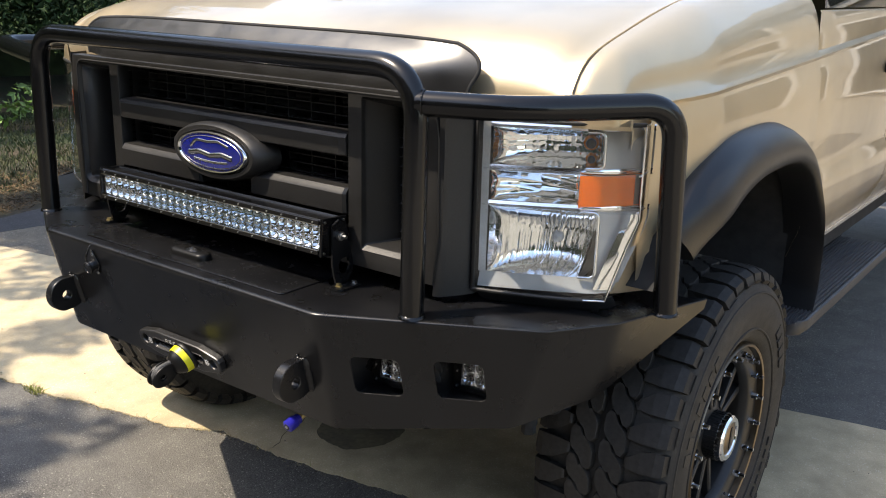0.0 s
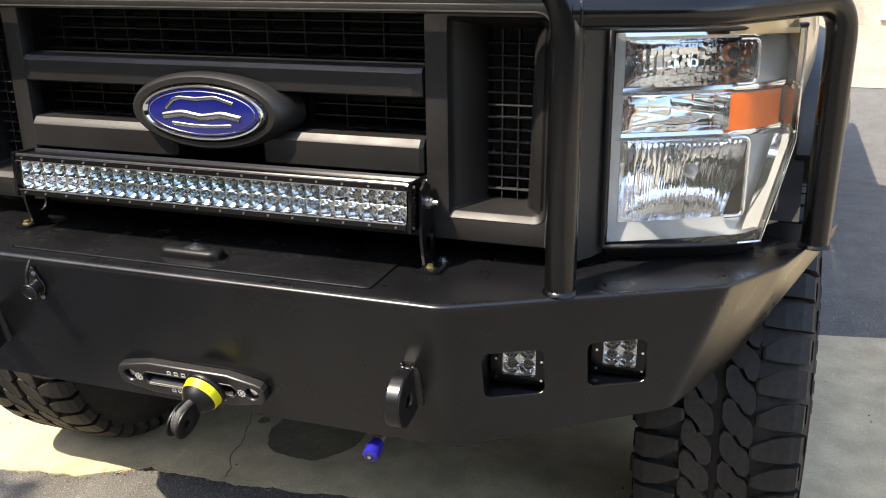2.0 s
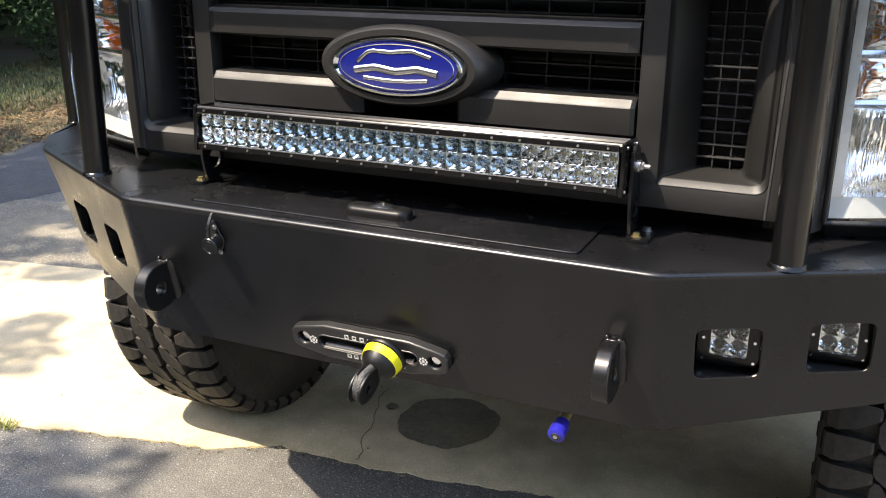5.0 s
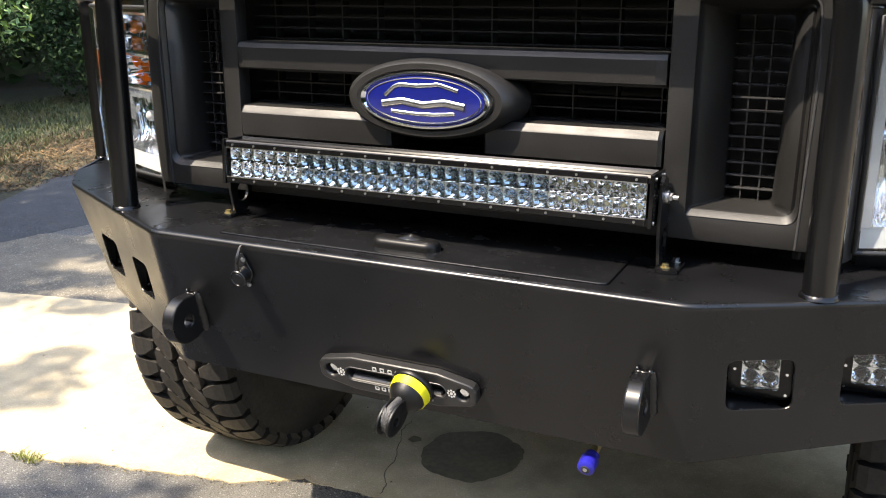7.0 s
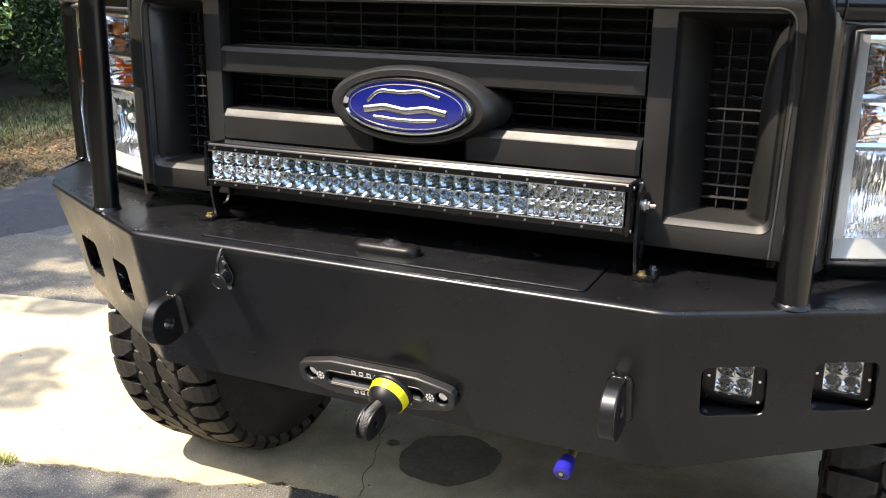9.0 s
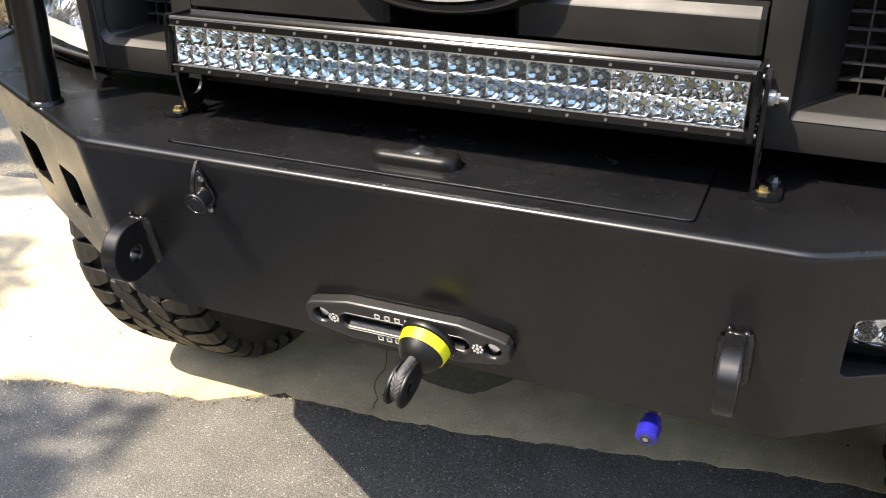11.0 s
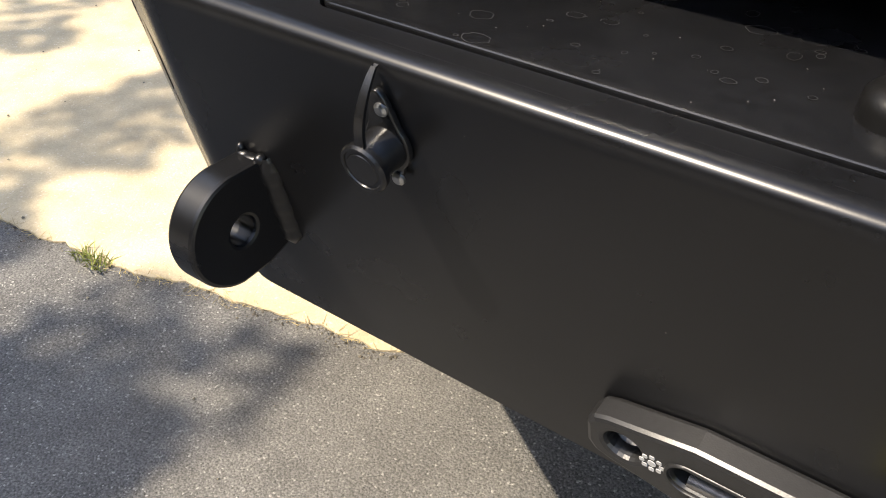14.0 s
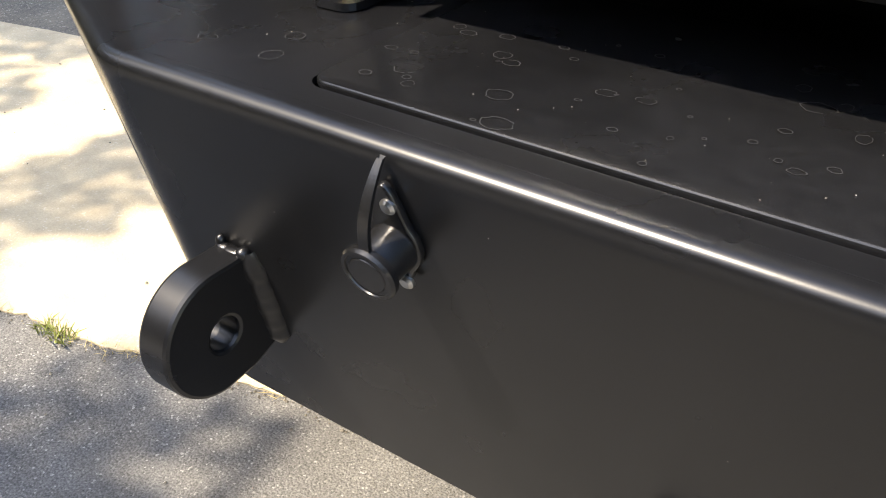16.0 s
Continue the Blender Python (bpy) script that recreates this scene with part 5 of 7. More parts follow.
# wings: an angled plate with two lamp windows, and an outer plate bent twice
WINDOWS = ((0.128, 0.347, 0.335, 0.648), (0.503, 0.720, 0.318, 0.630))
FAR_WINDOWS = ((0.186, 0.345, 0.350, 0.634), (0.538, 0.731, 0.332, 0.628))
for s in (1, -1):
    corner, windows = (T3, WINDOWS) if s > 0 else (FAR_T3, FAR_WINDOWS)

    def W(v):
        return Vector((s * v.x, v.y, v.z))
    v1, v2 = corner - T2, B2 - T2

    def ab(a, b):
        return T2 + a * v1 + b * v2
    FM = frame_of(W(T2), W(corner) - W(T2), W(T2) - W(B2))
    inv = FM.inverted()

    def uv(p):
        q = inv @ W(p)
        return (q.x, q.y)
    n_out = FM.to_3x3() @ Vector((0, 0, 1))
    flip = n_out.y > 0
    k0, k1 = 4 * STEP, 4 * STEP + 1
    near, wide = (SHELL[k0], SHELL[k1]) if s > 0 else ([far(p) for p in SHELL[2 * STEP + 1]], [far(p) for p in SHELL[2 * STEP]])
    outl = [uv(near[1]), uv(near[0]), uv(wide[0]), uv(wide[1])]
    wins = []
    for a0, a1, b0, b1 in windows:
        c = [uv(ab(a, b)) for a, b in ((a0, b0), (a1, b0), (a1, b1), (a0, b1))]
        r = 0.16
        loop = []
        for i in range(4):
            p, q0, q1 = Vector(c[i]), Vector(c[i - 1]), Vector(c[(i + 1) % 4])
            s0, s1 = p + (q0 - p) * r, p + (q1 - p) * r
            for k in range(5):
                t = k / 4
                w = (1 - t) ** 2 * s0 + 2 * t * (1 - t) * p + t * t * s1
                loop.append((w.x, w.y))
        wins.append(loop)
    bm = bmesh.new()
    plate(bm, outl, wins, -0.005 if flip else 0.005, FM, 0.0012, True)
    bpart("wing_plate", bm, BLACK, None, "")
    if s > 0:
        shell_part("wing_fold", k0, k1, 1)
        shell_part("wing_end_plate", k1, len(SHELL) - 1)
    else:
        shell_part("wing_fold", 2 * STEP, 2 * STEP + 1, 1)
        shell_part("wing_end_plate", 0, 2 * STEP)
    # boxes behind the lamp windows
    for a0, a1, b0, b1 in windows:
        bm = bmesh.new()
        front = [W(ab(a, b)) for a, b in ((a0 - 0.01, b0 - 0.02), (a1 + 0.01, b0 - 0.02), (a1 + 0.01, b1 + 0.02), (a0 - 0.01, b1 + 0.02))]
        inward = Vector((-s * 0.02, 0.150, 0.0))
        vs0 = [bm.verts.new(p + Vector((0, 0.006, 0))) for p in front]
        vs1 = [bm.verts.new(p + inward) for p in front]
        for i in range(4):
            bm.faces.new((vs0[i], vs0[(i + 1) % 4], vs1[(i + 1) % 4], vs1[i]))
        bm.faces.new(vs1)
        bmesh.ops.recalc_face_normals(bm, faces=list(bm.faces))
        bm.normal_update()
        bmesh.ops.solidify(bm, geom=list(bm.faces), thickness=0.002)
        bmesh.ops.recalc_face_normals(bm, faces=list(bm.faces))
        bpart("lamp_box", bm, BLACK)

# top plate with the opening for the lid
LID_X, LID_Y0, LID_Y1 = 0.362, 0.0025, 0.215
bm = bmesh.new()
mtop = Matrix.Translation((0, 0, ZT))
outl = [(r[-1].x, r[-1].y) for r in SHELL[1:-1]] + [(1.066, 0.570), (0.93, 0.565), (0.80, 0.34), (0.63, 0.27), (-0.63, 0.27), (-0.80, 0.34), (-0.98, 0.565), (-1.128, 0.570)]
plate(bm, outl, [rounded(2 * LID_X, LID_Y1 - LID_Y0, 0.013, 6, 0, (LID_Y0 + LID_Y1) / 2)], 0.004, mtop @ Matrix.Translation((0, 0, 0.0001)))
bpart("top_plate", bm, BLACK)
lid_bm = bmesh.new()
prism(lid_bm, rounded(2 * LID_X - 0.0044, LID_Y1 - LID_Y0 - 0.0044, 0.012, 6, 0, (LID_Y0 + LID_Y1) / 2), 0.005, Matrix.Translation((0, 0, ZT - 0.0022)))
bevelled(lid_bm, 0.0013, 4, 60)
lid = bpart("winch_lid", lid_bm, LIDMAT, None, "black winch lid with dried water marks", 15)
# dried water rings on the lid and the plate
WATER = material("dried_water_marks", (0.0195, 0.0195, 0.0205), 0.6, grain=0.5, scale=600)
rnd = random.Random(5)
marks = []
while len(marks) < 95:
    x, y = rnd.uniform(-0.35, 0.35), rnd.uniform(0.010, 0.14)
    r = rnd.choice((0.0014, 0.0018, 0.0022, 0.0026, 0.003, 0.004, 0.005, 0.0062))
    if all(math.hypot(x - a, y - b) > r + c for a, b, c in marks):
        marks.append((x, y, r))
bm = bmesh.new()
for x, y, r in marks + [(-0.41, 0.05, 0.006), (-0.45, 0.02, 0.005), (0.40, 0.03, 0.006), (0.42, 0.07, 0.008), (-0.40, 0.02, 0.007)]:
    n, seed = 28, rnd.uniform(0, 50)
    ex = rnd.uniform(0.7, 1.6)
    pts = []
    for i in range(n):
        a = 2 * math.pi * i / n
        k = r * (1 + 0.22 * noise.noise(Vector((math.cos(a) * 1.5, math.sin(a) * 1.5, seed))) + 0.09 * noise.noise(Vector((math.cos(a) * 4, math.sin(a) * 4, seed))))
        pts.append((x + ex * k * math.cos(a), y + k * math.sin(a), k))
    z = ZT + (0.0032 if abs(x) < 0.36 else 0.0010)
    w = 0.00035 + 0.0001 * rnd.random()
    inner = [bm.verts.new((px + (x - px) * w / r, py + (y - py) * w / r, z)) for px, py, k in pts]
    outer = [bm.verts.new((px, py, z)) for px, py, k in pts]
    gap = rnd.randrange(n)
    for i in range(n):
        if r > 0.003 and (i - gap) % n < rnd.choice((0, 0, 3, 6)):
            continue
        bm.faces.new((inner[i], outer[i], outer[(i + 1) % n], inner[(i + 1) % n]))
tagged(bpart("water_mark", bm, WATER, lid), "pale dried water rings", kind="stuff")
g5 = random.Random(77)
bm = bmesh.new()
for k in range(150):
    x = g5.uniform(-0.48, 0.48)
    r = g5.choice((0.0002, 0.0002, 0.0003, 0.0004))
    if k % 6:
        c, u, w = Vector((x, g5.uniform(0.01, 0.20), ZT + 0.0034)), Vector((1, 0, 0)), Vector((0, 1, 0))
    else:
        z = g5.uniform(0.64, 0.885)
        c, u, w = Vector((x, -0.032 + LEAN_S * (ZT - z) - 0.0004, z)), Vector((1, 0, 0)), Vector((0, 0.235, -0.972))
    bm.faces.new([bm.verts.new(c + u * r * math.cos(a) + w * r * math.sin(a)) for a in (0.3, 1.5, 2.9, 4.1, 5.3)])
DUST = material("pale_dust", (0.45, 0.42, 0.37), 0.9, grain=0.2, scale=300)
tagged(bpart("dust_speck", bm, DUST), "pale specks of dust", kind="stuff")
# lid latch
LATCH = material("satin_black_latch", (0.006, 0.006, 0.006), 0.40, spec=0.22, grain=0.2, scale=100, bump=0.05, bump_scale=600)
bm = bmesh.new()
ring0 = rounded(0.122, 0.044, 0.020, 8, -0.002, 0.056)
base = [bm.verts.new((x, y, ZT + 0.001)) for x, y in ring0]
stack = [base]
for shrink, h in ((0.0, 0.010), (0.0012, 0.0145), (0.004, 0.0175), (0.008, 0.0192), (0.013, 0.0200)):
    stack.append([bm.verts.new((x, y, ZT + h)) for x, y in inset(ring0, shrink)])
for r0, r1 in zip(stack, stack[1:]):
    for k in range(len(r0)):
        bm.faces.new((r0[k], r0[(k + 1) % len(r0)], r1[(k + 1) % len(r0)], r1[k]))
bm.faces.new(stack[-1])
latch = bpart("lid_latch", bm, LATCH, lid, "black plastic lid latch", 50)
bm = bmesh.new()
rows = []
for i in range(25):
    u = i / 24
    x = -0.026 + 0.064 * u
    h = 0.0075 * math.sin(math.pi * u) ** 2
    w = 0.006 + 0.008 * math.sin(math.pi * u)
    z = ZT + 0.0196
    rows.append([Vector((x, 0.056 + w * q, z + h * (1 - q * q) * (1 + 0.35 * noise.noise(Vector((u * 7, q * 3, 0)))))) for q in (-1, -0.7, -0.4, -0.1, 0.2, 0.5, 0.8, 1)])
sheet(bm, rows)
bpart("latch_paddle", bm, material("wrapped_clear_film", (0.008, 0.008, 0.008), 0.14, grain=0.3, scale=80, bump=1.0, bump_scale=110, spec=0.4), lid, "", 60)
# dark box under the lid and behind the plates
bm = bmesh.new()
box(bm, (-0.46, 0.035, 0.66), (0.46, 0.25, 0.895))
box(bm, (-0.62, 0.24, 0.62), (0.62, 0.30, 0.86))
bpart("winch_tray", bm, DARK)

# brush guard
R_T = 0.0245
hoop = [(-0.655, 0.085, ZT), (-0.655, 0.092, 1.394), (0.649, 0.092, 1.394), (0.649, 0.085, ZT)]
bm = bmesh.new()
sweep(bm, fillet(hoop, [0, 0.105, 0.105, 0], 14), R_T, 28)
bpart("guard_hoop", bm, TUBE, None, "bent black steel tube hoop", 60)
for s in (1, -1):
    bm = bmesh.new()
    if s > 0:
        side, bends = [(0.650, 0.092, 1.329), (0.83, 0.164, 1.328), (1.030, 0.400, 1.335), (1.030, 0.440, ZT)], [0, 0.30, 0.075, 0]
    else:
        side, bends = [(-0.655, 0.092, 1.329), (-1.030, 0.190, 1.340), (-1.112, 0.484, 1.330), (-1.112, 0.490, ZT)], [0, 0.10, 0.07, 0]
    sweep(bm, fillet(side, bends, 14), R_T, 28)
    bpart("side_guard", bm, TUBE, None, "bent black steel side tube", 60)
    for i, (x, y) in enumerate(((s * 0.655 if s < 0 else 0.649, 0.085), (1.03, 0.440) if s > 0 else (-1.112, 0.490))):
        bm = bmesh.new()
        rows = []
        for k in range(41):
            a = 2 * math.pi * k / 40
            rows.append([Vector((x + rr * math.cos(a), y + rr * math.sin(a), ZT + zz + 0.0009 * math.sin(a * 17) * (zz > 0))) for rr, zz in ((0.0238, 0.007), (0.0258, 0.0052), (0.0272, 0.0028), (0.0284, 0.000))])
        sheet(bm, rows)
        bpart("weld_bead", bm, TUBE, None, "", 70)
    bm = bmesh.new()
    m, _ = axis_matrix((s * 0.658, 0.0955, 1.329), (s * 0.80, 0.152, 1.329))
    ring = [m @ Vector((0.0262 * math.cos(2 * math.pi * k / 60), 0.0262 * math.sin(2 * math.pi * k / 60), 0.004)) for k in range(61)]
    sweep(bm, ring, [0.0016 + 0.0004 * math.sin(k * 1.9) for k in range(61)], 8)
    bpart("weld_bead", bm, TUBE, None, "", 70)


# tow tabs
def tow_tab(x):
    th = 0.025
    c, R = Vector((-0.032, 0.7395)), 0.0445
    pts = [(0.020, 0.784), (-0.012, 0.784)]
    pts += [(c.x + R * math.cos(radians(90 + 176 * k / 60)), c.y + R * math.sin(radians(90 + 176 * k / 60))) for k in range(61)]
    pts += [(-0.010, 0.6975), (0.030, 0.712)]
    hole = [(c.x + 0.002 + 0.0114 * math.cos(2 * math.pi * k / 72), c.y - 0.002 + 0.0114 * math.sin(2 * math.pi * k / 72)) for k in range(72)]
    bm = bmesh.new()
    m = Matrix(((0, 0, 1, x + th / 2), (1, 0, 0, 0), (0, 1, 0, 0), (0, 0, 0, 1)))
    plate(bm, pts, [hole], th, m, 0.0030)
    tab = bpart("tow_tab", bm, BLACK, None, "thick black steel tow tab with a shackle hole", 12)
    for sx in (-1, 1):
        bm = bmesh.new()
        rows = []
        for k in range(40):
            u = k / 39
            z = 0.787 - 0.081 * u - (0.010 * (1 - u) if sx < 0 else 0.0)
            y = -0.032 + LEAN_S * (ZT - z)
            w = 0.0098 * (1 + 0.035 * math.sin(k * 0.9) + 0.03 * math.sin(k * 0.37)) * min(1.0, 0.55 + 3 * u, 0.55 + 6 * (1 - u))
            xa = x + sx * (th / 2 - 0.0005)
            row = []
            for i in range(9):
                t = i / 8
                bulge = (0.0022 + 0.0002 * math.sin(k * 1.5)) * math.sin(math.pi * t) ** 0.7
                row.append(Vector((xa + sx * (w * t + 0.7 * bulge), y - w * (1 - t) - 0.7 * bulge + 0.0004, z - 0.0012 * math.sin(math.pi * t))))
            rows.append(row)
        sheet(bm, rows)
        bpart("weld_bead", bm, BLACK, tab, "smooth weld bead", 70)
    bm = bmesh.new()
    for dx, dy, dz, rx, ry, rz in ((-0.0088, -0.0002, 0.0018, 0.0032, 0.0036, 0.0046), (-0.0060, -0.0012, -0.0010, 0.0060, 0.0040, 0.0026), (0.0020, -0.0012, -0.0012, 0.0090, 0.0042, 0.0023), (0.0110, -0.0008, -0.0002, 0.0046, 0.0050, 0.0044)):
        c = Vector((x + dx, -0.0052 + dy, 0.7842 + dz))
        bmesh.ops.create_icosphere(bm, subdivisions=4, radius=1.0, matrix=Matrix.Translation(c) @ Matrix.Diagonal((rx, ry, rz, 1)))
    bpart("weld_bead", bm, BLACK, tab, "lumpy weld along the upper edge", 70)


tow_tab(-0.426)
tow_tab(0.424)

# ---- light bar ----
bar = thing("light_bar", "black double-row light bar on brackets above the winch lid", "light bar", at=(0, 0.12, ZT))
bar_inv = Matrix.Translation((0, -0.12, -ZT))


def lpart(name, bm, mat, parent=None, label="", smooth=None):
    ob = part(name, bm, mat, None, label, smooth)
    ob.parent = parent or bar
    ob.matrix_parent_inverse = bar_inv if parent is None else Matrix()
    return ob


Z0, Z1, Y0, Y1, HX = 0.980, 1.060, 0.085, 0.158, 0.397
TILTB = Matrix.Translation((0, Y0, 1.02)) @ Matrix.Rotation(radians(-3), 4, "X") @ Matrix.Translation((0, -Y0, -1.02))
bm = bmesh.new()
prof = [(Y0 + 0.001, Z0 + 0.004), (Y0 + 0.004, Z0), (Y0 + 0.012, Z0), (Y0 + 0.014, Z0 + 0.002), (Y1 - 0.02, Z0 + 0.004)]
for k in range(9):
    zf = Z0 + 0.006 + k * 0.0085
    prof += [(Y1, zf), (Y1, zf + 0.003), (Y1 - 0.02, zf + 0.0035), (Y1 - 0.02, zf + 0.0080)]
prof += [(Y1 - 0.022, Z1 - 0.002), (Y0 + 0.014, Z1 - 0.002), (Y0 + 0.012, Z1), (Y0 + 0.004, Z1), (Y0 + 0.001, Z1 - 0.004), (Y0 + 0.001, Z1 - 0.0125), (Y0 + 0.030, Z1 - 0.0135), (Y0 + 0.030, Z0 + 0.0135), (Y0 + 0.001, Z0 + 0.0125)]
m = TILTB @ Matrix(((0, 0, 1, -HX), (1, 0, 0, 0), (0, 1, 0, 0), (0, 0, 0, 1)))
prism(bm, prof, 2 * HX, m)
lpart("housing", bm, TUBE, None, "black finned aluminium housing")
for z0, z1 in ((Z1 - 0.0125, Z1 - 0.002), (Z0 + 0.002, Z0 + 0.0125)):
    bm = bmesh.new()
    box(bm, (-HX + 0.004, Y0 - 0.003, z0), (HX - 0.004, Y0 + 0.003, z1), TILTB)
    bevelled(bm, 0.001, 1)
    strip_ob = lpart("bezel_strip", bm, TUBE, None, "black bezel strip")
    for k in range(17):
        bm = bmesh.new()
        x = -HX + 0.020 + (2 * HX - 0.04) * k / 16
        c = TILTB @ Vector((x, Y0 - 0.003, (z0 + z1) / 2))
        cyl(bm, c, c + Vector((0, -0.002, 0)), 0.0020, 10)
        lpart("screw", bm, STEEL, strip_ob)
    bm = bmesh.new()
    zz = z0 if z0 > 1.0 else z1
    box(bm, (-HX + 0.004, Y0 - 0.0036, zz - 0.0008), (HX - 0.004, Y0 - 0.001, zz + 0.0008), TILTB)
    lpart("bezel_edge", bm, SILVER, strip_ob)
# end caps with ribs
for s in (1, -1):
    bm = bmesh.new()
    box(bm, (min(s * HX, s * (HX + 0.007)), Y0 - 0.002, Z0 - 0.002), (max(s * HX, s * (HX + 0.007)), Y1, Z1 + 0.002), TILTB)
    bevelled(bm, 0.002, 2)
    cap = lpart("end_cap", bm, TUBE, None, "black end cap", 40)
    for y in (Y0 + 0.006, Y1 - 0.01):
        for z in (Z0 + 0.006, Z1 - 0.006):
            bm = bmesh.new()
            c = TILTB @ Vector((s * (HX + 0.007), y, z))
            cyl(bm, c, c + Vector((s * 0.002, 0, 0)), 0.003, 10)
            lpart("screw", bm, STEEL, cap)
    bm = bmesh.new()
    for k in range(9):
        box(bm, (min(s * (HX + 0.006), s * (HX + 0.009)), Y0 + 0.002, Z0 + 0.014 + 0.006 * k), (max(s * (HX + 0.006), s * (HX + 0.009)), Y0 + 0.012, Z0 + 0.017 + 0.006 * k), TILTB)
    lpart("cap_rib", bm, TUBE, cap)
# reflector cups, thirty columns in two rows
def cup_mesh(kind, pinch=0.66):
    """Faceted cup opening to -y, centred on the origin."""
    bm = bmesh.new()
    n = 8
    half_w, half_h = 0.0129, 0.0132
    prof = [(0.0, 1.0), (0.0006, 0.985), (0.0080, 0.70), (0.0165, 0.24)] if kind == 0 else [(0.0, 1.0), (0.0006, 0.985), (0.0060, 0.72), (0.0100, 0.34)]
    rings = []
    for j, (d, k) in enumerate(prof):
        ring = []
        for i in range(n * 2):
            a = 2 * math.pi * i / (n * 2)
            kk = k * (1.0 if i % 2 or j < 2 else pinch)
            c, s2 = math.cos(a), math.sin(a)
            if j == 0:
                q = max(abs(c), abs(s2))
                ring.append(bm.verts.new((half_w * c / q, 0, half_h * s2 / q)))
            else:
                ring.append(bm.verts.new((half_w * kk * c, d * (0.80 if i % 2 and j == 2 else 1.0), half_h * kk * s2)))
        rings.append(ring)
    for r0, r1 in zip(rings, rings[1:]):
        for i in range(n * 2):
            bm.faces.new((r0[i], r1[i], r1[(i + 1) % (n * 2)], r0[(i + 1) % (n * 2)]))
    f = bm.faces.new(rings[-1])
    f.material_index = 1
    if kind == 1:
        m0 = Matrix.Translation((0, 0.0065, 0)) @ Matrix.Rotation(radians(90), 4, "X")
        bmesh.ops.create_cone(bm, cap_ends=True, segments=10, radius1=0.0050, radius2=0.0030, depth=0.006, matrix=m0)
    me = bpy.data.meshes.new("reflector_cup")
    bm.to_mesh(me)
    bm.free()
    me.materials.append(CUPCHROME if kind == 0 else CHROME_BLUE)
    me.materials.append(LEDYELLOW)
    return me


CUPCHROME = material("mirror_cup", (0.82, 0.83, 0.84), 0.03, metal=1.0)
CHROME_BLUE = material("bluish_reflector", (0.52, 0.60, 0.65), 0.07, metal=1.0, grain=0.15, scale=300)
spot, flood, pod_cup = cup_mesh(0), cup_mesh(1), cup_mesh(0, 0.84)
for row, z in enumerate((1.0335, 1.0065)):
    for c in range(30):
        x = -0.3785 + 0.0261 * c
        me = flood if 6 <= c < 24 else spot
        ob = new("reflector_cup", me)
        ob.parent = bar
        ob.matrix_parent_inverse = bar_inv
        ob.matrix_basis = TILTB @ Matrix.Translation((x, Y0 + 0.008, z))
bm = bmesh.new()
box(bm, (-HX + 0.004, Y0 + 0.0035, Z0 + 0.0114), (HX - 0.004, Y0 + 0.0055, Z1 - 0.0114), TILTB)
cover = lpart("lens", bm, LENS, None, "clear lens")
cover.visible_shadow = False
# brackets
for s in (1, -1):
    bm = bmesh.new()
    plate(bm, [(0.120, ZT + 0.002), (0.150, ZT + 0.002), (0.172, 0.935), (0.170, 0.960), (0.150, 1.045), (0.128, 1.055), (0.108, 1.045), (0.107, 0.96), (0.113, 0.93)], [[(0.143 + 0.017 * math.cos(2 * math.pi * k / 20), 0.950 + 0.018 * math.sin(2 * math.pi * k / 20)) for k in range(20)]], 0.005, Matrix(((0, 0, s, s * 0.412), (1, 0, 0, 0), (0, 1, 0, 0), (0, 0, 0, 1))))
    bracket = lpart("bracket", bm, BLACK, None, "black steel bracket")
    bm = bmesh.new()
    prism(bm, rounded(0.036, 0.074, 0.012, 4, s * 0.426, 0.1335), 0.005, Matrix.Translation((0, 0, ZT + 0.001)))
    lpart("bracket_foot", bm, BLACK, bracket)
    for x, y, mat, lab in ((s * 0.4225, 0.115, GOLDBOLT, "yellow zinc bolt"), (s * 0.431, 0.154, STEEL, "grey zinc bolt")):
        bm = bmesh.new()
        cyl(bm, (x, y, ZT + 0.006), (x, y, ZT + 0.0072), 0.0082, 16)
        cyl(bm, (x, y, ZT + 0.0072), (x, y, ZT + 0.0125), 0.0056, 6)
        lpart("bolt", bm, mat, bracket, lab)
    bm = bmesh.new()
    cyl(bm, (s * 0.405, 0.128, 1.020), (s * 0.419, 0.128, 1.020), 0.0105, 18)
    cyl(bm, (s * 0.419, 0.128, 1.020), (s * 0.424, 0.128, 1.020), 0.0075, 6)
    cyl(bm, (s * 0.424, 0.128, 1.020), (s * 0.433, 0.128, 1.020), 0.004, 12)
    lpart("pivot_bolt", bm, STEEL, bracket, "bright pivot bolt")

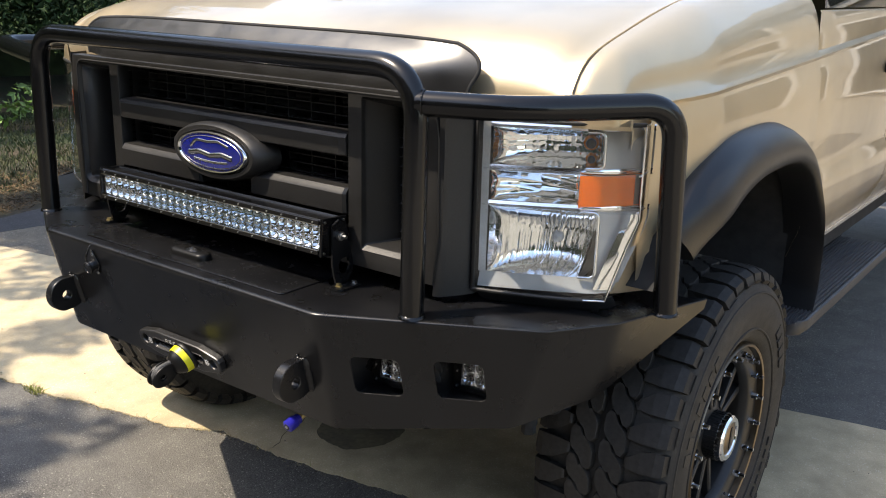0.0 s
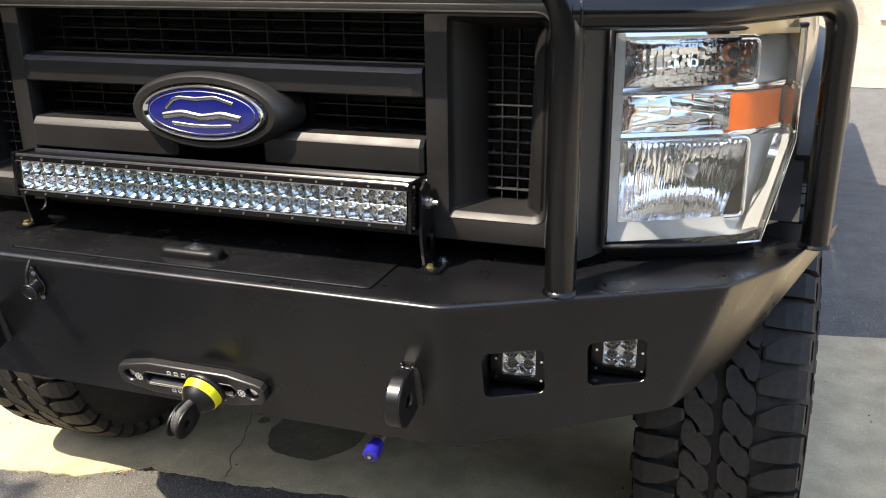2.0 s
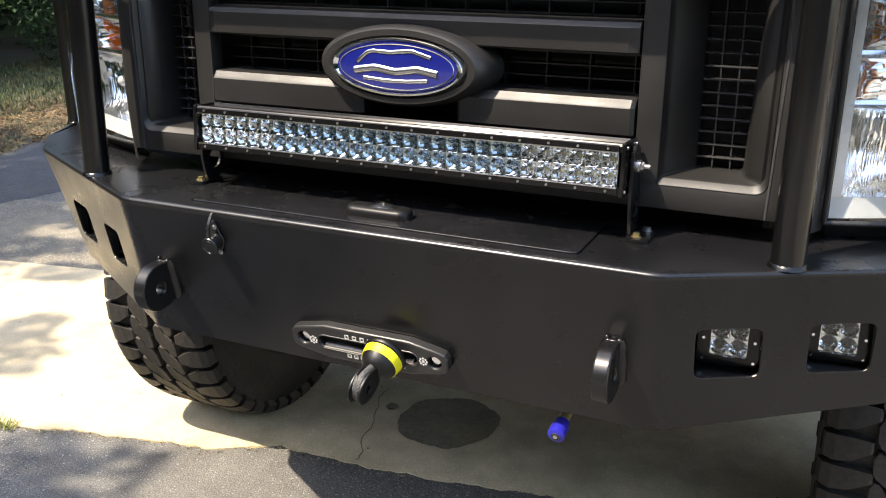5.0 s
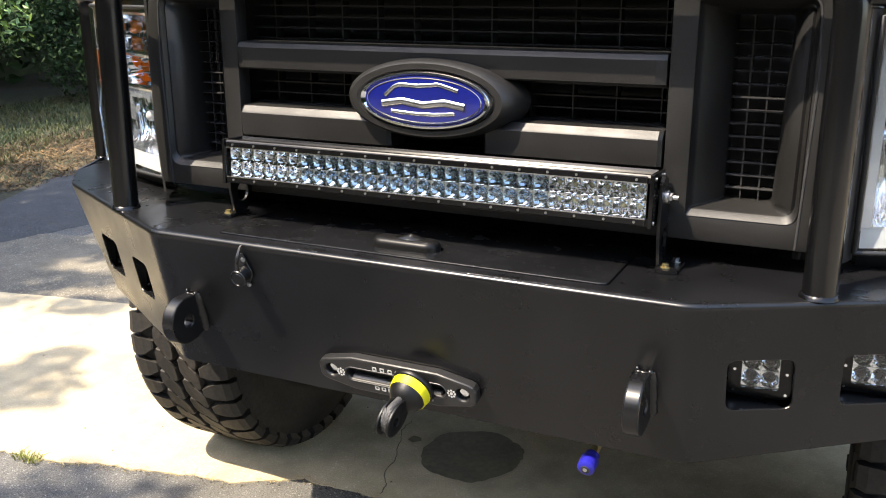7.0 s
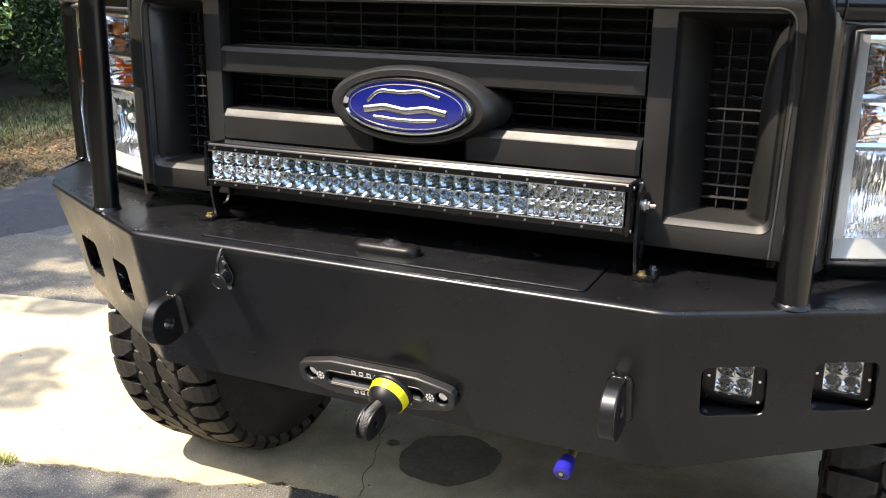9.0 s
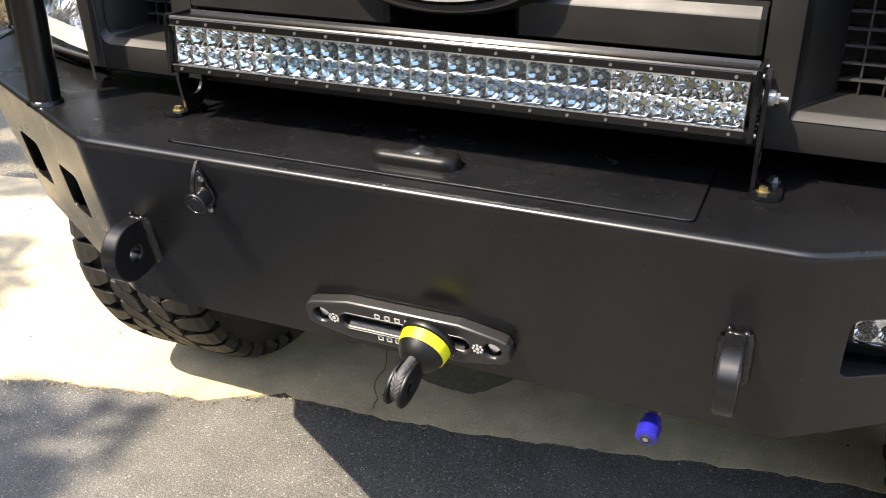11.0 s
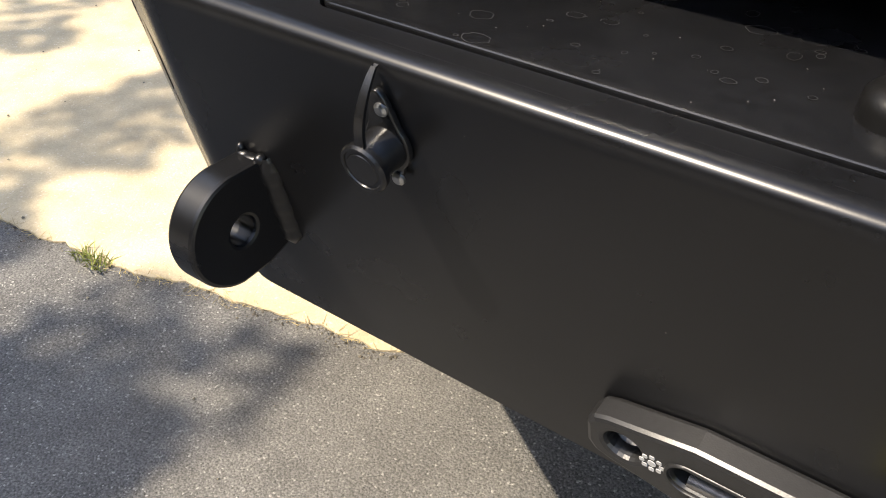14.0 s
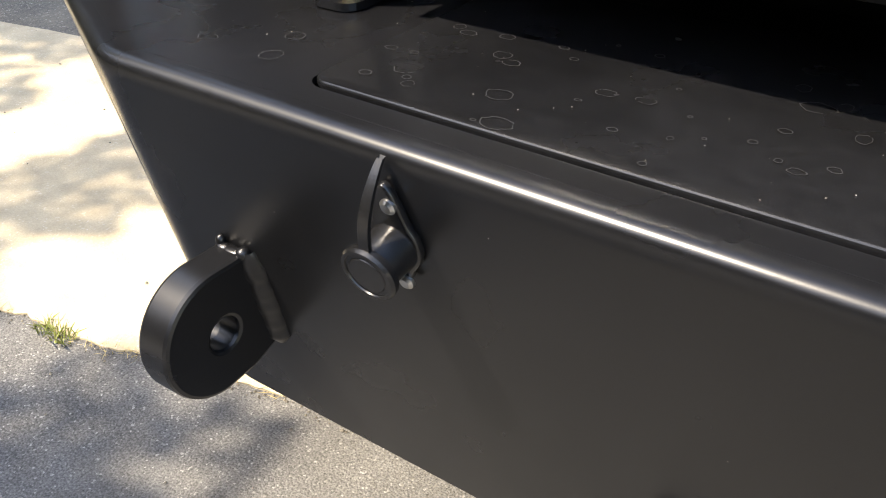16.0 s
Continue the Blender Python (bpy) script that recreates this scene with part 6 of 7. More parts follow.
# ---- pod lights in the bumper's windows ----
def pod_light(s, centre):
    pod = thing("pod_light", "small square black lamp recessed in the bumper", "lamp", "lamps in the bumper")
    fm = Matrix.Translation((s * centre[0], centre[1], centre[2])) @ Matrix.Rotation(radians(6 * s), 4, "Z") @ Matrix.Rotation(radians(-4), 4, "X")
    pod.matrix_world = fm
    def p(name, bm, mat, label="", parent=pod, smooth=None):
        ob = part(name, bm, mat, None, label, smooth)
        ob.parent = parent
        return ob
    bm = bmesh.new()
    FMx = Matrix(((1, 0, 0, 0), (0, 0, -1, 0), (0, 1, 0, 0), (0, 0, 0, 1)))
    plate(bm, rounded(0.094, 0.082, 0.008, 4), [rounded(0.056, 0.056, 0.004, 3)], 0.014, FMx)
    bez = p("pod_bezel", bm, TUBE, "black square bezel", smooth=40)
    bm = bmesh.new()
    box(bm, (-0.038, 0.013, -0.036), (0.038, 0.055, 0.036))
    p("pod_housing", bm, TUBE)
    for x in (-0.0138, 0.0138):
        for z in (-0.0138, 0.0138):
            ob = new("reflector_cup", pod_cup)
            ob.parent = pod
            ob.matrix_basis = Matrix.Translation((x, -0.002 + 0.008, z)) @ Matrix.Diagonal((1.06, 0.75, 1.04, 1))
    bm = bmesh.new()
    box(bm, (-0.0278, 0.001, -0.0278), (0.0278, 0.0025, 0.0278))
    cov = p("pod_lens", bm, LENS, "clear lens")
    cov.visible_shadow = False
    for x in (-0.0380, 0.0380):
        for z in (-0.033, 0.0, 0.033):
            bm = bmesh.new()
            cyl(bm, (x, 0.0, z), (x, -0.002, z), 0.0023, 12)
            p("screw", bm, CHROME, parent=bez)
    bm = bmesh.new()
    box(bm, (-0.041, 0.02, -0.045), (0.041, 0.024, -0.037))
    box(bm, (-0.008, 0.010, -0.060), (0.008, 0.060, -0.040))
    p("pod_mount", bm, BLACK)


for s in (1, -1):
    pod_light(s, (0.579, 0.108, 0.767) if s > 0 else (0.606, 0.112, 0.767))
    pod_light(s, (0.733, 0.188, 0.769) if s > 0 else (0.778, 0.205, 0.769))

# ---- fairlead, rope end ----
fair = thing("winch_fairlead", "black aluminium fairlead plate bolted to the bumper", "fairlead", at=(0, 0, 0.686))
PF = frame_of((0, -0.032 + LEAN_S * (ZT - 0.686), 0.686), (1, 0, 0), (0, -0.235, 0.972))


def fpart(name, bm, mat, parent=None, label="", smooth=None):
    ob = part(name, bm, mat, None, label, smooth)
    ob.parent = parent or fair
    ob.matrix_parent_inverse = Matrix.Translation((0, 0, -0.686)) if parent is None else Matrix()
    return ob


half = [(0.152, 0.010), (0.147, 0.018), (0.138, 0.022), (0.082, 0.034), (-0.082, 0.034), (-0.138, 0.022), (-0.147, 0.018), (-0.152, 0.010)]
outl = half + [(x, -y) for x, y in half[::-1]]
slot = rounded(0.190, 0.022, 0.0105, 8)
bh = [[(sx * 0.127 + 0.0125 * math.cos(2 * math.pi * k / 20), 0.0125 * math.sin(2 * math.pi * k / 20)) for k in range(20)] for sx in (-1, 1)]
bm = bmesh.new()
plate(bm, outl, [slot] + bh, 0.020, PF @ Matrix.Translation((0, 0, 0.020)), 0.0035)
fpart("fairlead_plate", bm, FAIRGREY, None, "", 12)
bm = bmesh.new()
prism(bm, rounded(0.196, 0.032, 0.015, 8), 0.004, PF @ Matrix.Translation((0, 0, -0.0005)))
fpart("slot_back", bm, DARK)
bm = bmesh.new()
rim_path = [PF @ Vector((u, v, 0.0198)) for u, v in rounded(0.196, 0.028, 0.0135, 8)]
sweep(bm, rim_path + rim_path[:1], 0.0016, 6, False)
fpart("slot_rim", bm, FAIRGREY, None, "", 60)
bm = bmesh.new()
cyl(bm, PF @ Vector((-0.086, -0.0125, 0.011)), PF @ Vector((0.086, -0.0125, 0.011)), 0.0065, 16)
fpart("slot_lip", bm, LIPGREY, None, "rounded bright slot lip", 40)
for sx in (-1, 1):
    bm = bmesh.new()
    prism(bm, [(sx * 0.127 + 0.009 * math.cos(2 * math.pi * k / 20), 0.009 * math.sin(2 * math.pi * k / 20)) for k in range(20)], 0.011, PF)
    fpart("fairlead_bolt", bevelled(bm, 0.001, 1), CHROME, None, "bright socket bolt")
    # round engraved mark
    bm = bmesh.new()
    for k in range(8):
        a = 2 * math.pi * k / 8
        prism(bm, rounded(0.0035, 0.0035, 0.001, 2, sx * 0.107 + 0.0065 * math.cos(a), 0.0065 * math.sin(a)), 0.0004, PF @ Matrix.Translation((0, 0, 0.020)))
    prism(bm, [(sx * 0.107 + 0.0028 * math.cos(2 * math.pi * k / 16), 0.0028 * math.sin(2 * math.pi * k / 16)) for k in range(16)], 0.0004, PF @ Matrix.Translation((0, 0, 0.020)))
    fpart("round_mark", bm, WHITEMARK, None, "pale round engraved mark")
for row, (y, xs) in enumerate(((0.0200, (-0.037, -0.022, -0.007, 0.008, 0.023)), (-0.0200, (-0.037, -0.024, -0.011, 0.055, 0.067)))):
    for x in xs:
        bm = bmesh.new()
        plate(bm, rounded(0.0085, 0.0085, 0.001, 2, x, y), [rounded(0.0045, 0.0045, 0.0008, 2, x, y)], 0.0004, PF @ Matrix.Translation((0, 0, 0.0206)))
        fpart("engraved_bar", bm, WHITEMARK)

rope = thing("rope_thimble", "black winch rope stopper with yellow band and looped thimble", "winch rope", at=(0.035, -0.02, 0.68))


def rpart(name, bm, mat, parent=None, label="", smooth=None):
    ob = part(name, bm, mat, None, label, smooth)
    ob.parent = parent or rope
    ob.matrix_parent_inverse = Matrix.Translation((-0.035, 0.02, -0.68)) if parent is None else Matrix()
    return ob


ra = Vector((0.040, 0.000, 0.686))
rd = Vector((-0.10, -0.90, -0.42)).normalized()
bm = bmesh.new()
lathe(bm, [(0.0, 0.030), (0.001, 0.0375), (0.003, 0.0390), (0.010, 0.0390), (0.012, 0.0375), (0.0125, 0.034)], ra, ra + rd, 40)
rpart("stopper", bm, SOCKETRUBBER, None, "black rubber stopper", 50)
bm = bmesh.new()
lathe(bm, [(0.012, 0.034), (0.0125, 0.0362), (0.0275, 0.0338), (0.028, 0.032)], ra, ra + rd, 40)
rpart("yellow_band", bm, YELLOW, None, "bright yellow band", 50)
bm = bmesh.new()
lathe(bm, [(0.027, 0.0330), (0.035, 0.0295), (0.043, 0.0245), (0.050, 0.016)], ra, ra + rd, 40)
rpart("stopper_nose", bm, SOCKETRUBBER, None, "", 50)
# thimble: a flat eye with side cheeks and rope in its groove
tc = ra + rd * 0.064
right = Vector((1, 0.0, -0.10)).normalized()
up = rd.cross(right).normalized()
def eye_path(r, n=28):
    pts = []
    for k in range(n + 1):
        a = radians(-200 + 220 * k / n)
        pts.append(tc + rd * (0.012 - r * math.sin(a)) * 1.0 + up * (r * math.cos(a)))
    return [ra + rd * 0.045 + up * -0.012] + pts + [ra + rd * 0.045 + up * 0.012]
bm = bmesh.new()
sweep(bm, eye_path(0.0200), 0.0070, 14)
rpart("thimble_rope", bm, ROPE, None, "grey braided rope", 60)
for sg in (-1, 1):
    bm = bmesh.new()
    mm = frame_of(tc + right * sg * 0.0095 + rd * 0.012, rd, up)
    n = 32
    o = [(0.035 * math.cos(2 * math.pi * k / n), 0.026 * math.sin(2 * math.pi * k / n)) for k in range(n)]
    h = [(0.006 + 0.0075 * math.cos(2 * math.pi * k / n), 0.0075 * math.sin(2 * math.pi * k / n)) for k in range(n)]
    plate(bm, o, [h], 0.005, mm @ Matrix.Translation((0, 0, 0.0025)), 0.0015)
    rpart("thimble_cheek", bm, SOCKETRUBBER, None, "black thimble cheek", 40)
# braid strands on the rope's outer side
for k in range(10):
    bm = bmesh.new()
    a = radians(-150 + 130 * k / 9)
    c = tc + rd * (0.012 - 0.0245 * math.sin(a)) + up * (0.0245 * math.cos(a))
    t = (rd * -math.cos(a) - up * math.sin(a)).normalized()
    for sg in (-1, 1):
        cc = c + right * 0.0036 * sg
        d = (t + right * 0.55 * sg).normalized()
        sweep(bm, [cc - d * 0.0075, cc - d * 0.003, cc + d * 0.003, cc + d * 0.0075], [0.0012, 0.003, 0.003, 0.0012], 8)
    rpart("rope_strand", bm, ROPE, None, "", 70)

# ---- socket on the front plate ----
sock = thing("trailer_socket", "small black plastic power socket with a hinged dust cap", "socket", at=(-0.295, -0.03, 0.845))


def spart(name, bm, mat, parent=None, label="", smooth=None):
    ob = part(name, bm, mat, None, label, smooth)
    ob.parent = parent or sock
    ob.matrix_parent_inverse = Matrix.Translation((0.295, 0.03, -0.845)) if parent is None else Matrix()
    return ob


SP = frame_of((-0.284, -0.032 + LEAN_S * (ZT - 0.849), 0.849), (1, 0, 0), (0, -0.235, 0.972)) @ Matrix.Diagonal((0.86, 0.92, 0.86, 1))
bm = bmesh.new()
o = []
for k in range(40):
    a = 2 * math.pi * k / 40
    o.append((0.018 * math.cos(a), 0.020 * math.sin(a) + (0.022 if math.sin(a) > 0.75 else 0) * (math.sin(a) - 0.75) / 0.25 - (0.010 if math.sin(a) < -0.8 else 0) * (-math.sin(a) - 0.8) / 0.2))
prism(bm, o, 0.006, SP)
bevelled(bm, 0.0012, 2, 50)
spart("socket_flange", bm, SOCKETBLACK, None, "", 50)
bm = bmesh.new()
ax = SP.to_3x3() @ Vector((0, 0, 1))
c0 = SP @ Vector((0, -0.001, 0.004))
lathe(bm, [(0, 0.0142), (0.012, 0.0133), (0.019, 0.0129)], c0, c0 + ax, 28)
spart("socket_barrel", bm, SOCKETBLACK, None, "", 50)
bm = bmesh.new()
lathe(bm, [(0.0185, 0.0142), (0.0194, 0.0159), (0.0228, 0.0162), (0.0245, 0.0150), (0.0245, 0.0133), (0.0237, 0.0129), (0.0237, 0.0108), (0.0243, 0.0103), (0.0243, 0.0034)], c0, c0 + ax, 36)
cap = spart("dust_cap", bm, SOCKETBLACK, None, "round black dust cap", 35)
bm = bmesh.new()
rows = []
for k in range(17):
    t = k / 16
    v = 0.012 + 0.045 * t
    d = 0.0265 * (1 - t) ** 0.8 + 0.006 * math.sin(math.pi * t) + 0.004 * (1 - 0.4 * t)
    w = 0.0036 * (1 - 0.45 * t ** 4)
    rows.append([SP @ Vector((0.001 - w, v, d)), SP @ Vector((0.001 + w, v, d)), SP @ Vector((0.001 + w, v, d - 0.003)), SP @ Vector((0.001 - w, v, d - 0.003)), SP @ Vector((0.001 - w, v, d))])
sheet(bm, rows)
spart("cap_strap", bm, SOCKETBLACK, None, "bent black strap", 40)
for v, u in ((0.029, 0.003), (-0.026, 0.004)):
    bm = bmesh.new()
    c = SP @ Vector((u, v, 0.005))
    lathe(bm, [(0, 0.0045), (0.002, 0.0045), (0.0035, 0.0028)], c, c + ax, 16)
    screw = spart("screw", bm, STEEL, None, "bright cross-head screw", 40)
    bm = bmesh.new()
    mm = SP @ Matrix.Translation((u, v, 0.0083)) @ Matrix.Rotation(0.5, 4, "Z")
    box(bm, (-0.0022, -0.0005, -0.0005), (0.0022, 0.0005, 0.0005), mm)
    box(bm, (-0.0005, -0.0022, -0.0005), (0.0005, -0.0005, 0.0005), mm)
    box(bm, (-0.0005, 0.0005, -0.0005), (0.0005, 0.0022, 0.0005), mm)
    spart("cross_slot", bm, TRIM, screw)

# ---- blue air coupling under the bumper ----
plug = thing("air_coupling", "blue anodised air coupling under the bumper's lower edge", "coupling", at=(0.335, 0.06, 0.60))
for prof, mat, name, lab in (
    ([(0, 0.0118), (0.0025, 0.0148), (0.024, 0.0153), (0.0265, 0.0135)], PLUGBLUE, "collar", "blue collar"),
    ([(0.026, 0.0125), (0.036, 0.0125), (0.038, 0.0105)], PLUGBLUE, "sleeve", "blue sleeve"),
    ([(0.036, 0.0085), (0.055, 0.0085), (0.075, 0.0070)], GOLDBOLT, "nipple", "brass nipple"),
    ([(-0.001, 0.0075), (0.004, 0.0075)], DARK, "bore", ""),
    ([(-0.002, 0.0035), (0.004, 0.0035)], STEEL, "valve", "")):
    bm = bmesh.new()
    pd = Vector((0.04, 0.95, 0.26)).normalized()
    p0 = Vector((0.330, 0.040, 0.574))
    lathe(bm, prof, p0, p0 + pd, 28)
    ob = part(name, bm, mat, None, lab, 40)
    ob.parent = plug
    ob.matrix_parent_inverse = Matrix.Translation((-0.335, -0.06, -0.60))
bm = bmesh.new()
sweep(bm, fillet([(0.346, 0.095, 0.600), (0.352, 0.13, 0.62), (0.36, 0.14, 0.70)], 0.02), 0.009, 12)
ob = part("hose", bm, DARK, None, "", 50)
ob.parent = plug
ob.matrix_parent_inverse = Matrix.Translation((-0.335, -0.06, -0.60))

# ---- hedge and trees ----
def leaf_cloud(name, centres, mat, label, per, size, seed, kind="stuff", parent=None):
    """Small folded leaves scattered in ellipsoids; centres: (x, y, z, rx, ry, rz)."""
    g = np.random.default_rng(seed)
    verts, faces = [], []
    for cx, cy, cz, rx, ry, rz in centres:
        n = int(per)
        d = g.normal(size=(n, 3))
        d /= np.linalg.norm(d, axis=1)[:, None]
        r = g.uniform(0.35, 1.0, n) ** 0.5
        pts = np.stack([cx + d[:, 0] * r * rx, cy + d[:, 1] * r * ry, cz + d[:, 2] * r * rz], 1)
        for p in pts:
            u = g.normal(size=3)
            u /= np.linalg.norm(u)
            v = np.cross(u, g.normal(size=3))
            v /= np.linalg.norm(v) + 1e-9
            s = size * g.uniform(0.6, 1.3)
            i = len(verts)
            w = np.cross(u, v) * s * 0.12
            verts += [tuple(p - u * s), tuple(p + v * s * 0.45 + w), tuple(p + u * s), tuple(p - v * s * 0.45 + w)]
            faces += [(i, i + 1, i + 2), (i, i + 2, i + 3)]
    me = bpy.data.meshes.new(name)
    me.from_pydata(verts, [], faces)
    me.materials.append(mat)
    ob = new(name, me)
    ob.parent = parent
    return tagged(ob, label, kind=kind)


g = random.Random(11)
cent = []
for i in range(130):
    y = g.uniform(-6, 18)
    deep = g.uniform(0, 2.2)
    cent.append((-7.3 - deep, y, g.uniform(0.2, 1.1) + deep * 0.9, g.uniform(0.4, 0.8), g.uniform(0.5, 0.9), g.uniform(0.4, 0.8)))
leaf_cloud("undergrowth", cent, LEAF, "dense dark green undergrowth behind the verge", 850, 0.036, 3)
cent = [(-6.75, 5.0, 1.02, 0.16, 0.22, 0.24), (-6.85, 4.75, 1.25, 0.20, 0.25, 0.25), (-7.0, 3.50, 0.34, 0.16, 0.22, 0.16), (-7.05, 3.30, 0.22, 0.15, 0.2, 0.12)]
leaf_cloud("young_growth", cent, BRIGHTLEAF, "yellow-green young leaves at the hedge's face", 90, 0.045, 23)
cent = []
for i in range(60):
    y = g.uniform(-10, 22)
    cent.append((-9.5 - g.uniform(0, 2.5), y, g.uniform(1.5, 6.5), g.uniform(0.9, 1.6), g.uniform(1.0, 1.8), g.uniform(0.9, 1.6)))
leaf_cloud("woodland", cent, LEAF, "tall dark green woodland beyond the verge", 420, 0.13, 4)
# flat sheet behind the leaves; its dark green paints the shade inside the wood
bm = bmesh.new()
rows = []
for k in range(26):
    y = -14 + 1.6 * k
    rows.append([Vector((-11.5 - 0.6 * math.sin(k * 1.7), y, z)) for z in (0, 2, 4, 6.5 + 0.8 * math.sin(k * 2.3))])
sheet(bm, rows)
tagged(part("woodland_backdrop", bm, material("deep_wood_shade", (0.018, 0.03, 0.010), 0.9, grain=0.6, scale=3, vary=(0.03, 0.05, 0.015), big=0.7), smooth=60), "dark sheet coloured like the shade inside the wood", kind="structure")


# woodland standing round the drive on the near side, seen only as reflections
g2 = random.Random(31)
cent = []
for i in range(150):
    deg = g2.uniform(165, 330)
    ang = radians(deg)
    r = g2.uniform(12.5, 16)
    tall = 3.6 + 5.4 * smoothstep(205, 240, deg) * smoothstep(325, 290, deg)
    cent.append((r * math.cos(ang), r * math.sin(ang), g2.uniform(0.4, tall), g2.uniform(1.2, 2.2), g2.uniform(1.2, 2.2), g2.uniform(0.8, 1.7)))
leaf_cloud("near_woodland", cent, LEAF, "green woodland round the near side of the drive", 330, 0.17, 9)
# unseen sheet behind these leaves, with the wood's shade put into its colour
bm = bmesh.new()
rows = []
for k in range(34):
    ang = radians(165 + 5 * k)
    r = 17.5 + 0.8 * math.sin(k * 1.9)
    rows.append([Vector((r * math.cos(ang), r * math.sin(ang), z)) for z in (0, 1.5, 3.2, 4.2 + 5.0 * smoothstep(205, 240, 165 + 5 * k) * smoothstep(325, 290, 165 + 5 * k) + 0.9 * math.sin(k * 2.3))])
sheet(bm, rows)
tagged(part("near_woodland_backdrop", bm, bpy.data.materials["deep_wood_shade"], smooth=60), "unseen dark sheet coloured like shade in the near wood", kind="structure")

# tree on the sunny side whose crown dapples the drive
shade = thing("tree", "tall leafy tree whose crown dapples the driveway", "tree", at=(-6.2, -4.4, 0))
shade_spots = []
gs = random.Random(21)
for sx, sy, n, rad in ((-3.2, 2.6, 10, 0.25), (-2.9, 2.3, 8, 0.2), (-3.9, 3.2, 12, 0.3), (-4.2, 2.3, 14, 0.3), (-3.6, 2.0, 8, 0.25), (-4.6, 2.8, 12, 0.3), (-1.2, -0.45, 14, 0.22), (-1.0, -0.75, 12, 0.20), (-1.6, -0.5, 14, 0.30), (-1.5, -1.0, 14, 0.30), (-2.2, -0.8, 12, 0.35), (-0.8, -1.05, 9, 0.20), (-1.12, 0.0, 9, 0.06), (-4.3, 2.92, 16, 0.30), (-3.63, 2.57, 16, 0.30), (-3.63, 2.29, 16, 0.30), (-3.89, 2.72, 16, 0.30), (-3.21, 1.97, 16, 0.30), (-1.78, 0.10, 10, 0.16), (-1.42, -0.10, 8, 0.15), (-2.05, 0.0, 8, 0.25), (-2.05, 0.74, 4, 0.16), (-2.55, 0.98, 5, 0.22), (-2.45, 1.30, 4, 0.2), (-3.1, 1.95, 8, 0.5), (-3.7, 2.5, 8, 0.5), (-4.6, 3.4, 7, 0.7), (-5.2, 2.4, 9, 0.8), (-3.35, 1.62, 16, 0.22), (-3.75, 1.75, 14, 0.25), (-4.1, 2.0, 14, 0.25), (-2.95, 1.55, 7, 0.12)):
    for k in range(n):
        h = gs.uniform(4.2, 6.0)
        px, py = sx + gs.gauss(0, rad), sy + gs.gauss(0, rad)
        shade_spots.append((px - 0.41 * h + 6.2, py - 0.51 * h + 4.4, h, gs.uniform(0.10, 0.20), gs.uniform(0.10, 0.20), gs.uniform(0.08, 0.15)))
bm = bmesh.new()
sweep(bm, [(0, 0, 0), (0.15, 0.1, 1.6), (0.4, 0.3, 3.2), (1.0, 0.8, 4.6)], [0.2, 0.16, 0.12, 0.05], 12)
for k, (x, y, z, rx, ry, rz) in enumerate(shade_spots):
    if k % 9 == 0:
        t = 0.25 + 0.7 * (k / len(shade_spots))
        foot = Vector((0.15, 0.1, 1.6)).lerp(Vector((1.0, 0.8, 4.6)), t)
        sweep(bm, [foot, foot.lerp(Vector((x, y, z)), 0.5) + Vector((0, 0, 0.35)), (x, y, z)], [0.03, 0.016, 0.004], 6)
part("trunk", bm, BARK, shade, "", 60)
leaf_cloud("crown", shade_spots, BRIGHTLEAF, "leafy crown", 75, 0.05, 17, "", shade)

# weeds and litter along the joint
def near_joint(x, y):
    return abs(y - strip_front(x)) < 0.02 and noise.noise(Vector((x * 2.2, 7.7, 0))) > 0.05


DRYSTRAW = material("pale_dry_straw", (0.40, 0.31, 0.13), 0.8, grain=0.3, scale=60, vary=(0.24, 0.18, 0.08), big=9, island=0.4)
YOUNGGRASS = material("yellow_green_grass", (0.20, 0.24, 0.05), 0.6, grain=0.3, scale=60, vary=(0.32, 0.28, 0.09), big=20, island=0.4)


def clumped(x, y, wide):
    return abs(y - strip_front(x) + 0.004) < wide * max(0.0, 0.55 + 1.6 * noise.noise(Vector((x * 5.0, 3.7, 0))))


blades("joint_weeds", 260, ((-3.2, -0.2), (0.5, 0.85)), YOUNGGRASS, "small weeds growing from the joint", (0.008, 0.022), 0.0012, 1.6, near_joint, 0.004)
blades("joint_straw", 5200, ((-3.2, 0.1), (-0.4, 0.85)), DRYSTRAW, "dry straw caught along the joint", (0.003, 0.008), 0.0008, 5.5, lambda x, y: clumped(x, y, 0.022), 0.006)
blades("tuft", 120, ((-1.485, 0.365), (-1.39, 0.405)), YOUNGGRASS, "green and yellow tuft of grass in the joint", (0.010, 0.030), 0.0013, 1.8, None, 0.003)
CRUMB = material("grit_and_crumbs", (0.16, 0.14, 0.10), 0.9, grain=0.4, scale=90, vary=(0.07, 0.06, 0.05), big=30, island=0.6)
g3 = random.Random(8)
verts, faces = [], []
for k in range(260):
    x, y = g3.uniform(-3.5, 2.5), g3.uniform(-0.6, 2.6)
    z = 0.012 if strip_front(x) < y < strip_back(x) else 0.002
    r, a0 = g3.uniform(0.0015, 0.0045), g3.uniform(0, 6)
    n = 5
    i = len(verts)
    verts += [(x + r * math.cos(a0 + 6.283 * q / n) * g3.uniform(0.7, 1.2), y + r * math.sin(a0 + 6.283 * q / n), z) for q in range(n)] + [(x, y, z + r * 0.8)]
    faces += [(i + q, i + (q + 1) % n, i + n) for q in range(n)]
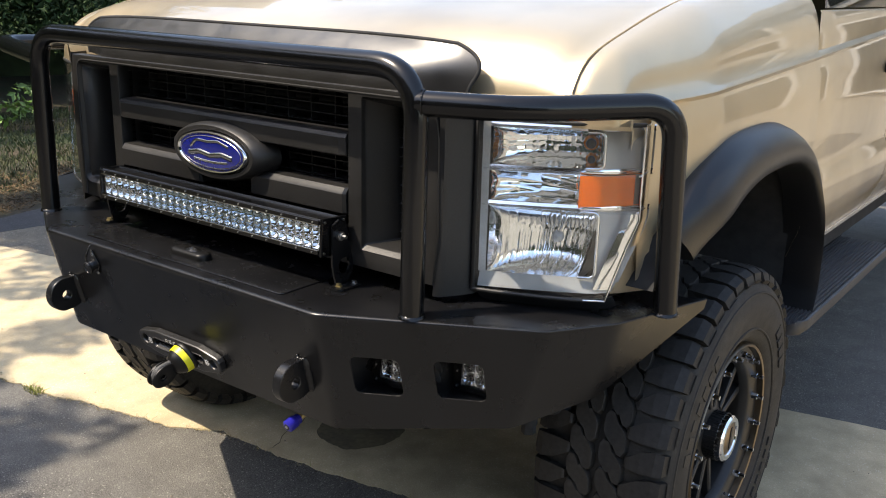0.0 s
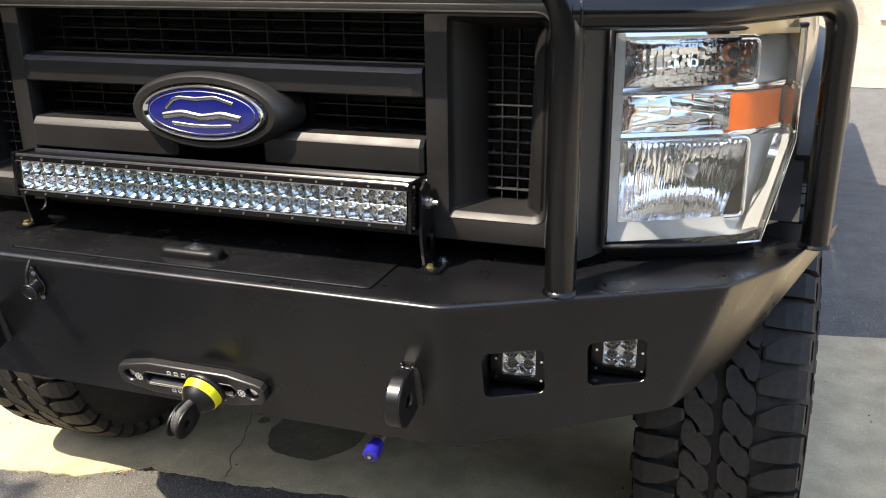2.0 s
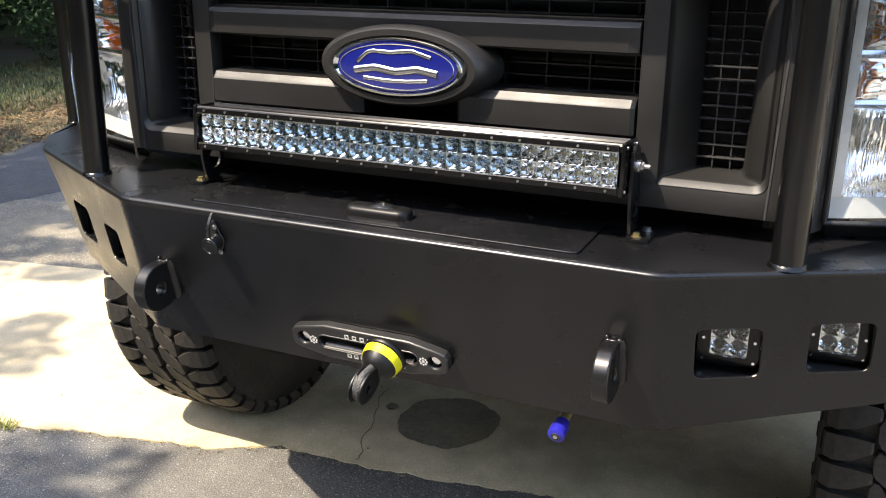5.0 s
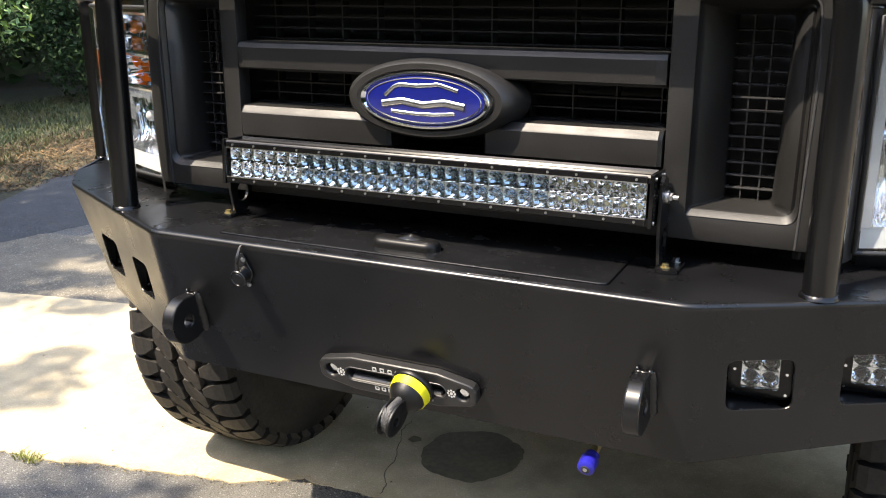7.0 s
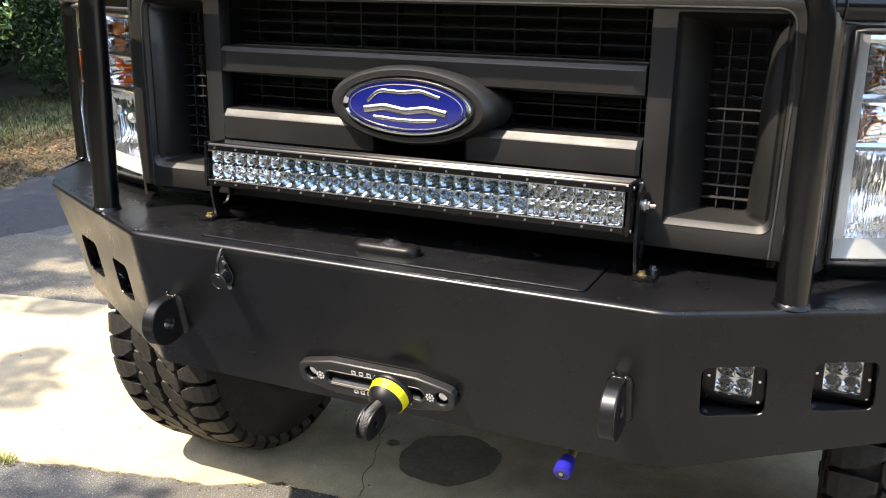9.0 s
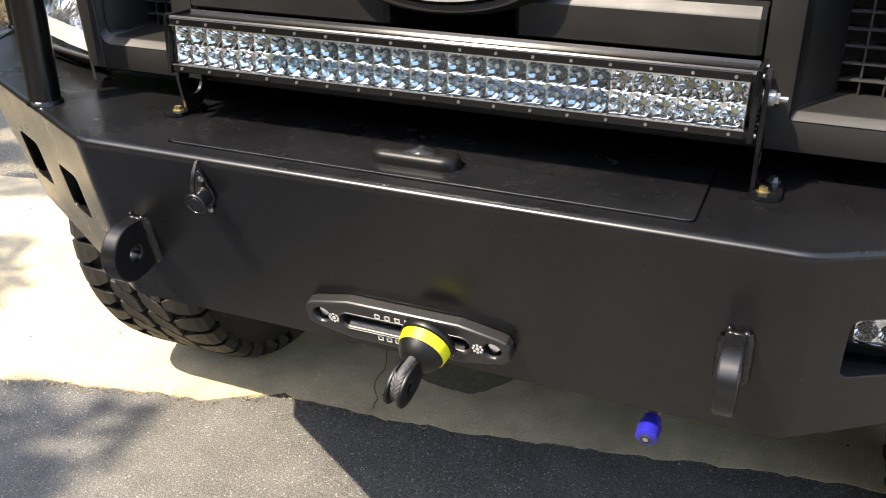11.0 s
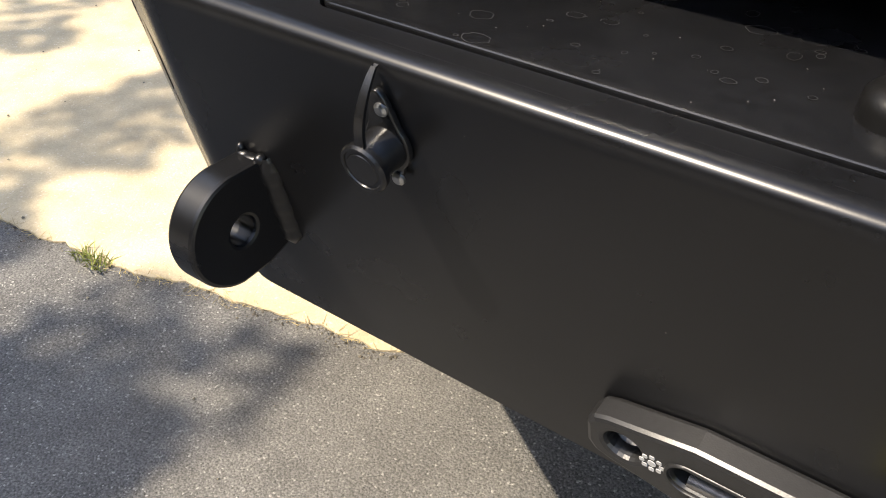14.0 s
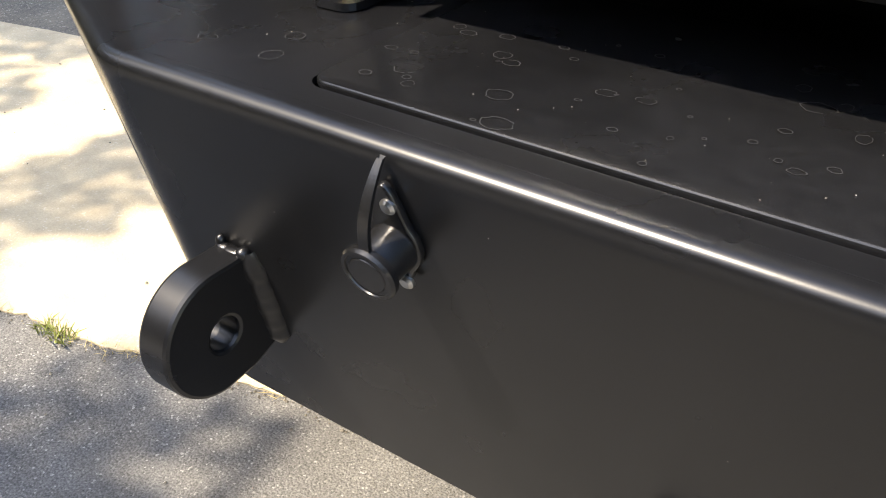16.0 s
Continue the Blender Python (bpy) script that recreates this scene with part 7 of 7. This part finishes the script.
for k in range(900):
    x = g3.uniform(-2.6, 1.6)
    y = strip_front(x) - abs(g3.gauss(0.0, 0.016))
    r, a0 = g3.uniform(0.001, 0.0042), g3.uniform(0, 6)
    i = len(verts)
    verts += [(x + r * math.cos(a0 + 6.283 * q / 5) * g3.uniform(0.7, 1.2), y + r * math.sin(a0 + 6.283 * q / 5), 0.001) for q in range(5)] + [(x, y, 0.001 + r * 0.8)]
    faces += [(i + q, i + (q + 1) % 5, i + 5) for q in range(5)]
me = bpy.data.meshes.new("grit")
me.from_pydata(verts, [], faces)
me.materials.append(CRUMB)
tagged(new("grit", me), "scattered grit and crumbs on the drive", kind="stuff")

# ---- apron and house at the end of the drive ----
bm = bmesh.new()
sheet(bm, [[Vector((x, y, 0.006)) for x in np.linspace(-1.5, 16, 15)] for y in np.linspace(8.4, 15.2, 8)])
tagged(part("concrete_apron", bm, PAD), "pale concrete apron before the house", kind="structure")
# pad out of view, added so that sunlit concrete brightens the truck's shaded side
bm = bmesh.new()
sheet(bm, [[Vector((x, y, 0.006)) for x in np.linspace(2.6, 8.9, 8)] for y in np.linspace(-5.0, 8.39, 12)])
tagged(part("bounce_pad", bm, PAD), "unseen grey concrete pad added to bounce light beside the drive", kind="structure")
house = thing("house", "cream sided house with dark windows at the end of the drive", "house", at=(6, 15, 0))
bm = bmesh.new()
box(bm, (-4.6, 0, 0), (16, 6, 5.0))
part("wall", bm, SIDING, house)
# unseen wing, added to bounce sunlight into the shade beside the truck
bm = bmesh.new()
box(bm, (3.2, -13.5, 0), (10, -0.004, 4.6))
part("bounce_wing", bm, SIDING, house)
bm = bmesh.new()
prism(bm, [(-0.6, 5.0), (6.6, 5.0), (3.0, 7.2)], 21.4, Matrix(((0, 0, 1, -5.0), (1, 0, 0, 0), (0, 1, 0, 0), (0, 0, 0, 1))))
part("roof", bm, material("grey_shingles", (0.12, 0.11, 0.10), 0.9, grain=0.4, scale=6), house, "grey shingle roof")
DARKPANE = material("dark_window_pane", (0.03, 0.035, 0.035), 0.08, grain=0.2, scale=3)
for x in (-3.4, -0.6):
    for z, h in ((0.2, 2.1), (3.0, 1.3)):
        bm = bmesh.new()
        box(bm, (x - 0.12, -0.05, z - 0.1), (x + 1.72, 0.0, z + h + 0.12))
        win = part("window", bm, material("white_window_trim", (0.75, 0.73, 0.68), 0.6) if x < -3 and z < 1 else bpy.data.materials["white_window_trim"], house, "white trimmed window")
        bm = bmesh.new()
        box(bm, (x, -0.07, z), (x + 1.6, -0.05, z + h))
        part("pane", bm, DARKPANE, win)
